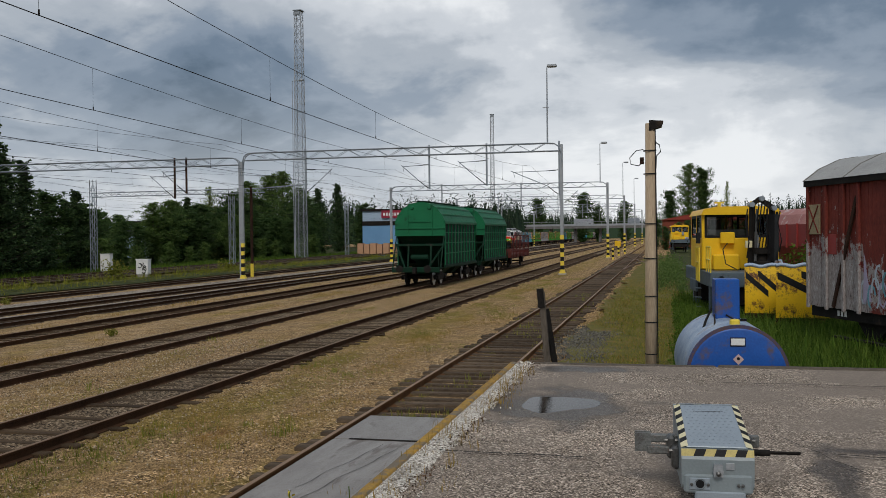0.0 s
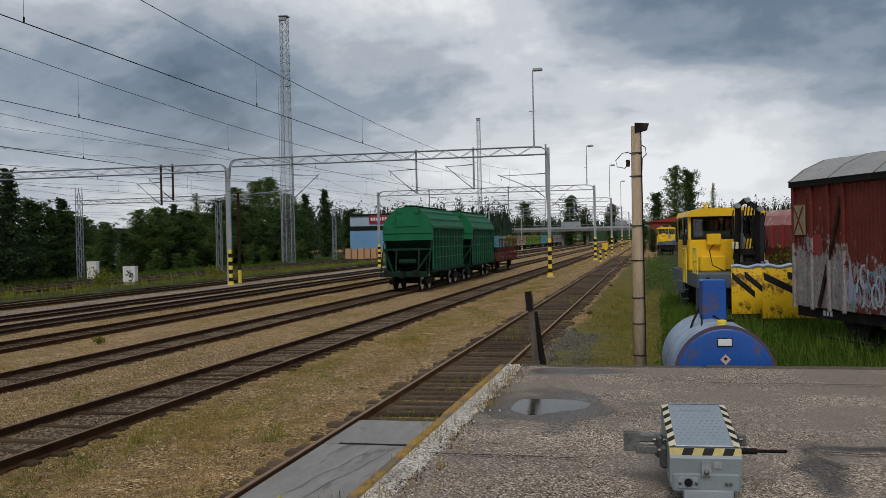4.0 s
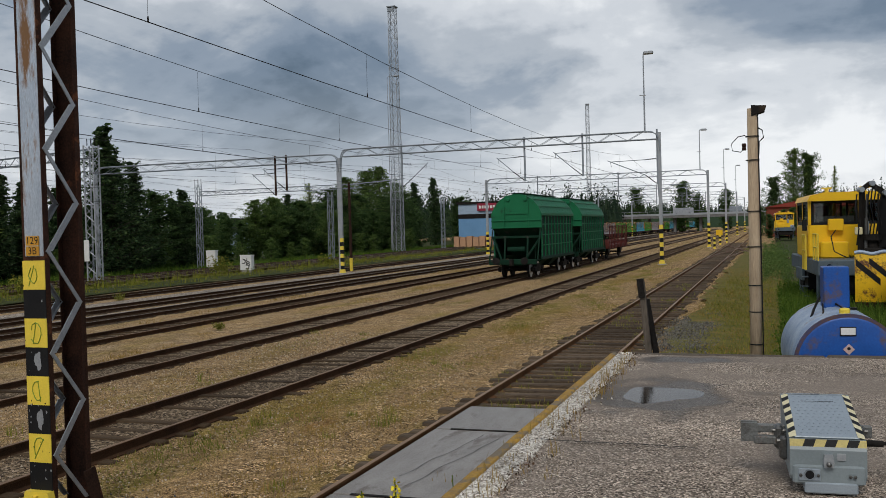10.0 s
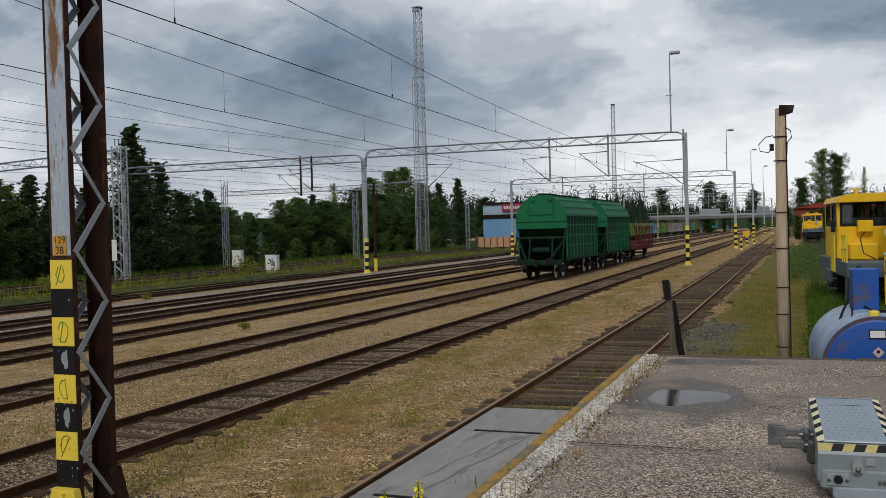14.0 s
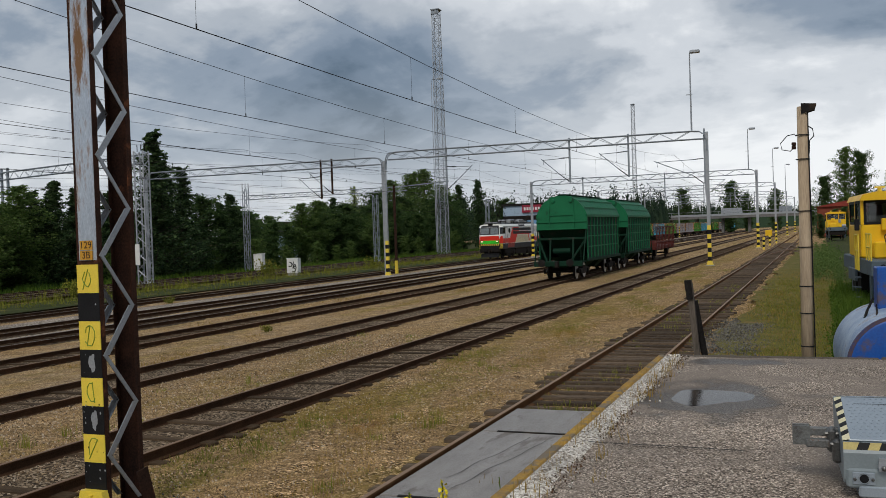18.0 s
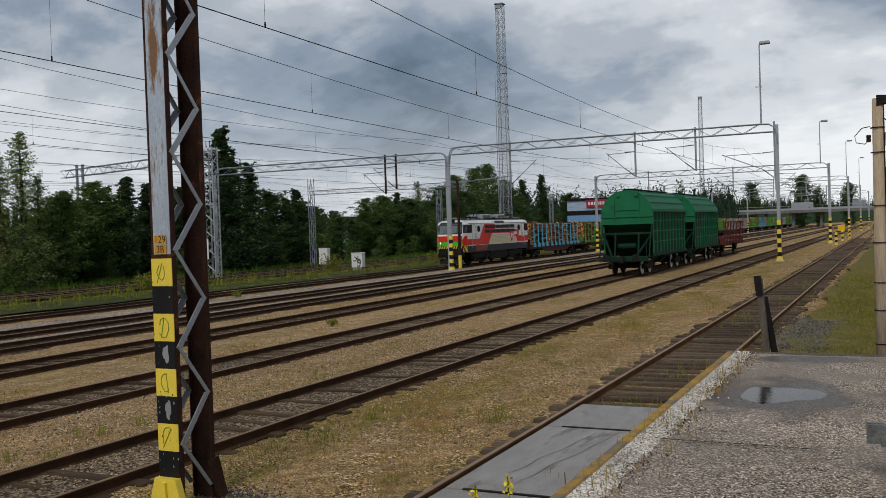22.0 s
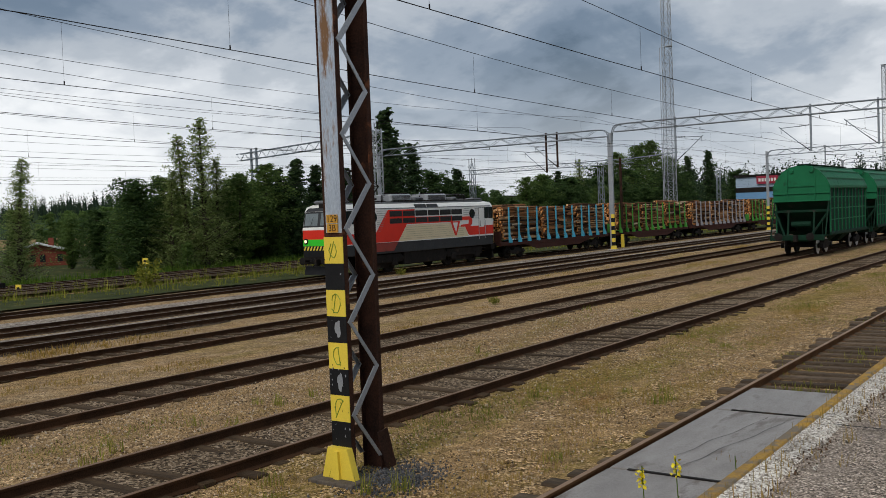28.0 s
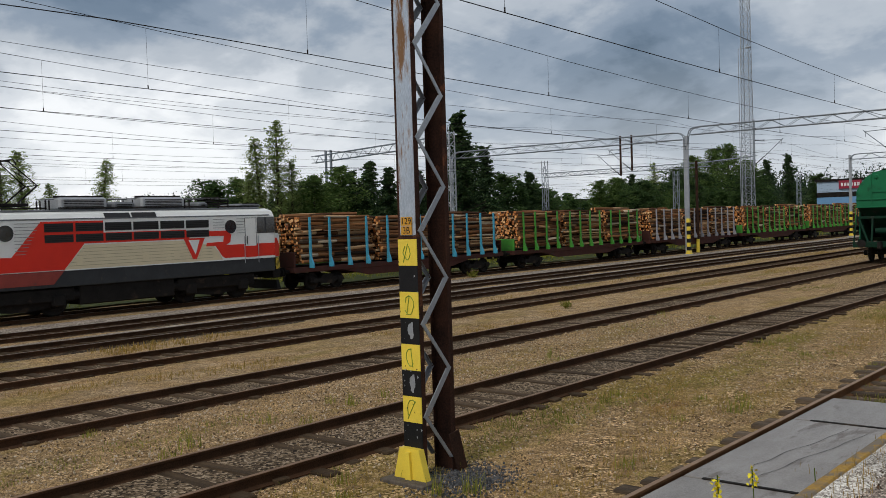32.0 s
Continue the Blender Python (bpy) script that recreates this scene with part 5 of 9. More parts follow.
make_box(-43.2, 66.8, 1.25, 0.6, 1.65, "white relay cabinet scrawled with black paint", True)
make_box(-53.3, 76.3, 1.15, 0.6, 2.0, "tall pale relay cabinet beside a mast", False)


# ---- rolling stock ----
def wheelset(parent, y, r=0.46, bright=False):
    w = part("wheelset", Shape().rod((-0.9, y, r), (0.9, y, r), 0.08, 8), M["dark"], parent, "axle with two wheels")
    for sx in (-1, 1):
        m = Matrix.Translation((sx * 0.8, y, r)) @ Matrix.Rotation(radians(90 * sx), 4, "Y")
        s = Shape().lathe([(0.06, -0.02), (r * 0.75, -0.03), (r, -0.055), (r + 0.025, -0.055), (r + 0.025, -0.03), (r, -0.02), (r, 0.075), (r * 0.82, 0.075), (r * 0.74, 0.03), (0.18, 0.03), (0.14, 0.09), (0.05, 0.09)], 20, m)
        wh = part("wheel", s, M["dark"], w, "grimy steel wheel", True)
        if bright:
            s = Shape().lathe([(r * 0.84, 0.0765), (r * 0.99, 0.0765), (r * 0.99, 0.082), (r * 0.84, 0.082)], 28, m)
            part("rim_face", s, M["bolt_white"], w, "bright worn wheel rim")
    return w


def bogie(parent, y, base=1.9, bright=False, r=0.46):
    b = thing("bogie", "", "")
    b.parent = parent
    b.matrix_basis = pose(0, y, 0)
    for u in (-base / 2, base / 2):
        wheelset(b, u, r, bright)
    for sx in (-1.05, 1.05):
        s = Shape()
        s.prism([(-base / 2 - 0.35, 0.42), (-base / 2 - 0.25, 0.66), (-0.45, 0.62), (-0.35, 0.80), (0.35, 0.80), (0.45, 0.62), (base / 2 + 0.25, 0.66), (base / 2 + 0.35, 0.42), (base / 2 - 0.3, 0.40), (0.4, 0.30), (-0.4, 0.30), (-base / 2 + 0.3, 0.40)], sx - 0.07, sx + 0.07, "x")
        for u in (-base / 2, base / 2):
            s.box(sx - 0.14, u - 0.16, 0.34, sx + 0.14, u + 0.16, 0.60, 0.03)
        for u in (-0.2, 0, 0.2):
            s.rod((sx, u, 0.36), (sx, u, 0.66), 0.075, 8)
        part("side_frame", s, M["dark"], b, "cast bogie side frame with springs")
    part("bolster", Shape().box(-1.0, -0.22, 0.52, 1.0, 0.22, 0.82, 0.04), M["dark"], b)
    return b


def buffers(parent, y, sg, z=1.05, material="dark"):
    for sx in (-0.875, 0.875):
        s = Shape().rod((sx, y, z), (sx, y + sg * 0.42, z), 0.10, 10).rod((sx, y + sg * 0.42, z), (sx, y + sg * 0.52, z), 0.12, 10)
        s.lathe([(0.05, 0), (0.23, 0.01), (0.23, 0.04), (0.12, 0.06)], 16, Matrix.Translation((sx, y + sg * 0.5, z)) @ Matrix.Rotation(radians(-90 * sg), 4, "X"))
        part("buffer", s, M[material], parent, "round steel buffer")
    s = Shape().rod((0, y, z - 0.02), (0, y + sg * 0.35, z - 0.02), 0.07, 8).box(-0.1, y + min(0, sg * 0.4), z - 0.30, 0.1, y + max(0, sg * 0.4), z + 0.10, 0.03)
    part("coupler", s, M["dark"], parent, "heavy coupler")


def make_hopper():
    """A covered grain hopper: rounded roof, ribbed sides, sloping funnel ends. Local y runs along it, z from the rail."""
    h = thing("hopper_wagon", "bright green covered hopper wagon with ribbed sides", "freight wagon", "green hopper wagons")
    L = 5.0
    arch = [(1.60, 3.95), (1.42, 4.35), (1.05, 4.80), (0.62, 5.06), (0.28, 5.14)]
    roof = arch + [(-x, z) for x, z in reversed(arch)]
    s = Shape().prism([(1.60, 3.05)] + roof + [(-1.60, 3.05)], -L, -L + 0.05)
    part("end_wall", s, M["green"], h, "smooth rounded green end wall")
    s = Shape().prism([(1.60, 3.05)] + roof + [(-1.60, 3.05)], L - 0.05, L)
    part("end_wall", s, M["green"], h, "smooth rounded green end wall")
    n = 22
    for i in range(n):
        s = Shape()
        a, b = -L + 0.05 + (2 * L - 0.1) * i / n, -L + 0.05 + (2 * L - 0.1) * (i + 1) / n
        k = 1.0 if i % 2 else 0.996
        pr = [(x * k, 3.95 + (z - 3.95) * k) for x, z in roof]
        s.v += [(x, y, z) for y in (a, b) for x, z in pr]
        q, o = len(pr), len(s.v) - 2 * len(pr)
        s.f += [(o + j, o + j + 1, o + q + j + 1, o + q + j) for j in range(q - 1)]
        s.f += [tuple(o + j for j in range(q - 1, -1, -1)), tuple(o + q + j for j in range(q))]
        part("roof_panel", s, M["green"], h, "rounded green roof panel")
    for sx in (-1, 1):
        for zz, xx in ((4.36, 1.44), (4.80, 1.08), (5.06, 0.66)):
            part("roof_stringer", Shape().box(min(sx * xx, sx * (xx + 0.03)), -L, zz - 0.02, max(sx * xx, sx * (xx + 0.03)), L, zz + 0.03), M["green"], h)
    s = Shape().box(-0.30, -L + 0.2, 5.20, 0.30, L + 0.1, 5.24)
    for i in range(12):
        y = -L + 0.4 + i * 0.85
        s.box(-0.30, y - 0.03, 5.10, 0.30, y + 0.03, 5.20)
    part("roof_walk", s, M["green_shaded"], h, "dark roof walkway")
    # side walls: a recessed sheet, its shade put into the colour, behind proud ribs
    for sx in (-1, 1):
        part("side_sheet", Shape().box(min(sx * 1.50, sx * 1.46), -L + 0.3, 1.15, max(sx * 1.50, sx * 1.46), L - 0.3, 3.95), M["green_shaded"], h, "side sheet in shaded dark green")
        part("top_rail", Shape().box(min(sx * 1.50, sx * 1.62), -L, 3.78, max(sx * 1.50, sx * 1.62), L, 3.97, 0.02), M["green"], h)
        part("bottom_rail", Shape().box(min(sx * 1.50, sx * 1.60), -L + 0.1, 1.05, max(sx * 1.50, sx * 1.60), L - 0.1, 1.25, 0.02), M["green_shaded"], h)
        first = None
        for i in range(11):
            y = -L + 0.35 + (2 * L - 0.7) * i / 10
            if first is None:
                rs = Shape().prism([(0.0, 1.2), (0.07, 1.28), (0.07, 3.75), (0.0, 3.9)], -0.045, 0.045)
                rs = Shape().add([(sx * (1.49 + x), yy, z) for x, yy, z in rs.v], rs.f)
                first = part("rib", rs, M["green"], h, "proud vertical rib")
                first.matrix_basis = pose(0, y, 0)
            else:
                twin(first, h, pose(0, y, 0))
        for zz in (1.95, 2.6, 3.25):
            part("side_stringer", Shape().box(min(sx * 1.49, sx * 1.54), -L + 0.3, zz - 0.03, max(sx * 1.49, sx * 1.525), L - 0.3, zz + 0.03), M["green"], h)
    for sg in (-1, 1):
        e = sg * L
        # trim on the end wall
        for zz in (3.08, 3.52, 3.95):
            part("end_rib", Shape().box(-1.62, min(e, e + sg * 0.07), zz - 0.035, 1.62, max(e, e + sg * 0.07), zz + 0.035, 0.01) if zz < 3.9 else Shape().box(-0.75, min(e, e + sg * 0.06), zz - 0.03, 0.75, max(e, e + sg * 0.06), zz + 0.03), M["green"], h)
        for xx in (-0.78, 0.78):
            part("end_post", Shape().box(xx - 0.03, min(e, e + sg * 0.06), 3.05, xx + 0.03, max(e, e + sg * 0.06), 4.95), M["green"], h)
        for xx in (-0.5, 0.62):
            part("vent", Shape().lathe([(0.12, 0), (0.12, 0.08), (0.09, 0.1)], 12, Matrix.Translation((xx, e, 4.82)) @ Matrix.Rotation(radians(-90 * sg), 4, "X")), M["green"], h)
        # the funnel's shade is painted in with the darker green
        s = Shape()
        a, b = e - sg * 0.02, e - sg * 2.3
        s.v += [(-1.55, a, 3.06), (1.55, a, 3.06), (0.7, b, 1.05), (-0.7, b, 1.05), (-1.55, a - sg * 0.06, 3.06), (1.55, a - sg * 0.06, 3.06), (0.7, b - sg * 0.06, 1.05), (-0.7, b - sg * 0.06, 1.05)]
        s.f += [(0, 1, 2, 3), (7, 6, 5, 4), (0, 3, 7, 4), (1, 5, 6, 2)]
        part("funnel_plate", s, M["green_shaded"], h, "sloping funnel plate in shaded green")
        part("cross_beam", Shape().box(-1.55, min(e - 0.06, e + 0.06), 2.42, 1.55, max(e - 0.06, e + 0.06), 2.56, 0.01), M["green_shaded"], h)
        for sx in (-1, 1):
            part("strut", Shape().bar((sx * 1.5, e, 2.45), (sx * 0.75, e + sg * 0.9, 1.12), 0.09, 0.09), M["green_shaded"], h, "diagonal end strut")
            part("strut", Shape().bar((sx * 0.72, e, 2.5), (sx * 0.72, e + sg * 0.3, 1.12), 0.10, 0.10), M["green_shaded"], h, "upright end strut")
            part("strut", Shape().bar((sx * 1.52, e, 3.0), (sx * 1.52, e + sg * 0.9, 1.12), 0.06, 0.06), M["green_shaded"], h)
        part("brake_reservoir", Shape().rod((-0.6, e - sg * 0.1, 1.72), (0.5, e - sg * 0.1, 1.72), 0.17, 12), M["green_shaded"], h, "small horizontal cylinder")
        part("headstock", Shape().box(-1.5, min(e + sg * 1.0, e + sg * 1.18), 0.82, 1.5, max(e + sg * 1.0, e + sg * 1.18), 1.14, 0.02), M["green_shaded"], h, "dark green headstock")
        part("end_deck", Shape().box(-1.45, min(e - sg * 0.3, e + sg * 1.0), 1.04, 1.45, max(e - sg * 0.3, e + sg * 1.0), 1.10), M["green_shaded"], h)
        part("hand_rail", Shape().rod((1.42, e + sg * 1.1, 1.1), (1.42, e + sg * 1.1, 2.05), 0.02, 5), M["green_shaded"], h)
        part("hand_rail", Shape().path([(-1.42, e + sg * 1.1, 1.1), (-1.42, e + sg * 1.1, 2.05), (-0.9, e + sg * 1.1, 2.05)], 0.02, 5), M["green_shaded"], h)
        buffers(h, e + sg * 1.18, sg)
    part("underframe", Shape().box(-0.45, -L - 0.9, 0.72, 0.45, L + 0.9, 1.05, 0.02), M["green_shaded"], h, "long dark underframe")
    for y in (-1.7, 1.7):
        s = Shape()
        s.v += [(x * w, y + yy * d, z) for z, w, d in ((1.3, 1.35, 1.5), (0.5, 0.5, 0.45)) for x, yy in ((-1, -1), (1, -1), (1, 1), (-1, 1))]
        s.f += [(0, 1, 5, 4), (1, 2, 6, 5), (2, 3, 7, 6), (3, 0, 4, 7), (4, 5, 6, 7), (3, 2, 1, 0)]
        part("discharge_chute", s, M["green_shaded"], h, "tapered discharge chute")
    bogie(h, -4.1, 1.9, True)
    bogie(h, 4.1, 1.9, True)
    return h


CZ = zr(TRACKS["C"])
hop = make_hopper()
hop.matrix_basis = pose(TRACKS["C"] + 0.28, 48.0, CZ)
copy_thing(hop, pose(TRACKS["C"] + 0.28, 61.2, CZ))


def make_stake_wagon():
    w = thing("stake_wagon", "empty faded red flat wagon with steel stakes", "freight wagon")
    part("deck", Shape().box(-1.4, -5.6, 0.95, 1.4, 5.6, 1.25, 0.02), M["wagon_red"], w, "faded red deck")
    for sx in (-1.42, 1.42):
        first = None
        for i in range(13):
            y = -5.3 + i * 0.883
            if first is None:
                first = part("stake", Shape().box(-0.035, -0.04, 0.95, 0.035, 0.04, 3.0, 0.01), M["wagon_red"], w, "upright red stake")
                first.matrix_basis = pose(sx, y, 0)
            else:
                twin(first, w, pose(sx, y, 0))
        for zz in (1.6, 2.95):
            part("side_rail", Shape().box(sx - 0.03, -5.5, zz - 0.04, sx + 0.03, 5.5, zz + 0.04), M["wagon_red"], w)
    for sg in (-1, 1):
        part("end_board", Shape().box(-1.4, sg * 5.55 - 0.04, 1.25, 1.4, sg * 5.55 + 0.04, 1.6), M["wagon_red"], w)
        buffers(w, sg * 5.6, sg)
    for y in (-3.6, 3.6):
        wheelset(w, y, 0.46)
        for sx in (-1.02, 1.02):
            part("axle_guard", Shape().prism([(y - 0.7, 0.95), (y - 0.2, 0.35), (y + 0.2, 0.35), (y + 0.7, 0.95)], sx - 0.05, sx + 0.05, "x"), M["dark"], w)
    return place(w, pose(TRACKS["C"] + 0.2, 76.0, CZ))


make_stake_wagon()


def make_loco():
    """An older electric locomotive in a red, pale grey and beige livery. Local y runs along it with its leading end at -y."""
    v = thing("electric_locomotive", "red and pale grey electric locomotive with a green bumper band", "locomotive")
    N, C, W = 8.62, 8.08, 1.55
    ZS, ZT = 1.90, 3.96
    prof = [(-W, ZS), (-W, ZT), (-1.38, 4.22), (-0.9, 4.34), (0.9, 4.34), (1.38, 4.22), (W, ZT), (W, ZS)]
    part("body", Shape().prism(prof, -C + 0.01, C - 0.01), M["loco_white"], v, "ribbed pale grey body")
    part("skirt", Shape().box(-W + 0.015, -C, 1.22, W - 0.015, C, ZS, 0.03), M["loco_dark"], v, "dark grey skirt")
    part("cant_rail", Shape().box(-W - 0.012, -C + 0.3, ZT + 0.02, W + 0.012, C - 0.3, ZT + 0.07), M["loco_roof"], v, "dark gutter rail")
    for sg in (-1, 1):
        # cab: chamfered nose, steep windscreen
        rings = []
        for z, fr, fx in ((ZS, N, 1.24), (2.90, N, 1.27), (3.95, N - 0.27, 1.22), (4.16, N - 0.42, 1.08)):
            w2 = W if z < 4 else 1.40
            rings.append([(-fx, sg * fr, z), (fx, sg * fr, z), (w2, sg * C, z), (-w2, sg * C, z)])
        s = Shape()
        for ring in rings:
            s.v += ring
        for k in range(3):
            s.f += [(k * 4 + i, k * 4 + (i + 1) % 4, k * 4 + 4 + (i + 1) % 4, k * 4 + 4 + i) for i in range(4)]
        s.f += [(3, 2, 1, 0), (12, 13, 14, 15)]
        part("cab", s, M["loco_white"], v, "pale grey driving cab")
        q = Shape()
        q.add([(x, y + sg * 0.012, z + 0.006) for x, y, z in (rings[2][0], rings[2][1], rings[3][1], rings[3][0])], [(0, 1, 2, 3)])
        part("cab_brow", q, M["loco_dark"], v, "dark brow above the windscreens")
        q = Shape()
        q.add([(x, sg * (N - 0.27 * (z - 2.90) / 1.05 + 0.004), z) for x, z in ((-1.25, 3.03), (1.25, 3.03), (1.22, 3.94), (-1.22, 3.94))], [(0, 1, 2, 3)])
        part("screen_mask", q, M["loco_dark"], v, "dark surround of the windscreens")

        def nose(name, z0, z1, mk, lift, label, corners=True, x0=-1.255, x1=1.255):
            """A painted band round the nose and its two chamfers."""
            q = Shape()
            f = sg * (N + lift)
            q.box(x0, min(f, f - sg * 0.02), z0, x1, max(f, f - sg * 0.02), z1)
            if corners:
                for sx in (-1, 1):
                    a, b = Vector((sx * 1.25, sg * N, 0)), Vector((sx * (W + 0.004), sg * C, 0))
                    o = Vector((sx * 0.87, sg * 0.49, 0)) * lift
                    pts = [a + o, b + o]
                    q.add([(*p.xy, z) for z in (z0, z1) for p in pts], [(0, 1, 3, 2)])
            return part(name, q, M[mk], v, label)
        nose("red_front", 1.93, 2.86, "loco_red", 0.006, "red lower nose")
        nose("green_band", 1.92, 2.31, "loco_green", 0.014, "bright green band across the nose", False)
        nose("hazard_panel", 1.30, 1.915, "black", 0.010, "black bumper panel")
        for i in range(10):
            x = -1.22 + i * 0.25
            part("hazard_stripe", Shape().prism([(x, 1.66), (x + 0.11, 1.66), (x + 0.23, 1.90), (x + 0.12, 1.90)], sg * (N + 0.012), sg * (N + 0.02)), M["yellow"], v, "yellow slanted stripe")
        for sx in (-1, 1):
            a, b = Vector((sx * 1.25, sg * N, 0)), Vector((sx * (W + 0.004), sg * C, 0))
            o = Vector((sx * 0.87, sg * 0.49, 0)) * 0.018
            for i in range(4):
                q = Shape()
                u0, u1, lean = 0.0 + i * 0.27, 0.13 + i * 0.27, -0.26
                ring = []
                for u, z in ((u0 + 0.28, 1.90), (u1 + 0.28, 1.90), (u1 + 0.28 + lean, 1.30), (u0 + 0.28 + lean, 1.30)):
                    u = min(1.0, max(0.0, u))
                    p = a + (b - a) * u + o
                    ring.append((p.x, p.y, z))
                q.add(ring, [(0, 1, 2, 3)])
                part("hazard_stripe", q, M["yellow"], v, "yellow slanted stripe")
            lamp = part("headlight", Shape().lathe([(0.17, 0), (0.17, 0.05), (0.12, 0.06)], 16, Matrix.Translation((sx * 1.0, sg * (N + 0.01), 2.20)) @ Matrix.Rotation(radians(-90 * sg), 4, "X")), M["dark"], v, "round headlight in a dark rim")
            part("lens", Shape().lathe([(0.0, 0.07), (0.08, 0.068), (0.115, 0.055)], 16, Matrix.Translation((sx * 1.0, sg * (N + 0.01), 2.20)) @ Matrix.Rotation(radians(-90 * sg), 4, "X"), False), M["lamp_lit"], lamp, "warm glowing lens", True)
            # windscreens: glass set in a dark frame
            x0, x1 = (0.05, 1.2) if sx > 0 else (-1.2, -0.05)
            ya = lambda z: sg * (N - 0.27 * (z - 2.90) / 1.05)
            for nm, g, mk, off in (("screen_frame", 0.0, "loco_dark", 0.008), ("windscreen", 0.055, "windscreen", 0.016)):
                q = Shape()
                q.add([(x, ya(z) + sg * off, z) for x, z in ((x0 + g, 3.07 + g), (x1 - g, 3.07 + g), (x1 - g - 0.03, 3.90 - g), (x0 + g, 3.90 - g))], [(0, 1, 2, 3)])
                ws = part(nm, q, M[mk], v, "windscreen coloured with a pale reflection" if g else "dark windscreen frame")
            part("wiper", Shape().rod(((x0 + x1) / 2, ya(3.12) + sg * 0.03, 3.10), ((x0 + x1) / 2 + 0.12, ya(3.65) + sg * 0.03, 3.62), 0.014, 4), M["black"], ws)
            # corner window on the chamfer, cab side window, door
            q = Shape()
            for u, z in ((0.10, 3.10), (1.0, 3.10), (1.0, 3.91), (0.10, 3.91)):
                k = (z - 2.90) / 1.05
                p = Vector((sx * (1.27 - 0.05 * k), sg * (N - 0.27 * k), z)).lerp(Vector((sx * W, sg * C, z)), u)
                q.v.append((p.x + sx * 0.022, p.y + sg * 0.014, z))
            q.f.append((0, 1, 2, 3))
            part("corner_window", q, M["glass"], v, "dark corner window")
            xs, t = sx * W, sx * 0.012

            def slab(name, ya_, yb_, z0, z1, mk, k, parent, label, b=0.0):
                return part(name, Shape().box(min(xs, xs + t * k), min(sg * ya_, sg * yb_), z0, max(xs, xs + t * k), max(sg * ya_, sg * yb_), z1, b), M[mk], parent, label)
            sw = slab("side_window", 8.07, 7.0, 3.12, 3.91, "glass", 1.0, v, "dark cab side window")
            slab("window_bar", 7.55, 7.49, 3.14, 3.89, "loco_dark", 2.0, sw, "")
            d = slab("cab_door", 6.92, 6.28, 1.95, 3.86, "loco_white", 1.8, v, "pale cab door", 0.004)
            slab("door_gap", 6.95, 6.25, 2.56, 3.89, "loco_dark", 0.9, v, "dark gap round the cab door")
            slab("door_paint", 6.925, 6.275, 1.98, 2.52, "loco_red", 2.1, d, "red lower door")
            part("handle", Shape().rod((xs + t * 3.5, sg * 6.36, 2.6), (xs + t * 3.5, sg * 6.36, 3.0), 0.018, 5), M["dark"], d)
            for yy in (7.02, 6.18):
                part("grab_rail", Shape().rod((xs + t * 4, sg * yy, 1.7), (xs + t * 4, sg * yy, 3.0), 0.018, 5), M["galv"], v, "steel grab rail")
            slab("door_step", 6.9, 6.3, 1.0, 1.05, "dark", 6.0, v, "")
            part("round_window", Shape().lathe([(0.0, 0.03), (0.25, 0.03), (0.27, 0.045), (0.32, 0.045), (0.32, 0.0)], 24, Matrix.Translation((xs, sg * 5.4, 3.48)) @ Matrix.Rotation(radians(90 * sx), 4, "Y"), False), M["glass"], v, "round dark window")
        buffers(v, sg * N, sg, 1.06)
        part("headlamp_box", Shape().box(-0.28, min(sg * 8.25, sg * 7.9), 4.12, 0.28, max(sg * 8.25, sg * 7.9), 4.42, 0.05), M["dark"], v, "roof headlamp housing")
        part("snow_plough", Shape().prism([(sg * (N - 0.1), 0.28), (sg * (N + 0.12), 0.22), (sg * (N - 0.02), 0.72), (sg * (N - 0.2), 0.72)], -1.15, 1.15, "x"), M["black"], v, "black snow plough")
        part("buffer_beam", Shape().box(-1.3, min(sg * (N - 0.5), sg * (N - 0.02)), 0.85, 1.3, max(sg * (N - 0.5), sg * (N - 0.02)), 1.32, 0.03), M["dark"], v, "dark buffer beam")
        for x in (-0.55, -0.35, 0.35, 0.5):
            part("air_hose", Shape().path([(x, sg * (N), 1.2), (x, sg * (N + 0.2), 1.0), (x, sg * (N + 0.16), 0.6)], 0.03, 6), M["black"], v, "black air hose")
    for sx in (-1, 1):
        xs, t = sx * W, sx * 0.009

        def quad(name, pts, material, k=1.0, label=""):
            a, b = min(xs, xs + t * k), max(xs, xs + t * k)
            return part(name, Shape().prism(pts, a, b, "x"), material, v, label)
        quad("red_stripe", [(-C, 1.93), (-5.6, 1.93), (-5.2, 2.53), (-C, 2.53)], M["loco_red"], 1.0, "red stripe along the side")
        quad("red_stripe", [(5.0, 2.0), (C, 2.0), (C, 2.62), (4.7, 2.62)], M["loco_red"], 1.0, "red stripe along the side")
        quad("beige_panel", [(-3.0, 1.93), (4.9, 1.93), (4.7, 2.30), (4.4, 2.60), (2.9, 2.92), (-2.1, 2.92)], M["loco_beige"], 1.2, "beige lower side panel")
        quad("red_flash", [(-5.72, 1.93), (-3.02, 1.93), (-2.1, 2.97), (-1.22, 2.97), (3.1, 2.97), (2.9, 3.40), (-1.22, 3.40), (-1.22, 3.91), (-3.95, 3.91), (-4.55, 3.25)], M["loco_red"], 1.7, "broad red diagonal flash")
        quad("skirt_flash", [(-6.2, 1.36), (-3.5, 1.36), (-3.03, 1.885), (-5.75, 1.885)], M["loco_red_dull"], 1.0, "grimy red flash on the skirt")
        quad("white_line", [(-3.0, 1.885), (C, 1.885), (C, 1.93), (-3.0, 1.93)], M["white"], 2.0)
        quad("white_line", [(-C, 1.885), (-5.8, 1.885), (-5.8, 1.93), (-C, 1.93)], M["white"], 2.0)
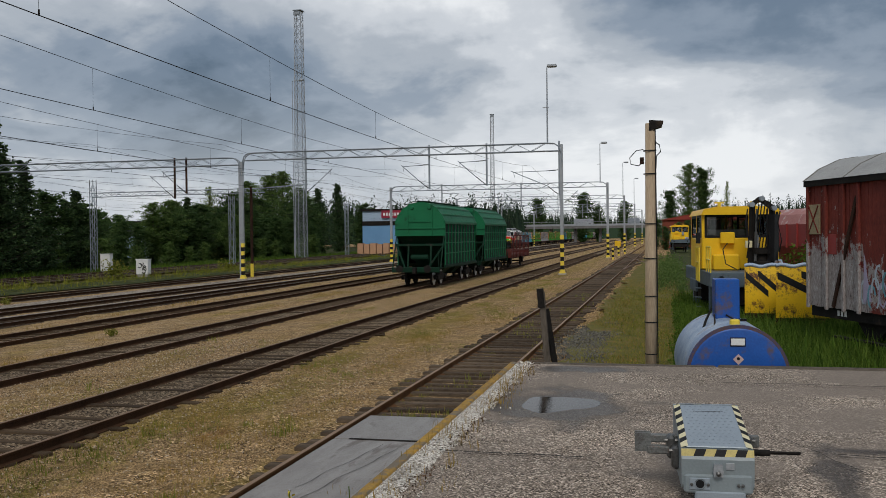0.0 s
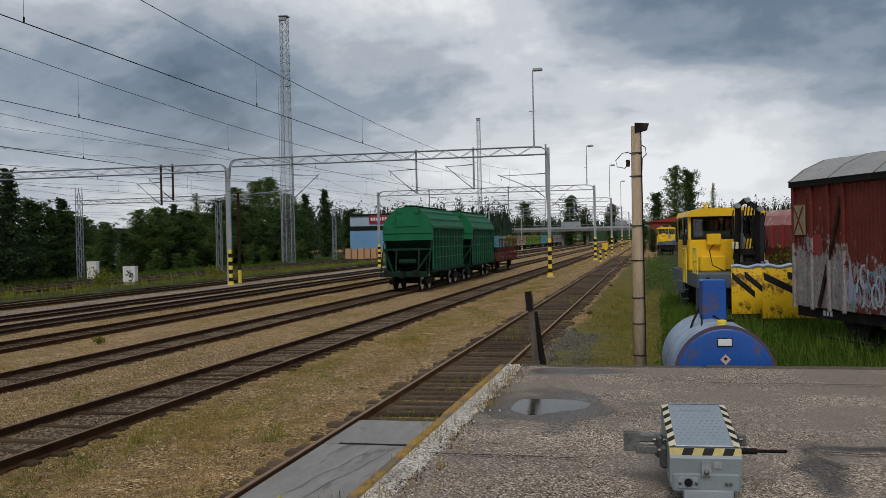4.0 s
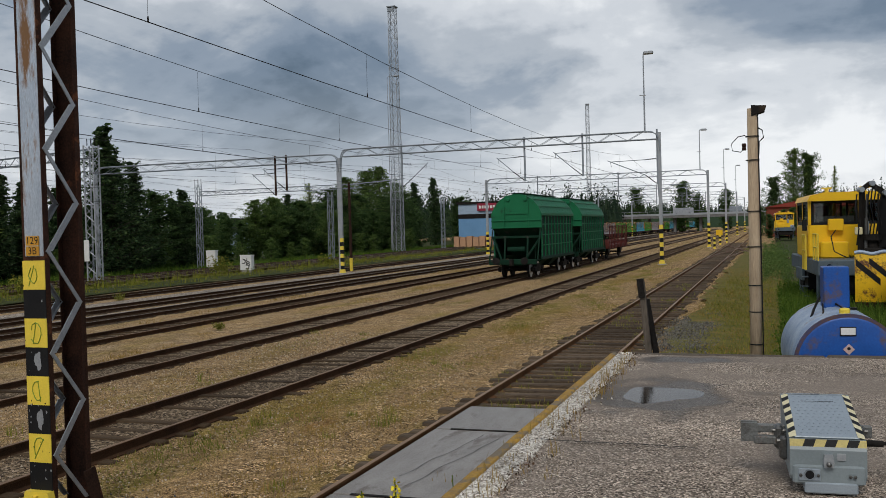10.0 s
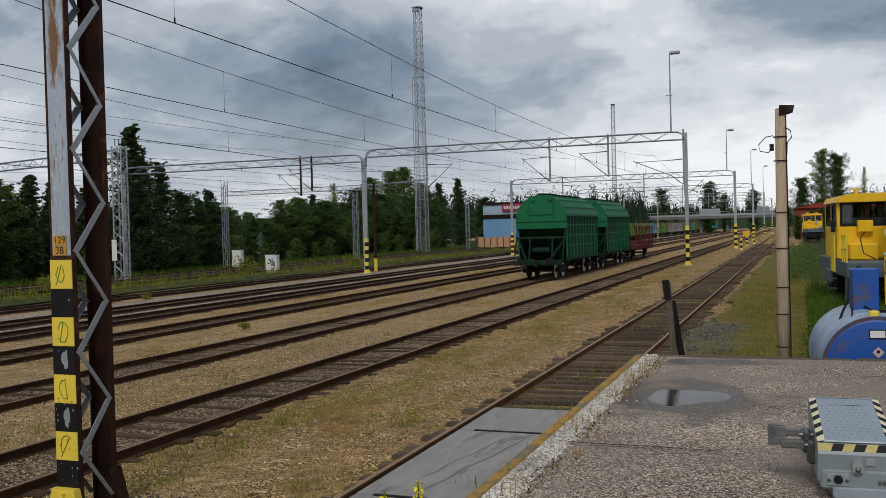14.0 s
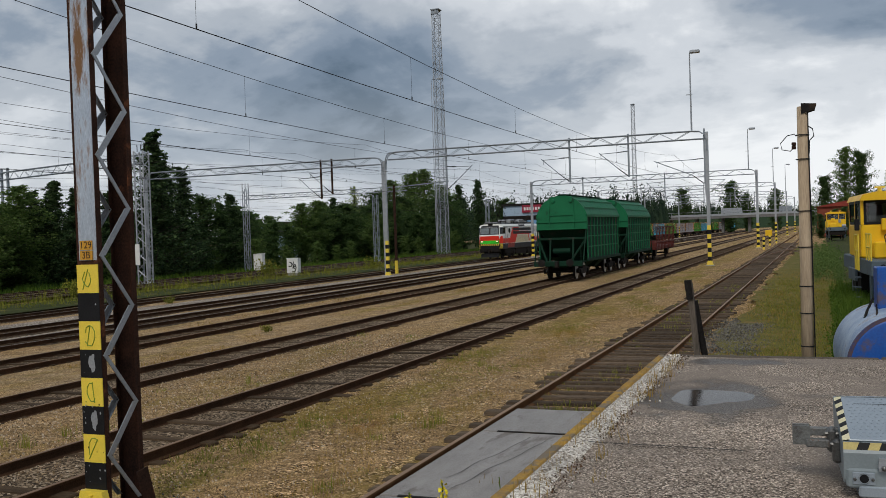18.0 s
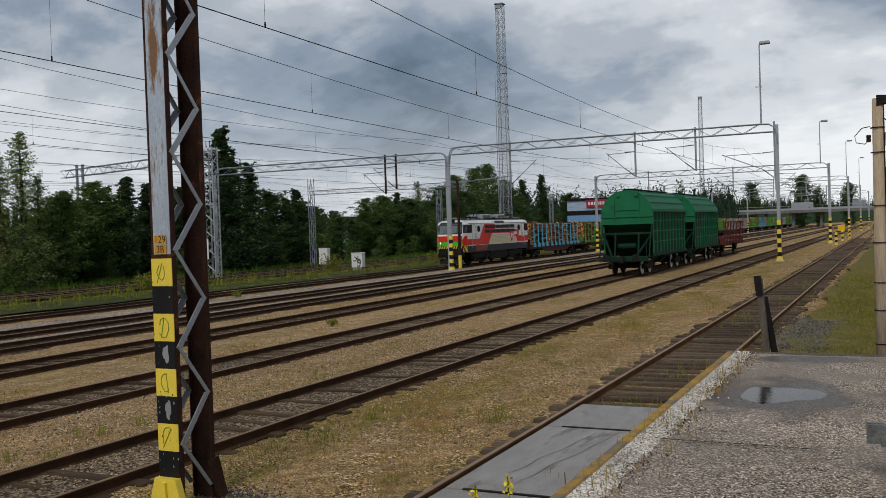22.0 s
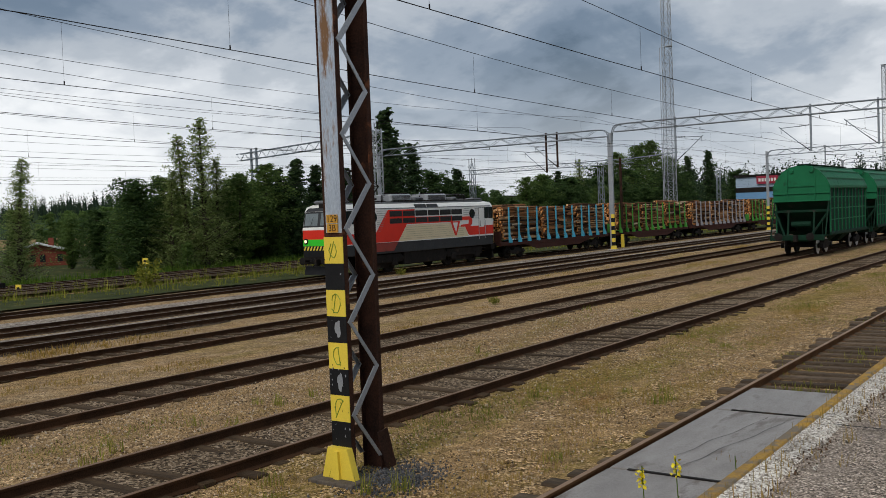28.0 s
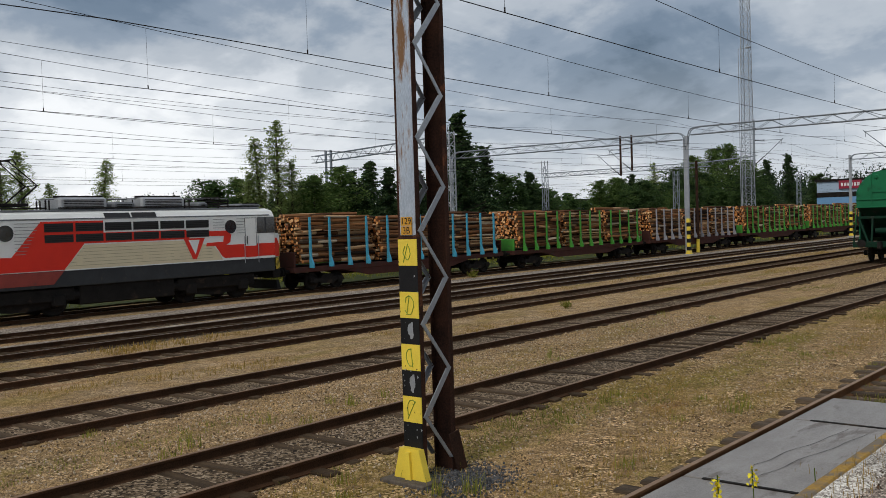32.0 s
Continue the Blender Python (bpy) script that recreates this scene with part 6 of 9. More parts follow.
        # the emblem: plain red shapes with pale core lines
        e = quad("emblem", [(2.75, 3.0), (3.9, 3.0), (3.42, 2.04), (3.22, 2.04)], M["loco_red"], 2.4, "red emblem wedge")
        quad("emblem_line", [(3.0, 2.92), (3.6, 2.92), (3.36, 2.25)], M["loco_white"], 3.0)
        quad("emblem", [(4.05, 3.30), (5.2, 3.30), (5.42, 3.1), (5.35, 2.75), (5.0, 2.56), (5.3, 2.06), (4.9, 2.06), (4.5, 2.6), (3.95, 2.6), (4.02, 2.75), (4.95, 2.78), (5.0, 3.05), (4.05, 3.08)], M["loco_red"], 2.4, "red emblem stroke")
        for i in range(6):
            y0 = -3.82 + i * 1.345
            for z0, z1 in ((3.05, 3.37), (3.48, 3.83)):
                g = part("grille", Shape().box(min(xs, xs + t * 3), y0, z0, max(xs, xs + t * 3), y0 + 1.24, z1), M["grille"], v, "black ventilation grille")
                for j in range(3):
                    part("slat", Shape().box(min(xs, xs + t * 4), y0 + 0.04, z0 + 0.07 + 0.08 * j, max(xs, xs + t * 4), y0 + 1.2, z0 + 0.085 + 0.08 * j), M["dark"], g)
        for y0 in (-1.1, 0.2):
            part("roof_vent", Shape().prism([(sx * 1.545, 4.0), (sx * 1.40, 4.22), (sx * 1.42, 4.235), (sx * 1.565, 4.015)], y0, y0 + 1.2), M["grille"], v, "black roof-edge grille")
        # the shade along the corrugations, painted as thin dark strips
        for i in range(10):
            z = 2.62 + i * 0.135
            for a, b in ((-6.2, -5.76), (-5.04, -4.62 + 0.1 * i * 0.7), (4.4 if z > 3.35 else 5.5, 5.05 if z > 3.1 else 6.2), (5.76, 6.22)):
                if b - a > 0.1 and (z > 3.1 or a < 0):
                    part("body_rib", Shape().box(min(xs, xs + t * 2.0), a, z, max(xs, xs + t * 2.0), b, z + 0.022), M["loco_shadow_line"], v)
        for i, z in enumerate((2.06, 2.20, 2.34, 2.48, 2.62, 2.76)):
            part("body_rib", Shape().box(min(xs, xs + t * 1.9), -2.85 + i * 0.13, z, max(xs, xs + t * 1.9), 4.3 - 0.25 * max(0, i - 3), z + 0.016), M["beige_rib"], v)
        for y0 in (-2.5, 0.6, 2.2):
            part("service_hatch", Shape().box(min(xs, xs + t * 2.4), y0, 2.1, max(xs, xs + t * 2.4), y0 + 0.3, 2.36), M["loco_beige"], v, "small beige hatch")
    part("roof_deck", Shape().box(-1.05, -7.6, 4.33, 1.05, 7.6, 4.40, 0.02), M["loco_roof"], v, "grimy roof deck")
    for y0, y1, z1 in ((-8.1, -6.65, 4.60), (-2.75, -0.55, 4.92), (1.1, 3.4, 4.92), (6.5, 7.9, 4.60), (4.1, 4.7, 4.7), (-0.3, 0.8, 4.72)):
        b = part("roof_box", Shape().box(-0.85, y0, 4.38, 0.85, y1, z1, 0.09), M["loco_roof"] if z1 < 4.8 else M["roof_grille"], v, "roof equipment box")
        for i in range(6 if z1 > 4.8 else 3):
            part("louvre", Shape().box(0.85, y0 + 0.2, 4.44 + i * 0.07, 0.88, y1 - 0.2, 4.47 + i * 0.07), M["dark"], b)
        if z1 > 4.8:
            for k in range(4):
                y = y0 + 0.25 + k * (y1 - y0 - 0.5) / 3
                part("fan_rim", Shape().lathe([(0.26, 0), (0.26, 0.08), (0.22, 0.08), (0.22, 0.0)], 14, Matrix.Translation((0.4, y, z1)), False), M["dark"], b)
    for y in (-6.3, -3.1, -2.95, 0.95, 3.7, 3.95, 5.0, 6.2):
        for x in (0.38, -0.38):
            s = Shape()
            insulator(s, (x, y, 4.38), (x, y, 4.82))
            part("roof_insulator", s, M["dark"], v, "dark roof insulator")
    for x in (0.38, -0.38):
        part("bus_bar", Shape().rod((x, -3.1, 4.86), (x, 6.2, 4.86), 0.025, 5), M["steel"], v, "roof conductor")
    for y0, y1, x in ((-6.0, -3.4, 0.95), (3.6, 6.6, 0.95), (-2.9, 3.6, 1.05)):
        part("roof_pipe", Shape().rod((x, y0, 4.47), (x, y1, 4.47), 0.035, 6), M["dark"], v)
    # raised front pantograph, folded rear one
    p = part("pantograph", Shape().box(-0.75, -5.65, 4.56, 0.75, -4.0, 4.68, 0.02), M["dark"], v, "raised diamond pantograph")
    for sx in (-0.55, 0.55):
        for a, k in ((-5.35, -6.25), (-4.35, -3.5)):
            part("arm", Shape().path([(sx, a, 4.70), (sx * 0.95, k, 5.42)], 0.036, 6), M["dark"], p, "lower hinged arm")
            part("arm", Shape().path([(sx * 0.95, k, 5.42), (sx * 0.75, -4.62 if k > -5 else -5.1, 6.40)], 0.024, 6), M["dark"], p, "upper hinged arm")
            part("arm", Shape().path([(sx * 0.95, k, 5.42), (-sx * 0.6, -4.62 if k > -5 else -5.1, 6.38)], 0.012, 5), M["dark"], p, "thin cross stay")
    for k in (-6.25, -3.5):
        part("knuckle_bar", Shape().rod((-0.55, k, 5.42), (0.55, k, 5.42), 0.024, 6), M["dark"], p)
    for y in (-5.15, -4.58):
        part("collector_head", Shape().path([(-1.0, y, 6.22), (-0.78, y, 6.44), (0.78, y, 6.44), (1.0, y, 6.22)], 0.032, 6), M["dark"], p, "carbon collector strip")
    part("head_frame", Shape().box(-0.5, -5.15, 6.36, -0.45, -4.58, 6.42).box(0.45, -5.15, 6.36, 0.5, -4.58, 6.42), M["dark"], p)
    p = part("pantograph", Shape().box(-0.7, 4.6, 4.56, 0.7, 6.0, 4.64), M["dark"], v, "folded pantograph")
    for sx in (-0.5, 0.5):
        part("arm", Shape().path([(sx, 4.4, 4.68), (sx, 6.2, 4.74), (sx * 0.7, 4.8, 4.84)], 0.03, 5), M["dark"], p)
    for y in (4.9, 5.4):
        part("collector_head", Shape().path([(-0.9, y, 4.76), (-0.7, y, 4.9), (0.7, y, 4.9), (0.9, y, 4.76)], 0.03, 5), M["dark"], p)
    for y in (-4.7, 4.7):
        bogie(v, y, 3.0, False, 0.62)
        for sx in (-1.28, 1.28):
            part("spring_beam", Shape().box(sx - 0.08, y - 2.2, 0.62, sx + 0.08, y + 2.2, 1.18, 0.05), M["dark"], v, "grimy bogie beam")
            for u in (-1.5, 1.5):
                part("axle_box", Shape().box(sx - 0.14, y + u - 0.28, 0.42, sx + 0.16, y + u + 0.28, 0.92, 0.06), M["dark"], v, "grimy axle box")
    part("battery_box", Shape().box(-1.40, -2.3, 0.42, 1.40, 2.3, 1.35, 0.05), M["dark"], v, "underfloor equipment box")
    for y in (-2.5, 2.5):
        part("air_tank", Shape().rod((1.15, y - 0.4, 0.85), (1.15, y + 0.4, 0.85), 0.22, 12), M["dark"], v, "air reservoir")
    return v


M["lamp_lit"] = glow_mat("headlight_glow", (1.0, 0.84, 0.55), 0.8)


def log_stack(seed, length):
    """A pile of rough logs lying along the wagon, with an uneven top and ragged ends."""
    r, body, ends = random.Random(seed), Shape(), Shape()
    y0 = -length / 2
    z = 1.42
    row = 0
    while z < 3.9:
        d = r.uniform(0.13, 0.185)
        x = -1.28 + (0.07 if row % 2 else 0)
        while x < 1.26:
            rad = r.uniform(0.045, 0.105)
            x += rad
            crown = 0.18 * math.cos(x * 1.1) + r.uniform(-0.1, 0.12)
            if z < 3.62 + crown and r.random() > 0.07:
                inner = abs(x) < 0.95 and z < 3.1
                a, b = y0 + r.uniform(-0.22, 0.22), -y0 + r.uniform(-0.22, 0.22)
                t1, t2 = r.uniform(-0.06, 0.06), r.uniform(-0.06, 0.06)
                p, q = (x + t1, a, z + t2 * 0.6), (x - t1, b, z - t2 * 0.6)
                rb = rad * r.uniform(0.8, 1.0)
                if not inner:
                    mid = (x + r.uniform(-0.05, 0.05), (a + b) / 2 + r.uniform(-1, 1), z + r.uniform(-0.075, 0.075))
                    bow = tuple((mid[k] + q[k]) / 2 + (r.uniform(-0.05, 0.05) if k != 1 else 0.0) for k in range(3))
                    body.rod(p, mid, rad, 5, (rad + rb) / 2, False)
                    body.rod(mid, bow, (rad + rb) / 2, 5, rb, False)
                    body.rod(bow, q, rb, 5, rb, False)
                for c, rr, sg in ((p, rad, -1), (q, rb, 1)):
                    k = len(ends.v)
                    ends.v += [(c[0] + rr * math.cos(i * 0.8976), c[1] + sg * 0.004, c[2] + rr * math.sin(i * 0.8976)) for i in range(7)]
                    ends.f.append(tuple(range(k, k + 7)))
                    if inner:
                        body.rod(c, (c[0], c[1] - sg * 0.5, c[2]), rr, 6, rr, False)
            x += rad
        z += d
        row += 1
    return body, ends


STACKS = []
for seed in (3, 8, 15):
    b, e = log_stack(seed, 5.3)
    STACKS.append((b.mesh("log_pile", M["bark"]), e.mesh("log_ends", M["log_end"])))


def make_log_wagon(stake, frame_mat, label, seed):
    w = thing("timber_wagon", label, "freight wagon", "timber train wagons")
    L = 9.1
    part("underframe", Shape().box(-1.3, -L, 0.98, 1.3, L, 1.26, 0.02), M[frame_mat], w, "long steel underframe")
    for sx in (-1.22, 1.22):
        part("fish_belly", Shape().prism([(-5.6, 0.98), (-3.6, 0.58), (3.6, 0.58), (5.6, 0.98)], sx - 0.05, sx + 0.05, "x"), M[frame_mat], w, "deep fish-belly sill")
    r = random.Random(seed)
    for k in range(3):
        me, en = STACKS[(k + seed) % 3]
        st = new("timber_load", me)
        st.parent = w
        st["label"] = "rough pile of pine and birch pulpwood logs"
        tagged(st, kind="stuff")
        fl = 180 if r.random() < 0.5 else 0
        st.matrix_basis = pose(0, -5.9 + 5.9 * k, r.uniform(-0.05, 0.12), 0, 0, fl)
        e2 = new("log_end_face", en)
        e2.parent = st
        tagged(e2, kind="stuff")
    first = None
    for k in range(3):
        for j in range(4):
            y = -5.9 + 5.9 * k - 2.1 + 1.4 * j
            for sx in (-1, 1):
                if first is None:
                    s = Shape().prism([(1.33, 1.2), (1.62, 1.2), (1.62, 1.36), (1.46, 1.75), (1.43, 3.85), (1.36, 3.85)], -0.055, 0.055)
                    first = part("stake", s, M[stake], w, "upright painted steel stake")
                    first.matrix_basis = pose(0, y, 0)
                    if sx < 0:
                        first.matrix_basis = pose(0, y, 0, 0, 0, 180)
                else:
                    twin(first, w, pose(0, y, 0, 0, 0, 0 if sx > 0 else 180))
    for sg in (-1, 1):
        part("end_frame", Shape().box(-1.25, sg * (L - 0.15) - 0.05, 1.26, 1.25, sg * (L - 0.15) + 0.05, 2.05, 0.02), M[stake if stake == "stake_green" else frame_mat], w, "low end frame")
        buffers(w, sg * L, sg)
        bogie(w, sg * 6.6, 1.8)
    return w


loco = make_loco()
W_BLUE = make_log_wagon("stake_blue", "wagon_brown", "brown timber wagon with blue stakes loaded with logs", 1)
W_GREEN = make_log_wagon("stake_green", "wagon_brown", "dark timber wagon with green stakes loaded with logs", 2)
W_GREY = make_log_wagon("stake_grey", "wagon_brown", "dark timber wagon with pale grey stakes loaded with logs", 4)
TRAIN = [(loco, 0.0), (W_BLUE, 18.6), (W_GREEN, 38.0), (W_GREY, 57.4)]
pitch = 19.4
for i in range(3, 17):
    src = (W_BLUE, W_GREEN, W_GREY, W_GREEN)[(i * 3 + i // 4) % 4]
    TRAIN.append((copy_thing(src, pose(0, 0, 0)), 18.6 + pitch * i))
GZ = zr(TRACKS["G"])


def motions():
    """The timber train rolls south along the main track."""
    run = ((0.0, 223.6), (5.5, 188.2), (11.0, 152.5), (16.5, 117.0), (20.0, 89.9), (24.0, 62.2), (28.0, 35.6), (31.0, 15.3), (32.0, 8.7))
    for vehicle, behind in TRAIN:
        walk(vehicle, [(t, pose(TRACKS["G"], y + behind, GZ)) for t, y in run])


# ---- on and around the loading platform ----
M["rod_grey"] = mat("rust_stained_bar", (0.20, 0.21, 0.205), (0.09, 0.085, 0.08), 0.5, 0.3, 8, 60, 0.2, (0.12, 0.06, 0.035), 0.56)


def make_point_machine():
    p = thing("point_machine", "grey cast point machine with hazard-taped lid, lying on the platform", "point machine", at=pose(5.385, -6.22, PZ + 0.017, 0, 0, 3.0))
    W, y0, y1 = 0.252, -0.47, 0.50
    prof = [(y0 + 0.02, 0.09), (y0, 0.12), (y0 - 0.015, 0.305), (y0 + 0.02, 0.365), (y1 - 0.02, 0.53), (y1, 0.51), (y1, 0.10)]
    part("housing", Shape().prism(prof, -W, W, "x"), M["grey_machine"], p, "blue-grey enamelled housing")
    part("lower_casing", Shape().box(-W + 0.015, y0 - 0.02, 0.06, W - 0.01, y1 - 0.02, 0.20, 0.015), M["grey_machine"], p)
    part("foot", Shape().box(-0.16, y0 - 0.03, 0.0, 0.19, y1, 0.08, 0.01), M["grey_lid"], p, "pale grey foot")
    k = math.atan2(0.165, 0.93)
    lm = Matrix.Translation((0, y0 + 0.02, 0.367)) @ Matrix.Rotation(k, 4, "X")
    part("lid", Shape().box(-W + 0.035, 0.03, 0.0, W - 0.035, 0.92, 0.014, 0.006, lm), M["grey_lid"], p, "wet tread-patterned lid")
    first = None
    for i in range(8):
        for j in range(13):
            x, y = -0.165 + i * 0.043 + (0.02 if j % 2 else 0), 0.10 + j * 0.062
            if first is None:
                first = part("tread_stud", Shape().box(-0.011, -0.004, 0.0, 0.011, 0.004, 0.003), M["grey_lid"], p)
                first.matrix_basis = lm @ pose(x, y, 0.014, 0, 0, 45)
            else:
                twin(first, p, lm @ pose(x, y, 0.014, 0, 0, 45 if j % 2 else -45))
    for y in (0.74,):
        part("lid_groove", Shape().box(-0.12, y - 0.003, 0.0142, 0.12, y + 0.003, 0.0152, 0, lm), M["dark"], p)

    def band(a, b, n, width, up, tone="cream"):
        a, b = Vector(a), Vector(b)
        d = (b - a) / n
        for i in range(n):
            q, e = a + d * i, a + d * (i + 1)
            s = Shape()
            w = Vector(width)
            sl = d * 0.45
            s.v += [tuple(v + Vector(up)) for v in (q, e, e + w + sl * (i < n - 1), q + w + sl * (i > 0))]
            s.f += [(0, 1, 2, 3)]
            part("hazard_tape", s, M[tone if i % 2 == 0 else "black"], p, "pale yellow tape" if i % 2 == 0 else "black tape")
    band((-W, y0 - 0.006, 0.296), (W, y0 - 0.006, 0.296), 7, (0, 0.026, 0.076), (0, -0.006, 0.003), "tape_yellow")
    for sx in (-1, 1):
        a, b = lm @ Vector((sx * (W - 0.002), 0.03, 0.003)), lm @ Vector((sx * (W - 0.002), 0.89, 0.003))
        band(a, b, 11, (-sx * 0.05, 0, 0.012), (sx * 0.002, 0, 0.002))
    a, b = lm @ Vector((-W + 0.02, 0.885, 0.015)), lm @ Vector((W - 0.02, 0.885, 0.015))
    band(a, b, 7, (0, 0.03, -0.01), (0, 0, 0.003))
    s = Shape().prism([(-0.03, 0.225), (0.03, 0.225), (0.036, 0.26), (0.028, 0.315), (-0.028, 0.315), (-0.036, 0.26)], y0 - 0.05, y0 - 0.008, m=Matrix.Translation((0, 0, -0.035)))
    l = part("padlock_hasp", s, M["galv"], p, "shiny padlock hasp")
    part("padlock", Shape().lathe([(0.0, 0.03), (0.017, 0.02), (0.018, 0.0)], 14, Matrix.Translation((0, y0 - 0.048, 0.215)) @ Matrix.Rotation(radians(90), 4, "X"), False), M["steel"], l)
    part("maker_plate", Shape().box(0.055, y0 - 0.018, 0.235, 0.115, y0 - 0.008, 0.285, 0.002), M["galv"], p, "small metal plate")
    part("cable_flange", Shape().box(-0.20, y0 - 0.03, 0.09, -0.055, y0 - 0.018, 0.175, 0.004), M["grey_lid"], p)
    part("cable_hole", Shape().lathe([(0.0, 0.0), (0.03, 0.0), (0.03, -0.012), (0.037, -0.012), (0.037, 0.004)], 16, Matrix.Translation((-0.125, y0 - 0.032, 0.133)) @ Matrix.Rotation(radians(90), 4, "X"), False), M["black"], p, "round dark cable hole")
    for x in (-0.185, -0.07, 0.14, 0.17):
        part("bolt", Shape().lathe([(0.012, 0), (0.012, 0.012), (0.004, 0.014)], 6, Matrix.Translation((x, y0 - 0.03, 0.13)) @ Matrix.Rotation(radians(90), 4, "X")), M["steel"], p)
    # drive rods to both sides
    for x0, x1, y, z, w, h in ((-0.50, -0.235, 0.02, 0.345, 0.06, 0.06), (-0.48, -0.235, -0.06, 0.275, 0.07, 0.06), (0.235, 0.36, 0.06, 0.33, 0.06, 0.09)):
        part("throw_bar", Shape().box(x0, y - w / 2, z - h / 2, x1, y + w / 2, z + h / 2, 0.008), M["rod_grey"], p, "greasy square throw bar")
    for x, y, z in ((-0.30, -0.03, 0.30), (-0.27, -0.11, 0.24), (0.27, 0.02, 0.30)):
        s = Shape().box(x - 0.035, y - 0.07, z - 0.09, x + 0.035, y + 0.07, z + 0.085, 0.02)
        for j in (-0.045, 0.045):
            s.rod((x - 0.05, y + j, z + 0.05), (x + 0.05, y + j, z + 0.05), 0.016, 8)
        part("gland", s, M["steel"], p, "oily bolted gland")
    s = Shape().box(-0.57, -0.03, 0.25, -0.45, -0.01, 0.39).box(-0.57, 0.045, 0.25, -0.45, 0.065, 0.39).rod((-0.53, -0.04, 0.345), (-0.53, 0.08, 0.345), 0.022, 10).rod((-0.53, -0.04, 0.28), (-0.53, 0.08, 0.28), 0.022, 10)
    part("clevis", s, M["rod_grey"], p, "forked clevis end")
    s = Shape().rod((0.26, -0.06, 0.27), (0.42, -0.06, 0.27), 0.024, 10).rod((0.42, -0.06, 0.275), (0.64, -0.06, 0.275), 0.010, 8).rod((0.42, -0.03, 0.262), (0.64, -0.03, 0.262), 0.010, 8)
    part("detector_rod", s, M["dark"], p, "pair of thin dark rods")


make_point_machine()


def make_pole():
    p = thing("wooden_pole", "weathered wooden pole with cables and a small lamp box", "pole", at=pose(4.80, 3.0, -0.4))
    part("shaft", Shape().rod((0, 0, 0), (0.02, 0, 5.33), 0.105, 14, 0.088), M["wood_pole"], p, "weathered grey wooden shaft", True)
    part("lamp_box", Shape().prism([(0.0, 5.20), (0.21, 5.26), (0.24, 5.36), (0.0, 5.38)], -0.10, 0.10), M["dark"], p, "dark box on the pole top")
    s = Shape().path([(0.10, -0.03, 5.25), (0.105, -0.05, 4.4), (0.115, -0.05, 3.0), (0.12, -0.05, 1.5), (0.12, -0.05, 0.3)], 0.012, 6)
    part("cable", s, M["black"], p, "black cable down the pole")
    s = Shape()
    pts = [(-0.10, -0.06, 4.88), (-0.22, -0.08, 4.86), (-0.33, -0.08, 4.74), (-0.31, -0.08, 4.63), (-0.18, -0.08, 4.60), (-0.10, -0.07, 4.68)]
    part("cable_loop", s.path(pts, 0.008, 5), M["black"], p, "loose cable loop")
    s = Shape().path([(0.10, -0.06, 5.0), (0.17, -0.08, 4.95), (0.19, -0.08, 4.83), (0.12, -0.06, 4.76), (0.11, -0.05, 4.55)], 0.010, 5)
    part("cable_loop", s, M["black"], p, "loose cable loop")
    for z in (4.66, 4.72):
        part("bracket", Shape().box(-0.16, -0.09, z - 0.03, -0.09, 0.0, z + 0.025, 0.008), M["rust"], p, "rusty cable clamp")
    for z in (4.86, 4.46, 3.6, 3.0, 2.35, 1.9, 1.35):
        part("clip", Shape().lathe([(0.1, -0.008), (0.112, -0.008), (0.112, 0.008), (0.1, 0.008)], 16, Matrix.Translation((0.008, 0, z)), False), M["black"], p, "thin dark cable strap")


make_pole()


def make_old_post():
    p = thing("buffer_post", "leaning old timber stop post with a dark brace", "post")
    part("upright", Shape().bar((3.33, 1.2, -0.3), (3.14, 1.2, 2.13), 0.095, 0.09), M["old_wood"], p, "weathered grey upright")
    part("cap", Shape().bar((3.15, 1.17, 1.88), (3.12, 1.17, 2.18), 0.10, 0.10), M["dark"], p, "blackened top end")
    part("brace", Shape().bar((3.50, 1.5, -0.3), (3.20, 1.28, 1.85), 0.06, 0.08), M["dark"], p, "dark raking brace")


make_old_post()


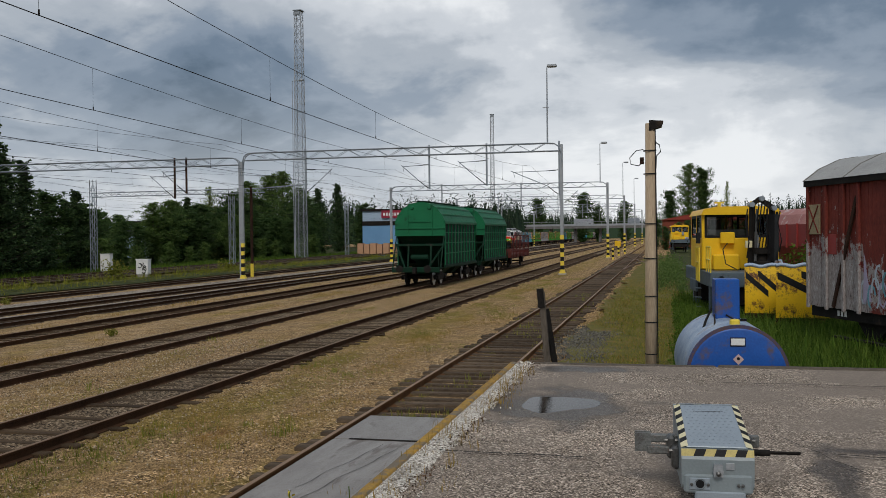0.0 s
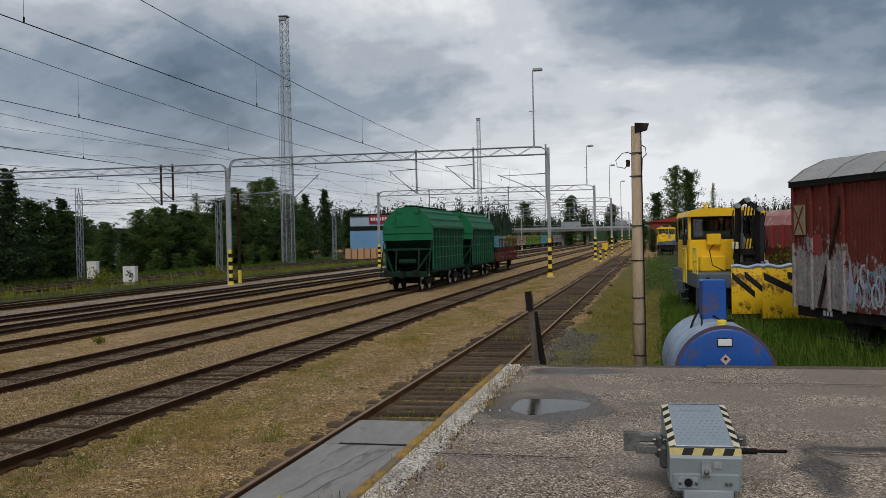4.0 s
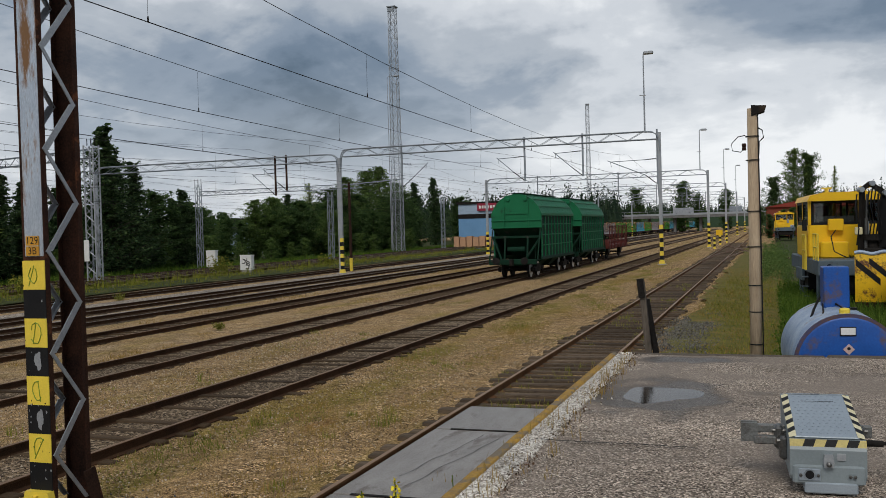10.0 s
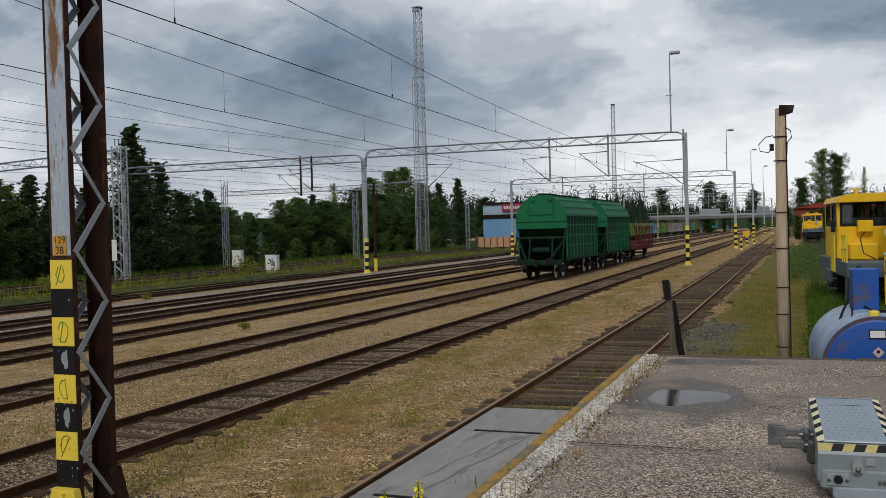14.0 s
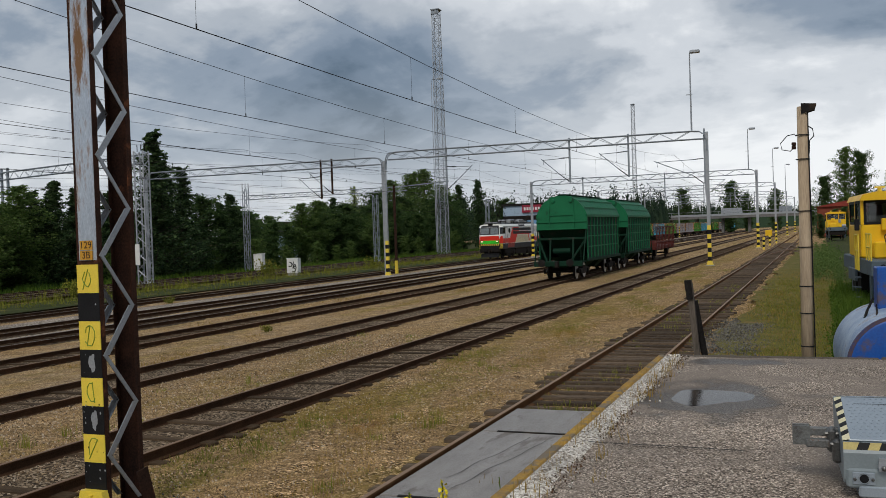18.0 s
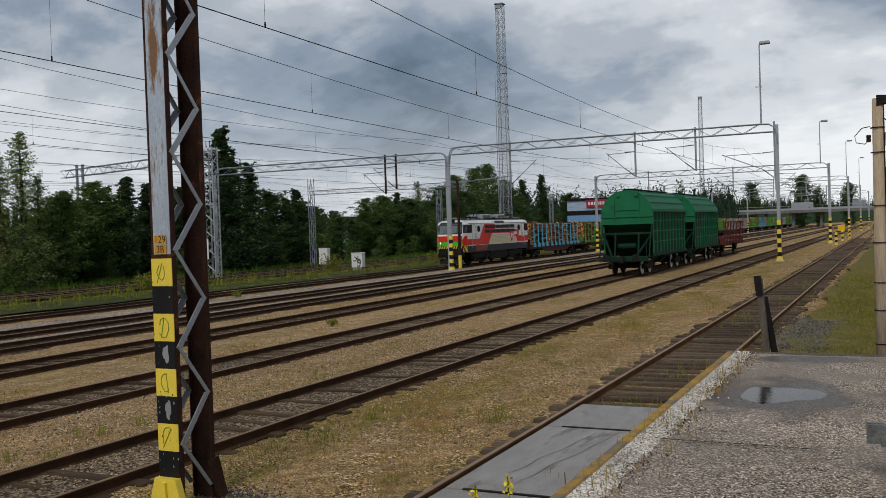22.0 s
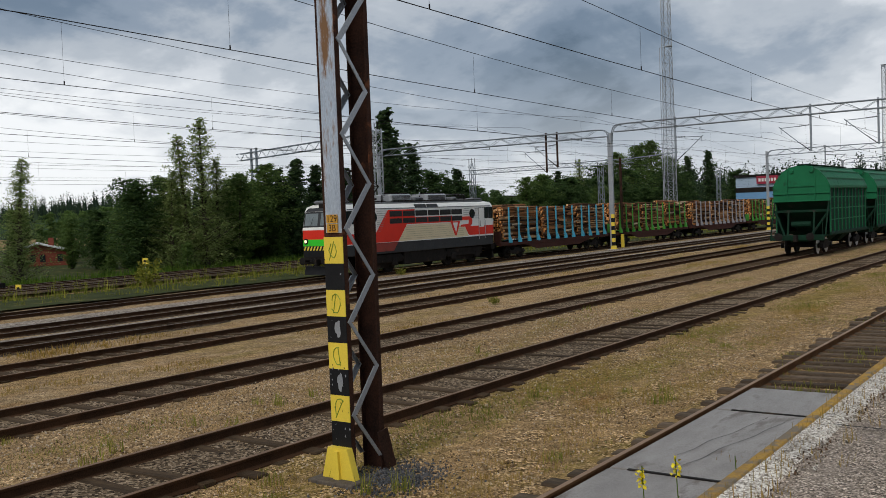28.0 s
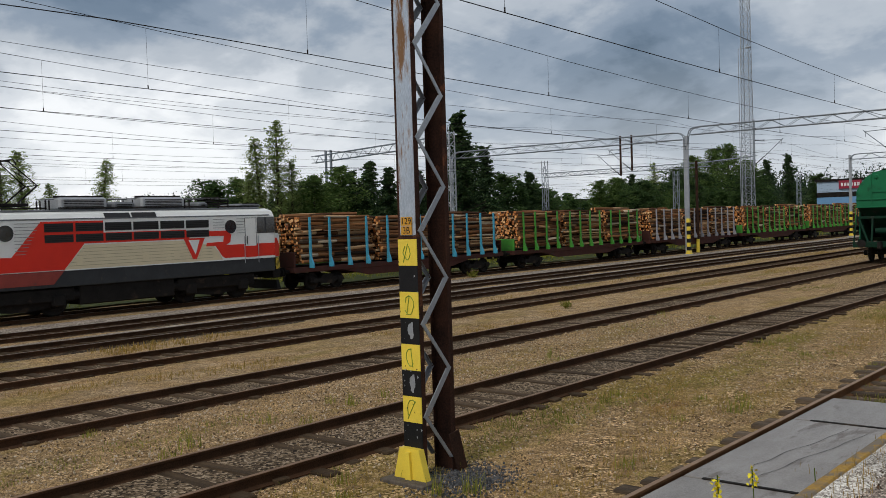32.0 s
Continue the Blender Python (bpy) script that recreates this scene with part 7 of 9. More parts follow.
def make_tank():
    t = thing("fuel_tank", "blue cylindrical fuel tank with a worn top behind the platform", "fuel tank", at=pose(6.15, 1.7, -0.49, 0, 0, 4))
    R, zc, L = 0.78, 1.29, 2.4
    ry = Matrix.Translation((0, 0, zc)) @ Matrix.Rotation(radians(-90), 4, "X")
    part("shell", Shape().lathe([(R, 0.0), (R + 0.005, 0.02), (R + 0.005, L - 0.02), (R, L)], 48, ry), M["tank_worn"], t, "pale weathered curved shell", True)
    part("front_end", Shape().lathe([(0.0, -0.045), (R * 0.5, -0.038), (R * 0.9, -0.02), (R - 0.01, -0.004), (R - 0.01, 0.01)], 48, ry, False), M["tank_blue"], t, "faded blue dished end", True)
    part("rim", Shape().lathe([(R - 0.045, -0.013), (R + 0.006, -0.010), (R + 0.008, 0.05), (R - 0.012, 0.05)], 48, ry, False), M["tank_rim"], t, "rusty seam rim")
    part("back_end", Shape().lathe([(0.0, L + 0.04), (R, L)], 32, ry, False), M["tank_blue"], t)
    for y in (0.35, L - 0.35):
        part("saddle", Shape().prism([(-0.62, 0.0), (0.62, 0.0), (0.55, 0.9), (0.3, 0.68), (0, 0.56), (-0.3, 0.68), (-0.55, 0.9)], y - 0.08, y + 0.08), M["tank_blue"], t, "steel saddle")
    c = part("pump_cabinet", Shape().box(-0.18, 1.3, zc + R - 0.02, 0.22, 1.75, zc + R + 0.66, 0.015), M["tank_blue"], t, "plain blue pump cabinet")
    part("cabinet_foot", Shape().box(-0.17, 1.32, zc + R - 0.08, 0.23, 1.7, zc + R + 0.0), M["dark"], t)
    part("filler_cap", Shape().lathe([(0.07, 0), (0.07, 0.04), (0.08, 0.04), (0.08, 0.10), (0.06, 0.12)], 14, Matrix.Translation((-0.02, 0.18, zc + R - 0.04))), M["yellow"], t, "yellow filler cap")
    part("cap_lever", Shape().box(0.06, 0.15, zc + R + 0.05, 0.16, 0.2, zc + R + 0.09), M["black"], t)
    pl = part("label_plate", Shape().box(-0.11, -0.052, zc + 0.47, 0.10, -0.02, zc + 0.58, 0.006), M["white"], t, "white rectangular label")
    part("plate_frame", Shape().box(-0.12, -0.047, zc + 0.455, 0.11, -0.03, zc + 0.595), M["dark"], pl)
    d = Shape().add([(0, -0.056, 0.12), (0.085, -0.056, 0.035), (0, -0.056, -0.05), (-0.085, -0.056, 0.035)], [(0, 3, 2, 1)], Matrix.Translation((0, 0, zc + 0.22)))
    dm = part("hazard_diamond", d, M["pink"], t, "faded flammable warning diamond")
    part("flame_mark", Shape().lathe([(0, 0), (0.026, 0)], 9, Matrix.Translation((0, -0.0575, zc + 0.265)) @ Matrix.Rotation(radians(90), 4, "X"), False), M["black"], dm)
    s = Shape()
    s.path([(-0.74, 0.5, zc + 0.12), (-0.80, 0.3, zc - 0.1), (-0.78, 0.12, zc - 0.35)], 0.03, 7)
    part("strap", s, M["galv"], t, "loose grey strap")
    s = Shape().path([(-0.24, 1.35, zc + R + 0.15), (-0.36, 1.1, zc + R - 0.02), (-0.42, 0.9, zc + 0.66)], 0.022, 6)
    part("hose", s, M["dark"], t, "thin pipe over the shell")
    part("hose", Shape().path([(0.0, 1.3, zc + R + 0.05), (0.05, 0.7, zc + R + 0.02), (0.0, 0.3, zc + R + 0.06)], 0.014, 6), M["dark"], t, "thin pipe over the shell")
    part("hose", Shape().path([(-0.2, 1.3, zc + R + 0.05), (-0.25, 0.8, zc + R - 0.02), (-0.3, 0.5, zc + 0.7)], 0.014, 6), M["dark"], t, "thin pipe over the shell")


M["tank_rim"] = mat("rust_stained_rim", (0.13, 0.075, 0.05), (0.05, 0.06, 0.14), 0.7, 0, 3, 30, 0.2, (0.03, 0.08, 0.26), 0.56)
M["pink"] = mat("faded_label", (0.62, 0.45, 0.42), (0.5, 0.36, 0.34), 0.6, 0, 6, 60)
make_tank()


def make_van():
    """An old covered van; local y runs along it towards its far end, x points to the yard side."""
    v = thing("covered_van", "old covered goods van of flaking red planks with peeling whitewash", "freight wagon")
    L, zb, zt = 10.5, 1.35, 4.70
    v.matrix_basis = pose(8.88, 13.8, -0.3, 0, 0, 21.8)

    # local frame: far end at y = 0, near end at y = -L; yard side at x = 0, other side at x = 2.9
    part("core", Shape().box(0.05, -L + 0.05, zb, 2.85, -0.05, zt - 0.02), M["van_red"], v, "plank body")
    n = 64
    wd = L / n
    for i in range(n):
        y = -wd * (i + 1)
        bare = i * wd < 2.35
        z1 = zt - 0.05
        part("plank", Shape().box(0.006 * RNG.random(), y + 0.006, zb - 0.05 + 0.03 * RNG.random(), 0.05, y + wd - 0.006, z1), M["van_side"], v, "peeling whitewashed plank" if bare else "flaking oxide red plank")
    for k, y in enumerate((-0.06, -0.95, -1.75, -2.42, -4.3, -6.2, -8.2, -10.4)):
        part("post", Shape().box(-0.075, y - 0.05, zb - 0.1, 0.0, y + 0.05, zt, 0.01), M["van_side"], v, "vertical steel post")
    for a, b in (((-0.04, -1.28, zb), (-0.04, -2.36, zt - 0.5)),):
        part("brace", Shape().bar(a, b, 0.05, 0.10), M["rust"], v, "diagonal brace")
    vt = part("vent_hatch", Shape().box(-0.05, -0.62, 3.25, 0.0, -0.10, 4.05), M["van_vent"], v, "pale wooden vent hatch")
    part("hatch_bar", Shape().bar((-0.055, -0.60, 3.28), (-0.055, -0.12, 4.02), 0.03, 0.03), M["van_red"], vt)
    part("hatch_bar", Shape().bar((-0.055, -0.12, 3.28), (-0.055, -0.60, 4.02), 0.03, 0.03), M["van_red"], vt)
    part("patch_board", Shape().box(-0.012, -1.38, 2.72, 0.0, -1.0, 3.25), M["red_hopper"], v, "replacement red board")
    arc = [(-0.12, zt), (0.35, zt + 0.34), (0.95, zt + 0.60), (1.45, zt + 0.67), (1.95, zt + 0.60), (2.55, zt + 0.34), (3.02, zt)]
    part("roof", Shape().prism(arc, -L - 0.1, 0.1), M["van_roof"], v, "curved tarred roof")
    for y in (0.0, -1.9, -3.8, -5.7):
        part("roof_seam", Shape().prism([(x, z + 0.012) for x, z in arc] + [(x, z + 0.002) for x, z in reversed(arc)], y - 0.03, y + 0.03), M["van_roof_seam"], v, "raised roof seam")
    part("eaves_board", Shape().box(-0.10, -L, zt - 0.16, -0.04, 0.06, zt + 0.01), M["dark"], v, "dark eaves board")
    part("sole_bar", Shape().box(0.10, -L, zb - 0.32, 0.22, 0, zb - 0.02), M["dark"], v, "dark sole bar")
    part("floor_frame", Shape().box(0.2, -L, zb - 0.3, 2.7, 0, zb), M["dark"], v)
    r = random.Random(3)
    for k in range(14):
        y0, z0 = -2.62 - 0.15 * k, 1.75 + r.uniform(0.0, 0.65)
        s = Shape()
        a0, tw = r.uniform(0, 6), r.uniform(0.45, 0.9)
        pts = [(-0.006 - 0.0004 * k, y0 + 0.16 * math.cos(a0 + tw * i), z0 + 0.34 * math.sin(a0 + tw * i) - 0.02 * i) for i in range(8)]
        for i, p in enumerate(pts):
            a, b = pts[max(i - 1, 0)], pts[min(i + 1, len(pts) - 1)]
            d = Vector((0, b[1] - a[1], b[2] - a[2])).normalized() * 0.032
            s.v += [(p[0], p[1] - d.z, p[2] + d.y), (p[0], p[1] + d.z, p[2] - d.y)]
        s.f = [(2 * i, 2 * i + 2, 2 * i + 3, 2 * i + 1) for i in range(len(pts) - 1)]
        part("spray_paint", s, M[("graf_a", "graf_b", "graf_c", "graf_a")[k % 4]], v, "pale spray-painted stroke")
    s = Shape().prism([(-2.55, 1.5), (-2.9, 1.6), (-2.75, 2.1), (-2.6, 2.75)], -0.006, 0.0, "x")
    part("spray_paint", s, M["graf_b"], v, "lilac sprayed patch")
    for y in (-2.4, -8.2):
        b = thing("wheelset_group", "", "")
        b.parent = v
        b.matrix_basis = pose(1.45, y, 0.25)
        wheelset(b, 0, 0.48)
        for sx in (-1.05, 1.05):
            part("axle_guard", Shape().prism([(-0.75, 0.85), (-0.22, 0.3), (0.22, 0.3), (0.75, 0.85)], sx - 0.04, sx + 0.04, "x"), M["dark"], b, "dark axle guard")
            part("leaf_spring", Shape().prism([(-0.6, 0.72), (0, 0.86), (0.6, 0.72), (0.55, 0.66), (0, 0.74), (-0.55, 0.66)], sx - 0.06, sx + 0.06, "x"), M["dark"], b)
    part("step_board", Shape().box(-0.05, -3.6, 0.55, 0.15, -1.2, 0.60), M["dark"], v)
    for k in range(3):
        part("chalk_mark", Shape().box(0.094, -1.35 - 0.16 * k, zb - 0.24, 0.099, -1.25 - 0.16 * k, zb - 0.10), M["white"], v)
    for x in (0.7, 2.2):
        part("buffer", Shape().rod((x, 0, zb - 0.18), (x, 0.45, zb - 0.18), 0.1, 10).rod((x, 0.45, zb - 0.18), (x, 0.5, zb - 0.18), 0.22, 14), M["dark"], v)


M["van_vent"] = mat("pale_weathered_hatch", (0.38, 0.32, 0.2), (0.26, 0.21, 0.13), 0.85, 0, 3, 30, 0.3)
M["van_roof_seam"] = mat("roof_seam", (0.22, 0.21, 0.19), (0.15, 0.145, 0.13), 0.8)
M["graf_a"] = mat("spray_white", (0.5, 0.55, 0.6), (0.38, 0.42, 0.46), 0.7)
M["graf_b"] = mat("spray_lilac", (0.42, 0.38, 0.5), (0.3, 0.27, 0.36), 0.7)
M["graf_c"] = mat("spray_teal", (0.16, 0.36, 0.42), (0.12, 0.26, 0.3), 0.7)
make_van()


def clear_glass(name):
    """Thin clear pane: mostly see-through, with a glossy surface."""
    m, nt, n, l, bsdf = node_mat(name)
    tr, gl, mx, fr = n.new("ShaderNodeBsdfTransparent"), n.new("ShaderNodeBsdfGlossy"), n.new("ShaderNodeMixShader"), n.new("ShaderNodeFresnel")
    tr.inputs[0].default_value, gl.inputs["Roughness"].default_value, fr.inputs["IOR"].default_value = (0.72, 0.77, 0.76, 1), 0.03, 1.5
    l.new(fr.outputs[0], mx.inputs[0])
    l.new(tr.outputs[0], mx.inputs[1])
    l.new(gl.outputs[0], mx.inputs[2])
    l.new(mx.outputs[0], n["Material Output"].inputs[0])
    return m


def make_rail_vehicle(m, crane, label):
    """A yellow maintenance vehicle: cab on a grey frame. Local y runs away from the loading platform."""
    v = thing("track_machine", label, "rail vehicle", "yellow maintenance vehicles", at=m)
    W = 1.36
    part("frame", Shape().box(-1.35, -2.2, 1.40, 1.35, 5.5, 1.92, 0.03), M["machine_grey"], v, "grey-blue chassis")
    part("underframe", Shape().box(-1.0, -2.0, 0.75, 1.0, 5.3, 1.40, 0.03), M["dark"], v, "dark underframe")
    for y in (0.8, 2.2):
        part("battery_box", Shape().box(-1.30, y, 0.75, -0.95, y + 1.0, 1.38, 0.03), M["dark"], v, "dark underfloor box")
    part("cab_base", Shape().box(-W, 0.0, 1.94, W, 3.4, 3.10, 0.05), M["machine_yellow"], v, "yellow cab base")
    part("cab_floor", Shape().box(-W + 0.06, 0.06, 3.10, W - 0.06, 3.3, 3.13), M["machine_dark"], v, "dark cab floor")
    for x, y in ((-W, 0.0), (0.30, 0.0), (W - 0.10, 0.0), (-W, 3.26), (W - 0.10, 3.26), (-0.05, 3.26), (-W, 1.6), (W - 0.10, 1.6)):
        part("cab_pillar", Shape().box(x, y, 3.08, x + 0.10, y + 0.10, 3.96, 0.01), M["machine_yellow"], v, "yellow cab pillar")
    for x0, x1 in ((-W + 0.12, 0.28), (0.42, W - 0.12)):
        for y, nm in ((0.02, "front_window"), (3.29, "rear_window")):
            w = part(nm, Shape().box(x0 + 0.07, y + 0.015, 3.19, x1 - 0.07, y + 0.025, 3.86), M["clear_glass"], v, "clear cab window")
            w.visible_shadow = False
            s = Shape().box(x0, y, 3.10, x1, y + 0.05, 3.19).box(x0, y, 3.86, x1, y + 0.05, 3.95).box(x0, y, 3.19, x0 + 0.07, y + 0.05, 3.86).box(x1 - 0.07, y, 3.19, x1, y + 0.05, 3.86)
            part("window_seal", s, M["black"], w, "thick black window seal")
    for sx in (-1, 1):
        for y0, y1 in ((0.12, 1.58), (1.72, 3.24)):
            x = sx * (W - 0.04)
            w = part("side_window", Shape().box(x - 0.006, y0 + 0.08, 3.2, x + 0.006, y1 - 0.08, 3.85), M["clear_glass"], v, "clear cab side window")
            w.visible_shadow = False
            s = Shape().box(x - 0.03, y0, 3.10, x + 0.03, y1, 3.2).box(x - 0.03, y0, 3.85, x + 0.03, y1, 3.95).box(x - 0.03, y0, 3.2, x + 0.03, y0 + 0.08, 3.85).box(x - 0.03, y1 - 0.08, 3.2, x + 0.03, y1, 3.85)
            part("window_seal", s, M["black"], w, "thick black window seal")
    for x in (-0.7, 0.7):
        part("driver_seat", Shape().box(x - 0.25, 1.0, 3.12, x + 0.25, 1.5, 3.3, 0.05).box(x - 0.24, 1.42, 3.25, x + 0.24, 1.56, 3.82, 0.05), M["machine_dark"], v, "dark seat in the cab")
    part("console", Shape().prism([(0.15, 3.12), (0.75, 3.12), (0.6, 3.36), (0.2, 3.4)], -1.1, 0.2, "x"), M["machine_dark"], v, "dark control console")
    part("wiper", Shape().rod((-0.7, -0.01, 3.16), (-0.3, -0.01, 3.62), 0.012, 5), M["black"], v)
    part("roof", Shape().prism([(-W - 0.05, 3.94), (W + 0.05, 3.94), (W - 0.05, 4.14), (W - 0.5, 4.24), (-W + 0.5, 4.24), (-W + 0.05, 4.14)], -0.22, 3.5), M["machine_yellow"], v, "yellow curved cab roof")
    for x in (-0.7, 0.55):
        part("roof_light", Shape().rod((x, 0.2, 4.23), (x, 0.2, 4.38), 0.07, 8).box(x - 0.16, 0.1, 4.36, x + 0.16, 0.3, 4.42), M["yellow"], v, "yellow roof beacon")
    part("front_box", Shape().box(-0.72, -0.25, 2.88, -0.22, 0.0, 3.3, 0.03), M["machine_yellow"], v, "yellow equipment box")
    part("cabinet", Shape().box(0.30, -0.22, 2.6, 0.62, 0.0, 3.2, 0.03), M["galv_blue"], v)
    part("hood", Shape().box(-W + 0.35, -0.55, 1.92, -0.1, 0.0, 2.5, 0.05), M["machine_yellow"], v, "low yellow hood")
    for y in (-0.9, 3.9):
        wheelset(v, y, 0.45)
        for sx in (-1.1, 1.1):
            part("axle_box", Shape().box(sx - 0.12, y - 0.25, 0.3, sx + 0.12, y + 0.25, 1.38, 0.04), M["machine_grey"], v, "grey axle box")
    s = Shape()
    for y in (-2.1, -1.55, -1.0):
        s.rod((-1.33, y, 1.9), (-1.33, y, 2.8), 0.025, 6)
    s.rod((-1.33, -2.1, 2.8), (-1.33, -1.0, 2.8), 0.025, 6).rod((-1.33, -2.1, 2.35), (-1.33, -1.0, 2.35), 0.025, 6)
    part("hand_rail", s, M["yellow"], v, "yellow tubular handrail")
    s = Shape()
    for y in (0.05, 0.5, 0.95):
        s.rod((-1.45, y, 1.5), (-1.45, y, 2.75), 0.028, 6)
    s.path([(-1.45, 0.05, 2.75), (-1.45, 0.95, 2.75)], 0.028, 6).path([(-1.45, 0.05, 2.2), (-1.45, 0.95, 2.2)], 0.022, 6)
    part("hand_rail", s, M["yellow"], v, "yellow tubular handrail")
    for x in (-1.0, 1.0):
        part("headlight", Shape().rod((x, -2.19, 1.7), (x, -2.26, 1.7), 0.1, 12), M["glass"], v, "round headlight")
    part("mirror", Shape().box(-1.58, -0.12, 2.9, -1.42, -0.06, 3.3, 0.02), M["black"], v, "black mirror")
    part("air_hose", Shape().path([(-0.2, -0.1, 2.3), (0.0, -0.25, 1.9), (0.3, -0.2, 2.1), (0.45, -0.15, 1.6)], 0.022, 6), M["black"], v, "black hose")
    s = Shape()
    for z in (0.5, 0.85, 1.2):
        s.box(-1.5, 0.6, z, -1.3, 1.1, z + 0.03)
    part("step", s, M["machine_grey"], v, "steel cab steps")
    part("side_skirt", Shape().box(-1.44, 1.3, 1.05, -1.34, 3.2, 1.5, 0.02), M["machine_grey"], v)
    for sx in (-0.9, 0.9):
        part("buffer", Shape().rod((sx, -2.2, 1.05), (sx, -2.5, 1.05), 0.12, 10).rod((sx, -2.5, 1.05), (sx, -2.56, 1.05), 0.22, 14), M["dark"], v)
    part("fuel_drum", Shape().rod((0.75, -1.0, 2.12), (1.25, -1.0, 2.12), 0.2, 12), M["tank_worn"], v, "small pale blue drum")
    if crane:
        c = part("crane_column", Shape().box(0.15, -1.9, 1.9, 0.75, -1.3, 2.3, 0.05).rod((0.45, -1.6, 1.9), (0.45, -1.6, 2.6), 0.2, 12), M["dark"], v, "dark crane column")
        part("boom", Shape().bar((0.05, -1.7, 1.75), (0.16, -1.6, 4.30), 0.12, 0.18), M["dark"], c, "folded dark crane boom")
        part("boom", Shape().bar((0.78, -1.6, 2.0), (0.84, -1.5, 4.15), 0.15, 0.2), M["dark"], c, "folded dark crane boom")
        part("boom_tip", Shape().bar((0.10, -1.62, 4.22), (0.42, -1.55, 4.46), 0.12, 0.15).bar((0.40, -1.55, 4.46), (0.88, -1.5, 4.12), 0.12, 0.16), M["dark"], c, "knuckle of the boom")
        s = Shape().bar((1.0, -1.5, 4.0), (1.04, -1.45, 2.6), 0.06, 0.08)
        for z in (2.4, 2.8, 3.2, 3.6):
            s.rod((0.62, -1.75, z), (0.63, -1.7, z + 0.5), 0.025, 6)
        part("hydraulic_ram", s, M["dark"], c, "hydraulic rams and jib")
        s = Shape().path([(-0.4, -1.75, 2.0), (-0.75, -1.6, 2.2), (-0.8, -1.3, 2.7), (-0.55, -0.6, 2.9)], 0.02, 5)
        part("hose", s, M["black"], c, "looping black hose")
        part("hose", Shape().path([(0.1, -1.8, 2.2), (0.0, -1.9, 1.7), (-0.3, -1.8, 1.6)], 0.02, 5), M["black"], c, "looping black hose")
        part("hose", Shape().path([(0.8, -1.7, 2.3), (1.0, -1.8, 2.0), (0.9, -1.6, 3.2)], 0.02, 5), M["black"], c, "looping black hose")
        part("boom_sleeve", Shape().bar((0.80, -1.66, 2.3), (0.83, -1.62, 3.9), 0.30, 0.30), M["black"], c, "thick black boom sleeve")
        part("slew_ring", Shape().rod((0.45, -1.6, 2.55), (0.45, -1.6, 2.75), 0.33, 16), M["dark"], c, "round slewing ring")
        for k, (x, z0, z1) in enumerate(((0.30, 2.6, 4.2), (0.40, 2.5, 4.3), (0.52, 2.7, 4.35), (0.62, 2.5, 4.25), (1.0, 2.6, 4.0), (-0.08, 2.4, 4.1))):
            part("hose", Shape().path([(x, -1.85, z0), (x + 0.06, -1.95, (z0 + z1) / 2 - 0.3), (x - 0.05, -1.9, (z0 + z1) / 2 + 0.3), (x + 0.04, -1.8, z1)], 0.024, 5), M["black"], c, "black hydraulic hose")
        part("ram", Shape().rod((0.22, -1.72, 2.2), (0.26, -1.66, 3.3), 0.06, 10).rod((0.26, -1.66, 3.3), (0.30, -1.62, 4.1), 0.035, 8), M["steel"], c, "bright hydraulic ram")
        for x, z in ((0.12, 4.25), (0.45, 4.45), (0.86, 4.12)):
            part("pivot_pin", Shape().rod((x, -1.85, z), (x, -1.35, z), 0.09, 12), M["galv_blue"], c, "blue-grey pivot pin")
        part("counterweight", Shape().box(0.25, -2.2, 1.55, 0.85, -1.85, 2.15, 0.04), M["black"], c)
        part("work_lamp", Shape().box(-0.12, -1.9, 2.75, 0.1, -1.7, 3.0, 0.02), M["cream"], v, "pale work lamp")
    return v


M["machine_grey"] = mat("chassis_grey_blue", (0.10, 0.135, 0.16), (0.065, 0.09, 0.11), 0.6, 0, 1.5, 30, 0.05, (0.05, 0.05, 0.05))
M["clear_glass"] = clear_glass("cab_glass")
M["machine_dark"] = mat("dark_cab_interior", (0.02, 0.022, 0.022), (0.012, 0.013, 0.013), 0.5)
make_rail_vehicle(pose(7.72, 22.3, -0.28, 0, 0, 5), True, "yellow rail crane vehicle with a folded dark boom")
make_rail_vehicle(pose(7.3, 140.0, -0.1, 0, 0, 3), False, "smaller-looking yellow rail vehicle parked far behind")


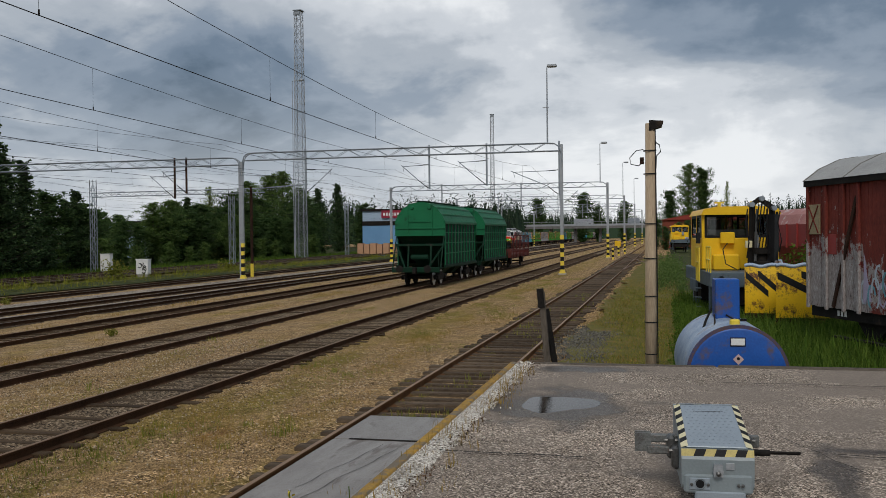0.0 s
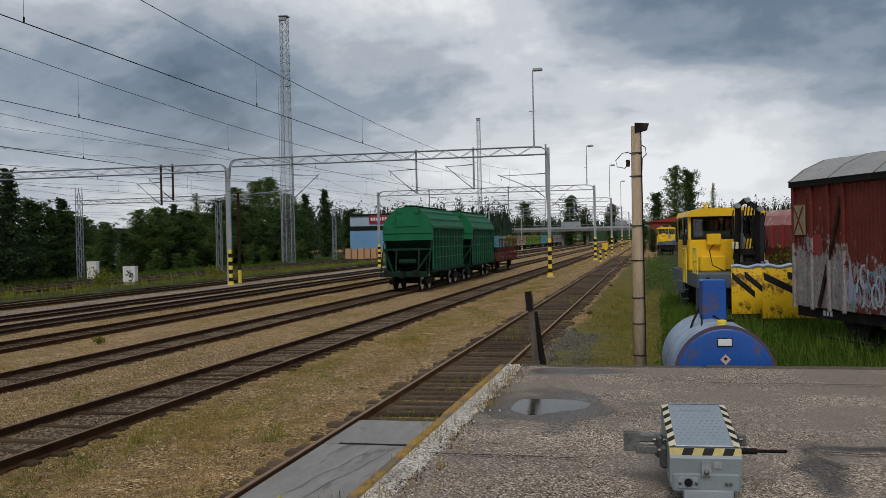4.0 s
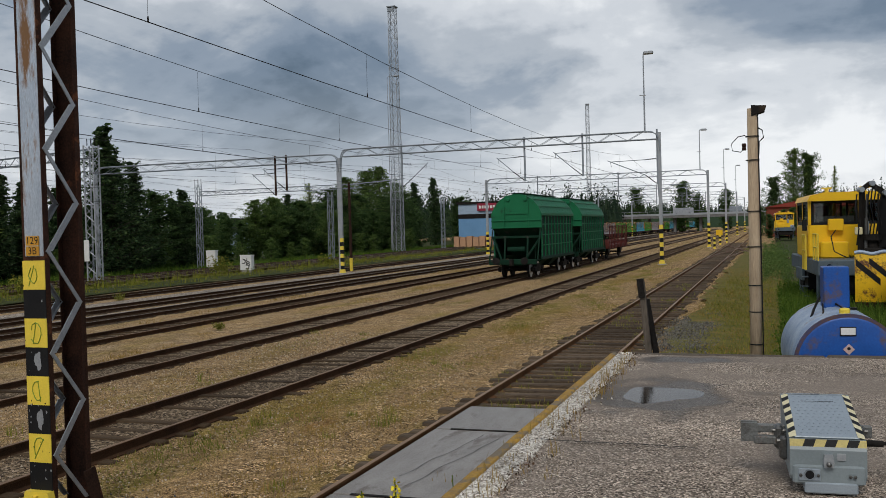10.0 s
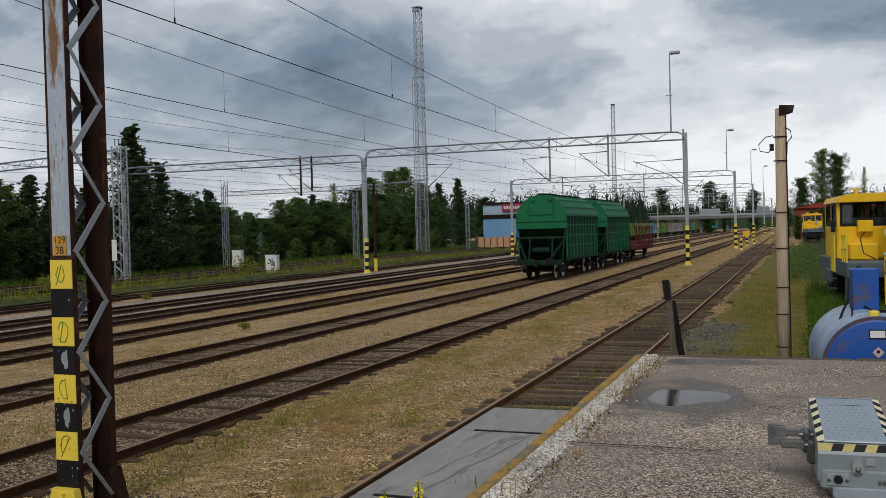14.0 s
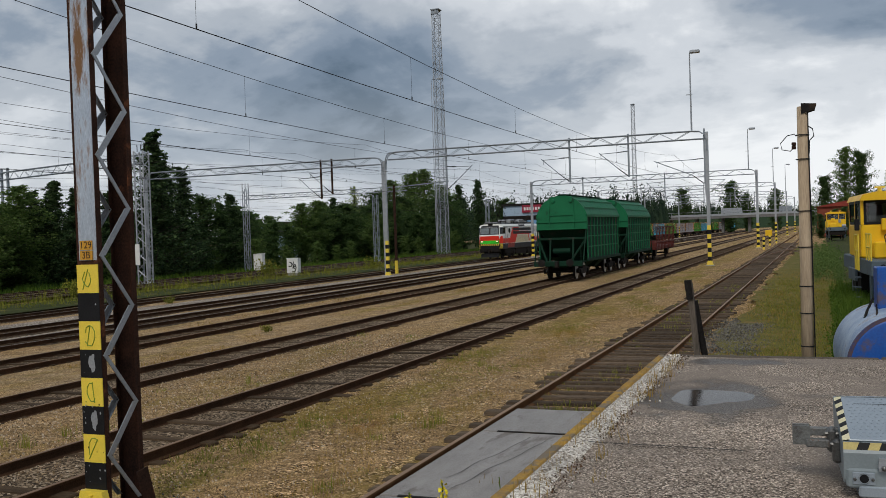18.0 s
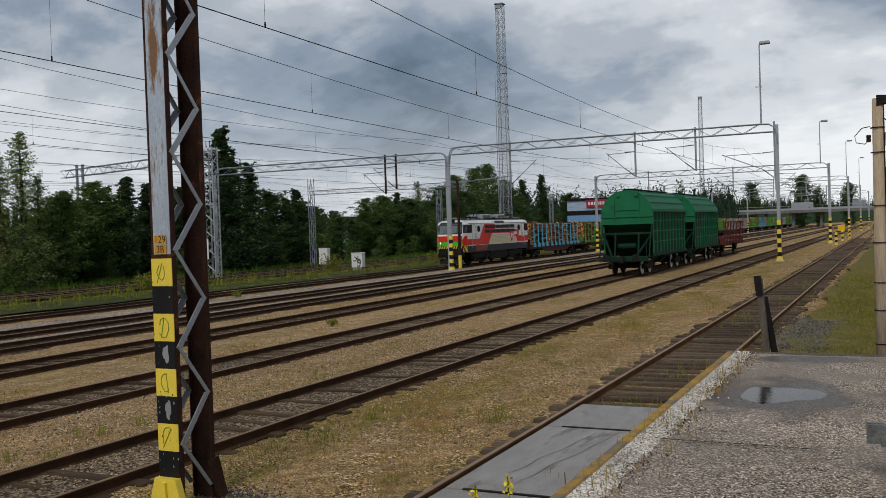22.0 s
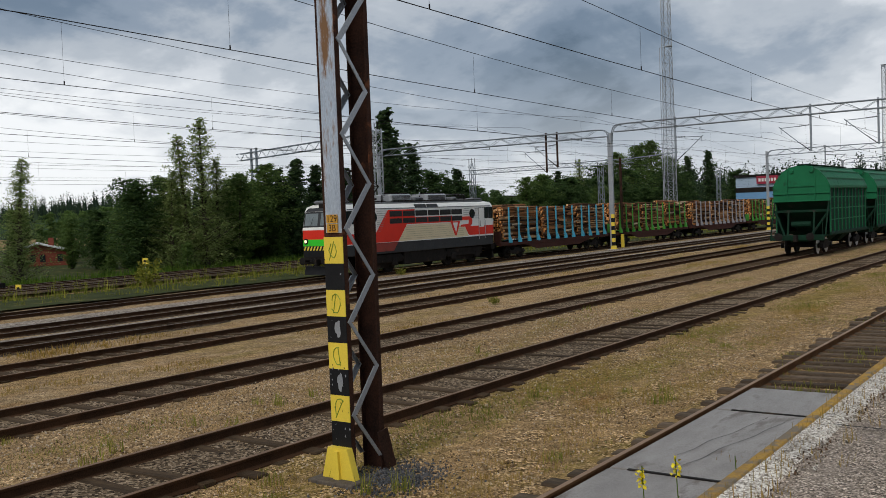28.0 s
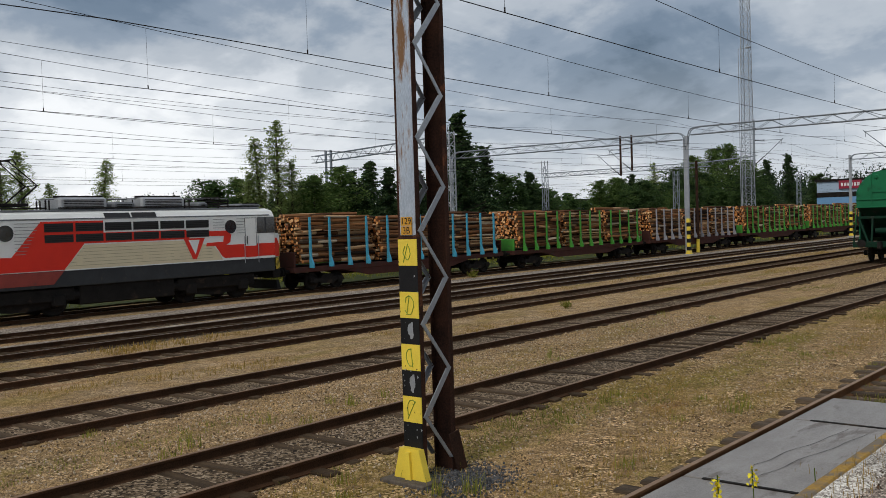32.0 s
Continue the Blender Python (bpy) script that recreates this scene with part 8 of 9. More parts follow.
def make_plough(m, w, h, label, flip):
    """A curved plough blade: painted sheet with black chevrons and a rusty cutting edge."""
    p = thing("snow_plough_blade", label, "plough blade", "plough blades", at=m)
    k = 12

    def surf(u, v):
        a = v * 1.15
        return (u * w, -0.32 * math.sin(a * 1.3) + 0.36 * (1 - math.cos(v * 1.25)) - 0.0, h * v)

    def sheet(u0, u1, v0, v1, off, skew=0.0, nu=10):
        s = Shape()
        for j in range(k + 1):
            v = v0 + (v1 - v0) * j / k
            for i in range(nu + 1):
                u = u0 + (u1 - u0) * i / nu + skew * (v - v0)
                x, y, z = surf(u, v)
                s.v.append((x, y - off, z))
        q = nu + 1
        s.f = [(j * q + i, j * q + i + 1, (j + 1) * q + i + 1, (j + 1) * q + i) for j in range(k) for i in range(nu)]
        return s
    def band(i):
        """A slanting stripe from upper left to lower right, kept within the sheet."""
        q, m = Shape(), 14
        for j in range(m + 1):
            u = min(0.97, -0.02 + 0.36 * i + 0.62 * j / m)
            v = 0.80 - 0.36 * j / m
            for dv in (0.0, 0.115):
                x, y, z = surf(max(0.02, u), min(0.9, v + dv))
                q.v.append((x, y - 0.007, z))
        q.f = [(2 * j, 2 * j + 2, 2 * j + 3, 2 * j + 1) for j in range(m)]
        return q
    s = sheet(0, 1, 0.0, 1.0, 0.0)
    back = sheet(0, 1, 0.0, 1.0, -0.04)
    s.add(back.v, [tuple(reversed(f)) for f in back.f])
    part("blade", s, M["plough_yellow"], p, "scuffed yellow curved blade", True)
    part("cutting_edge", sheet(0, 1, 0.0, 0.16, 0.008), M["rust"], p, "rusty cutting edge", True)
    for i in range(2 if flip else 3):
        part("chevron", band(i), M["black"], p, "worn black chevron", True)
    part("top_rim", Shape().path([(lambda q: (q[0], q[1], q[2] - 0.02 + 0.035 * math.sin(9 * q[0])))(surf(i / 16, 1.0)) for i in range(17)], 0.06, 8), M["tank_worn"], p, "pale rolled top rim")
    for u in (0.2, 0.8):
        x, y, z = surf(u, 0.5)
        part("push_arm", Shape().bar((x, y + 0.05, z), (x, y + 1.2, z * 0.9), 0.12, 0.16), M["machine_grey"], p)


M["plough_yellow"] = mat("scuffed_yellow", (0.86, 0.54, 0.012), (0.74, 0.44, 0.012), 0.5, 0, 2.3, 30, 0.1, (0.12, 0.045, 0.02), 0.51)
make_plough(pose(7.64, 19.4, 0.0, 0, 0, -3), 1.25, 1.92, "yellow plough blade with black chevrons and rusty edge", True)
make_plough(pose(8.47, 18.0, -0.05, 0, 0, 2), 2.25, 2.02, "broad yellow plough blade with black chevrons and rusty edge", False)


def make_side_track():
    t = thing("railway_track", "overgrown side track under the parked vehicles", "railway track", "yard tracks", "structure")
    for u in (-0.8, 0.8):
        s = Shape()
        pts = []
        for i in range(21):
            y = 2 + 60 * i / 20
            x = 7.9 + 0.09 * (y - 22) * (-1) if y > 16 else 8.44 + 0.38 * (16 - y)
            pts.append((x + u, y, -0.30))
        for p, q in zip(pts, pts[1:]):
            s.bar(p, q, 0.07, 0.14)
        part("rail", s, M["rail_side"], t, "rusty half-buried rail")


make_side_track()


# ---- beyond the yard ----
def make_red_hopper():
    v = thing("hopper_wagon", "faded red hopper wagon with a pale worn roof", "freight wagon", at=pose(13.0, 43.5, -0.3, 0, 0, 16))
    roof = [(1.5, 3.7), (1.2, 4.25), (0.4, 4.6), (-0.4, 4.6), (-1.2, 4.25), (-1.5, 3.7)]
    part("body", Shape().prism([(1.5, 2.5), (0.8, 1.2), (-0.8, 1.2), (-1.5, 2.5), (-1.5, 3.7), (1.5, 3.7)], -5, 5), M["red_hopper"], v, "sloping red hopper body")
    part("roof", Shape().prism([(x, z + 0.004) for x, z in roof], -5.1, 5.1), M["roof_pale"], v, "worn pale pink roof")
    for i in range(8):
        y = -4.8 + i * 1.37
        part("rib", Shape().box(-1.58, y - 0.05, 2.4, -1.5, y + 0.05, 3.75), M["red_hopper"], v, "side rib")
    part("underframe", Shape().box(-1.3, -5.4, 0.85, 1.3, 5.4, 1.2), M["dark"], v)
    bogie(v, -3.8)
    bogie(v, 3.8)


M["roof_pale"] = mat("worn_pink_roof", (0.42, 0.2, 0.17), (0.3, 0.1, 0.09), 0.6, 0, 1.2, 20, 0.05, (0.5, 0.42, 0.4), 0.55)
make_red_hopper()


def windows(parent, x0, x1, y, z0, z1, n, gap=0.35):
    w = (x1 - x0) / n
    for i in range(n):
        fr = part("window", Shape().box(x0 + w * i + gap * w / 2, y - 0.06, z0, x0 + w * (i + 1) - gap * w / 2, y, z1), M["glass"], parent, "dark window pane")


def make_building(name, label, x0, x1, y0, y1, z1, wall, roof, pitch=0.0, rows=()):
    b = thing(name, label, "building")
    part("wall", Shape().box(x0, y0, -1.2, x1, y1, z1), M[wall], b)
    if pitch:
        part("roof", Shape().prism([(x0 - 0.5, z1), ((x0 + x1) / 2, z1 + pitch), (x1 + 0.5, z1)], y0 - 0.5, y1 + 0.5), M[roof], b, "pitched roof")
    else:
        part("roof", Shape().box(x0 - 0.3, y0 - 0.3, z1, x1 + 0.3, y1 + 0.3, z1 + 0.45), M[roof], b, "flat roof with dark fascia")
    for zz0, zz1, n in rows:
        windows(b, x0 + 0.5, x1 - 0.5, y0, zz0, zz1, n)
    return b


b = make_building("store_building", "two-tone blue store building with a red sign", -54.5, -33, 168, 195, 7.9, "far_blue_pale", "dark")
part("lower_cladding", Shape().box(-54.52, 167.95, -1.0, -33, 168, 5.0), M["far_blue"], b, "blue lower cladding")
part("fascia_band", Shape().box(-54.54, 167.9, 5.0, -33, 167.99, 5.9), M["dark"], b, "dark band")
sg = part("sign", Shape().box(-50.4, 167.6, 6.5, -46.4, 167.88, 8.0), M["sign_red"], b, "red shop sign with pale bars")
for i in range(6):
    part("sign_bar", Shape().box(-50.0 + i * 0.58, 167.55, 6.95, -49.62 + i * 0.58, 167.6, 7.55), M["white"], sg)
M["brick_pale"] = mat("pale_brick_stack", (0.55, 0.33, 0.2), (0.42, 0.24, 0.14), 0.8, 0, 1, 6)
for i in range(6):
    tagged(part("goods_pallet", Shape().box(-53.0 + i * 1.3, 160, -0.8, -51.9 + i * 1.3, 161.5, 1.5 - 0.15 * (i % 2)), M["brick_pale"]), "pale orange stack of building goods", "pallet", "pallets by the store")
make_building("brick_building", "long red brick railway building with a red roof", 4.5, 26, 190, 205, 5.6, "brick", "roof_red", 2.0, ((1.6, 3.2, 9),))
make_building("industrial_hall", "pale industrial hall behind the trees", -112, -92, 160, 185, 5.6, "far_blue_pale", "dark", 1.0, ((3.5, 5.2, 5),))
b = thing("brick_house", "small red brick house with pale eaves among the trees", "building", at=pose(-92.0, 45.8, 0, 0, 0, 58))
part("wall", Shape().prism([(-2.4, -1.4), (2.4, -1.4), (2.4, 0.6), (-0.9, 1.45), (-2.4, 0.95)], 0, 8), M["brick"], b, "red brick gable wall")
for x0, z0, x1, z1 in ((-0.9, 1.47, 2.8, 0.52), (-0.9, 1.47, -2.7, 0.88)):
    part("roof_slope", Shape().prism([(x0, z0), (x1, z1), (x1, z1 + 0.14), (x0, z0 + 0.14)], -0.45, 8.3), M["far_white"], b, "pale sheet roof slope")
for x in (-1.6, -0.6, 1.2):
    part("window", Shape().box(x, -0.05, -0.5, x + 0.55, 0.0, 0.3), M["glass"], b, "dark window pane")
part("chimney", Shape().box(0.3, 4.0, 0.9, 0.9, 4.6, 2.1), M["brick"], b, "brick chimney")


def make_bridge():
    b = thing("road_bridge", "long grey concrete road bridge across the tracks", "bridge")
    Y = 330
    part("deck", Shape().box(-75, Y, 4.7, 32, Y + 9, 5.6), M["bridge_concrete"], b, "grey concrete deck")
    part("parapet", Shape().box(-75, Y - 0.1, 5.6, 32, Y + 0.05, 6.3), M["galv"], b, "pale parapet")
    for i in range(12):
        x = -72 + i * 9
        part("pier", Shape().box(x - 0.45, Y + 3, -1, x + 0.45, Y + 6, 4.7), M["bridge_concrete"], b, "concrete pier")
    for i in range(40):
        x = -74 + i * 2.7
        part("rail_post", Shape().box(x - 0.05, Y - 0.1, 6.3, x + 0.05, Y, 7.1), M["galv"], b)
    part("hand_rail", Shape().box(-75, Y - 0.1, 7.05, 32, Y - 0.02, 7.15), M["galv"], b)
    for i, (x, w, mk) in enumerate(((-24, 7.0, "galv"), (-6, 4.2, "galv_blue"))):
        c = thing("road_vehicle", "pale lorry crossing the road bridge", "vehicle", "vehicles on the bridge", at=pose(x, Y + 4, 5.62))
        part("box_body", Shape().box(-w / 2, -1.2, 0.5, w / 2, 1.2, 2.6, 0.1), M[mk], c, "pale box body")
        for u in (-w / 3, w / 3):
            part("wheel", Shape().rod((u, -1.2, 0.45), (u, 1.2, 0.45), 0.45, 10), M["dark"], c)


make_bridge()


def make_marker(x, y, z, h, label):
    t = thing("track_marker", label, "marker post", "marker posts", at=pose(x, y, z))
    part("post", Shape().rod((0, 0, 0), (0, 0, h), 0.04, 6), M["galv"], t)
    part("board", Shape().box(-0.3, -0.03, h - 0.25, 0.3, 0.03, h + 0.2, 0.01), M["yellow"], t, "yellow board")
    part("mark", Shape().box(-0.16, -0.036, h - 0.1, 0.16, -0.031, h + 0.05), M["black"], t)


make_marker(-52.6, 29.4, -0.9, 1.4, "small yellow marker board on a thin post")
make_marker(-49.6, 17.8, -0.9, 0.45, "low yellow marker board in the weeds")
for y in (16.0, 17.65):
    t = thing("switch_post", "low white post with a dark box beside the main track", "marker post", "switch posts", at=pose(-52.0, y, -0.9))
    part("post", Shape().rod((0, 0, 0), (0, 0, 1.45), 0.07, 8), M["white"], t, "white painted post")
    part("box", Shape().box(0.08, -0.28, 0.05, 0.75, 0.28, 0.75, 0.03), M["dark"], t, "dark control box")
for x, y in ((-1.0, 100.0), (-1.2, 118.0), (-0.9, 131.0)):
    t = thing("banded_bollard", "short yellow and black banded bollard by the tracks", "bollard", "banded bollards", at=pose(x, y, -0.15))
    paint_bands(t, 0.12, 0.12, 1.4, 0.0, 5)
t = thing("equipment_container", "small orange-yellow container far along the yard", "container", at=pose(-5.5, 205, -0.15))
part("body", Shape().box(-0.7, -0.6, 0, 0.7, 0.6, 1.3, 0.1), M["machine_yellow"], t)
t = thing("signal_pole", "rusty brown signal pole with a yellow foot", "signal pole", at=pose(-31.6, 65.8, -0.6))
part("pole", Shape().rod((0, 0, 0), (0, 0, 8.2), 0.14, 10, 0.12), M["rust"], t, "rust-brown pole")
part("yellow_foot", Shape().rod((0, 0, 0), (0, 0, 1.2), 0.16, 10), M["yellow"], t, "yellow painted foot")
part("bracket", Shape().rod((0, 0, 8.0), (5.5, 0, 8.3), 0.05, 6), M["galv_blue"], t)


# ---- trees, shrubs, grass ----
def leaf_cloud(s, r, centre, rad, n, size, flat=0.8, droop=0.0):
    for i in range(n):
        a, b = r.random() * 6.28318, math.acos(r.uniform(-1, 1))
        q = rad * (r.random() ** 0.45)
        p = Vector((centre[0] + q * math.sin(b) * math.cos(a), centre[1] + q * math.sin(b) * math.sin(a), centre[2] + q * math.cos(b) * flat - droop * q * r.random()))
        k = size * r.uniform(0.6, 1.35)
        m = Euler((r.uniform(-1.2, 1.2), r.uniform(-1.2, 1.2), r.random() * 6.28)).to_matrix()
        u, v = m @ Vector((k, 0, 0)), m @ Vector((0, k * 0.62, 0))
        o = len(s.v)
        s.v += [tuple(p - u), tuple(p - v), tuple(p + u), tuple(p + v)]
        s.f.append((o, o + 1, o + 2, o + 3))


# kind: crown base, limbs, reach, clusters a limb, leaves a cluster, leaf size, cluster size, droop, rise of the limbs
TREE = {
    "birch": (0.04, 74, 1.75, 5, 34, 0.072, 0.40, 0.5, 0.45),
    "birchpale": (0.05, 120, 1.45, 5, 20, 0.046, 0.33, 0.8, 0.75),
    "alder": (0.02, 66, 2.05, 4, 42, 0.085, 0.46, 0.2, 0.35),
    "pine": (0.05, 110, 1.95, 5, 26, 0.066, 0.36, 0.5, 0.7),
    "wood": (0.02, 40, 2.0, 3, 40, 0.115, 0.55, 0.3, 0.35),
    "bush": (0.0, 26, 2.3, 3, 34, 0.145, 0.60, 0.2, 0.35)}


def crown_width(kind, u):
    """How far the crown reaches at the height u, as a share of its widest."""
    if kind == "birchpale":
        return min(1.0, 0.62 + 1.3 * u) * (1 - u) ** 0.75 * (1.0 + 0.25 * math.sin(9 * u)) + 0.03
    if kind == "pine":
        return min(1.0, 0.6 + 2.0 * u) * (1 - u) ** 0.9 + 0.03
    if kind == "birch":
        return math.sin(math.pi * min(1, (1 - u) * 1.05 + 0.05)) ** 0.75 * (1 - 0.25 * u)
    return math.sin(math.pi * min(1, (1 - u) * 0.92 + 0.08)) ** 0.55


def make_tree(kind, seed, label):
    """A unit tree ten metres high: tapering trunk, limbs, and a crown of many small leaves in clusters."""
    r = random.Random(seed)
    t = thing("bush" if kind == "bush" else "tree", label, "bush" if kind == "bush" else "tree", "bushes along the line" if kind == "bush" else "trees along the line")
    wood, crown = Shape(), Shape()
    H = 10.0
    lean = r.uniform(-0.3, 0.3), r.uniform(-0.3, 0.3)
    pts = [(lean[0] * (i / 6) ** 2, lean[1] * (i / 6) ** 2, H * 0.97 * i / 6) for i in range(7)]
    for i in range(6):
        wood.rod(pts[i], pts[i + 1], 0.13 * (1 - i / 6.4) + 0.01, 6, 0.13 * (1 - (i + 1) / 6.4) + 0.01, False)
    low, nb, reach, clusters, per, size, rad, droop, rise = TREE[kind]
    for i in range(nb):
        u = low + (1 - low) * ((i + r.random()) / nb)
        z, wide = H * u, crown_width(kind, u)
        a = i * 2.4 + r.uniform(-0.6, 0.6)
        d = reach * wide * (r.uniform(0.25, 1.25) if kind == "birchpale" else r.uniform(0.5, 1.22))
        base = (lean[0] * u * u, lean[1] * u * u, z - rise * d * 0.6)
        tip = (base[0] + d * math.cos(a), base[1] + d * math.sin(a), z + rise * d * 0.6)
        wood.rod(base, tip, 0.03 * (1.1 - u) + 0.006, 4, 0.005, False)
        for q in range(clusters):
            k = (q + 0.55 + 0.4 * r.random()) / clusters
            c = tuple(base[j] + (tip[j] - base[j]) * k + r.gauss(0, 0.10) for j in range(3))
            rr = rad * ((0.22 + 0.95 * wide) if kind in ("pine", "birchpale") else (0.55 + 0.75 * wide)) * r.uniform(0.6, 1.3)
            n = int(per * r.uniform(0.6, 1.3) * (0.5 + 0.6 * wide if kind == "birchpale" else 1.0))
            leaf_cloud(crown, r, c, rr, n, size * ((1.35 if kind in ("birch", "birchpale") else 2.1) if q == 0 else 1.0), 0.8 if kind != "pine" else 0.95, droop)
    part("trunk", wood, M["trunk"], t, "slender tapering trunk with limbs")
    part("crown", crown, M[{"birch": "leaf", "birchpale": "leaf_pale", "alder": "leaf_dark", "bush": "leaf", "wood": "leaf_dark", "pine": "needle"}[kind]], t, "ragged leafy crown")
    return t


KINDS = {"birch": "green birch with a ragged leafy crown", "birchpale": "tall yellow-green birch with a pointed crown and drooping twigs", "alder": "dense dark green alder", "pine": "dark green conifer with layered branches", "wood": "dark green tree in the wood behind the line", "bush": "rounded leafy green bush below the trees"}
POOL = {}
for k, lab in KINDS.items():
    POOL[k] = [make_tree(k, 20 + 7 * i + len(k), lab) for i in range(3)]
used = {k: 0 for k in KINDS}


def plant(kind, x, y, h, wide=1.0):
    if kind == "bush" and -91 < x < -50 and 0.52 < math.atan2(y + 13.9, 5 - x) < 0.60:
        return None  # a lane stays open to the brick house
    i = used[kind]
    used[kind] += 1
    src = POOL[kind][i % 3]
    z = -1.05 if x < -40 else zr(x) - 0.35
    k = h / 10.0
    m = pose(x, y, z, 0, 0, (i * 83) % 360)
    ob = src if i < 3 else copy_thing(src, m)
    ob.matrix_basis = m @ Matrix.Diagonal((k * wide, k * wide, k, 1))
    return ob


for kind, row in (
        ("alder", ((-62, 78.2, 9.2), (-68, 136.9, 11.6), (-80, 245, 13.1), (-62, 86, 7.6), (-62, 36, 7.9), (-75, 41.1, 5.8), (-62, 48.8, 7.3), (-66, 117, 8.0))),
        ("pine", ((-58, 63.9, 15.2), (-59, 67.4, 12.6), (-60, 71.8, 12.2), (-62, 83.7, 9.6), (-61, 81.0, 8.6), (-72, 128.2, 10.6), (-76, 214.9, 17.1), (-60, 52.3, 10.0), (-60, 55.9, 9.4), (-61, 51.0, 9.0), (-60, 60.0, 9.2), (-72, 189.5, 14.8))),
        ("birch", ((-58, 43.6, 8.4), (-66, 107.5, 9.0), (-66, 111.6, 9.6), (-66, 98.4, 6.2), (-70, 149.6, 14.2), (-72, 162.3, 16.4), (-74, 174.4, 17.8), (-74, 182.3, 14.6), (-62, 38.7, 8.3), (-60, 44.5, 8.0), (-60, 48.8, 9.3), (-72, 41.7, 6.0), (-80, 41.2, 5.2), (-60, 121.0, 7.6))),
        ("birchpale", ((-58, 39.7, 13.0), (-58.5, 38.2, 11.6), (-58.5, 41.6, 9.6), (-70, 132.9, 12.6), (-62, 25.2, 9.5), (-60, 18.3, 9.8), (-60, 19.9, 7.5), (-60, 16.6, 8.6), (-59, 36.9, 8.6)))):
    for x, y, h in row:
        plant(kind, x, y, h, {"birchpale": 1.9, "pine": 2.0}.get(kind, 2.0) * (10.0 / max(h, 9.0)) ** 0.3)
rt = random.Random(77)
for i in range(76):
    y = 30 + 150 * (i / 76) + rt.uniform(-2, 2)
    px = rt.uniform(-78, -64)
    if y < 40 + 0.6 * (-63 - px):
        continue
    plant("wood", px, y, rt.uniform(5.4, 8.2) * (1.0 + max(0, y - 90) / 170), 1.75)
for i in range(16):
    y = 50 + 110 * (i / 16) + rt.uniform(-2, 2)
    plant("bush", rt.uniform(-60, -57.5), y, rt.uniform(2.5, 4.5), 1.5)
plant("bush", -56, 36, 2.6, 1.6)
for kd, x, y, h, wd in (("birch", 10.4, 216, 19.4, 1.1), ("alder", 14.0, 218, 18.4, 1.0), ("alder", 6.4, 214, 13.0, 1.2), ("birchpale", 19.0, 214, 15.0, 0.9)):
    plant(kd, x, y, h, wd)
for i in range(12):
    plant("wood", 3.2 + i * 2.0, 164 + rt.uniform(-5, 12), rt.uniform(4.4, 6.2), 1.5)
for x, y, h in ((-26, 352, 19.0), (-44, 360, 18.0), (-10, 350, 15.0), (-20, 356, 14)):
    plant("wood", x, y, h, 1.4)
for i in range(18):
    by = -10 + i * 5.0 + rt.uniform(-2, 2)
    if not 33 < by < 52:
        plant("bush", rt.uniform(-100, -84), by, rt.uniform(3.0, 5.5), 1.7)


def far_woods(name, label, x0, y0, x1, y1, n, h0, h1, base, mk, seed, depth=30, top=None):
    """A distant belt of ragged conifers, one mesh."""
    r, s = random.Random(seed), Shape()
    for i in range(n):
        u = (i + r.random()) / n
        off = r.uniform(0, depth)
        x, y = x0 + (x1 - x0) * u, y0 + (y1 - y0) * u + off
        h = r.uniform(h0 * 0.62, h1) * r.uniform(0.85, 1.08)
        b = base(u) + off * 0.05
        w = h * r.uniform(0.14, 0.24)
        tip = r.uniform(0.15, 0.7)
        o = len(s.v)
        s.v += [(x + w * 0.62 * r.uniform(0.7, 1.2) * math.cos(a * 1.2566), y + w * 0.62 * math.sin(a * 1.2566), b) for a in range(5)] + [(x, y, b + h * 0.84)]
        s.f += [(o + a, o + (a + 1) % 5, o + 5) for a in range(5)]
        for k in range(56):
            u = r.random() ** 0.8
            q = w * (1 - u) ** tip * (0.55 if u < 0.2 else 1.0)
            c = Vector((x + q * r.uniform(-1, 1), y + q * r.uniform(-1, 1), b + h * (0.06 + 0.94 * u)))
            g = h * r.uniform(0.020, 0.046) * (1.15 - 0.6 * u)
            m = Euler((r.uniform(-1.3, 1.3), r.uniform(-1.3, 1.3), r.random() * 6.28)).to_matrix()
            e, f = m @ Vector((g, 0, 0)), m @ Vector((0, g * 0.8, 0))
            o = len(s.v)
            s.v += [tuple(c - e), tuple(c - f), tuple(c + e), tuple(c + f)]
            s.f.append((o, o + 1, o + 2, o + 3))
    return tagged(part(name, s, M[mk]), label, "forest", kind="stuff")


far_woods("far_forest", "distant dark spruce forest on a ridge", -560, 235, -240, 255, 760, 9, 14, lambda u: 0.5 + 6.5 * math.sin(math.pi * u), "spruce", 1, 60)
far_woods("far_forest", "distant dark spruce forest beyond the yard", -240, 560, 60, 600, 1400, 9, 13, lambda u: 3 + 3 * math.sin(5 * u), "spruce", 2, 60)
far_woods("far_forest", "distant dark spruce forest on a rise", 8, 262, 150, 250, 800, 5, 9.5, lambda u: 0.5 + 6.5 * u + 1.2 * math.sin(9 * u), "spruce", 3, 50)
far_woods("far_forest", "dark conifers behind the blue store", -120, 270, -45, 290, 420, 12, 16, lambda u: 0, "spruce", 5, 40)


def slope(name, label, pts, mk):
    """A wooded rise under the far forest."""
    s = Shape()
    for (x, y, z) in pts:
        s.v += [(x, y, -1.5), (x, y + 6, z)]
    s.f = [(2 * i, 2 * i + 2, 2 * i + 3, 2 * i + 1) for i in range(len(pts) - 1)]
    tagged(part(name, s, M[mk]), label, "hillside", kind="structure")


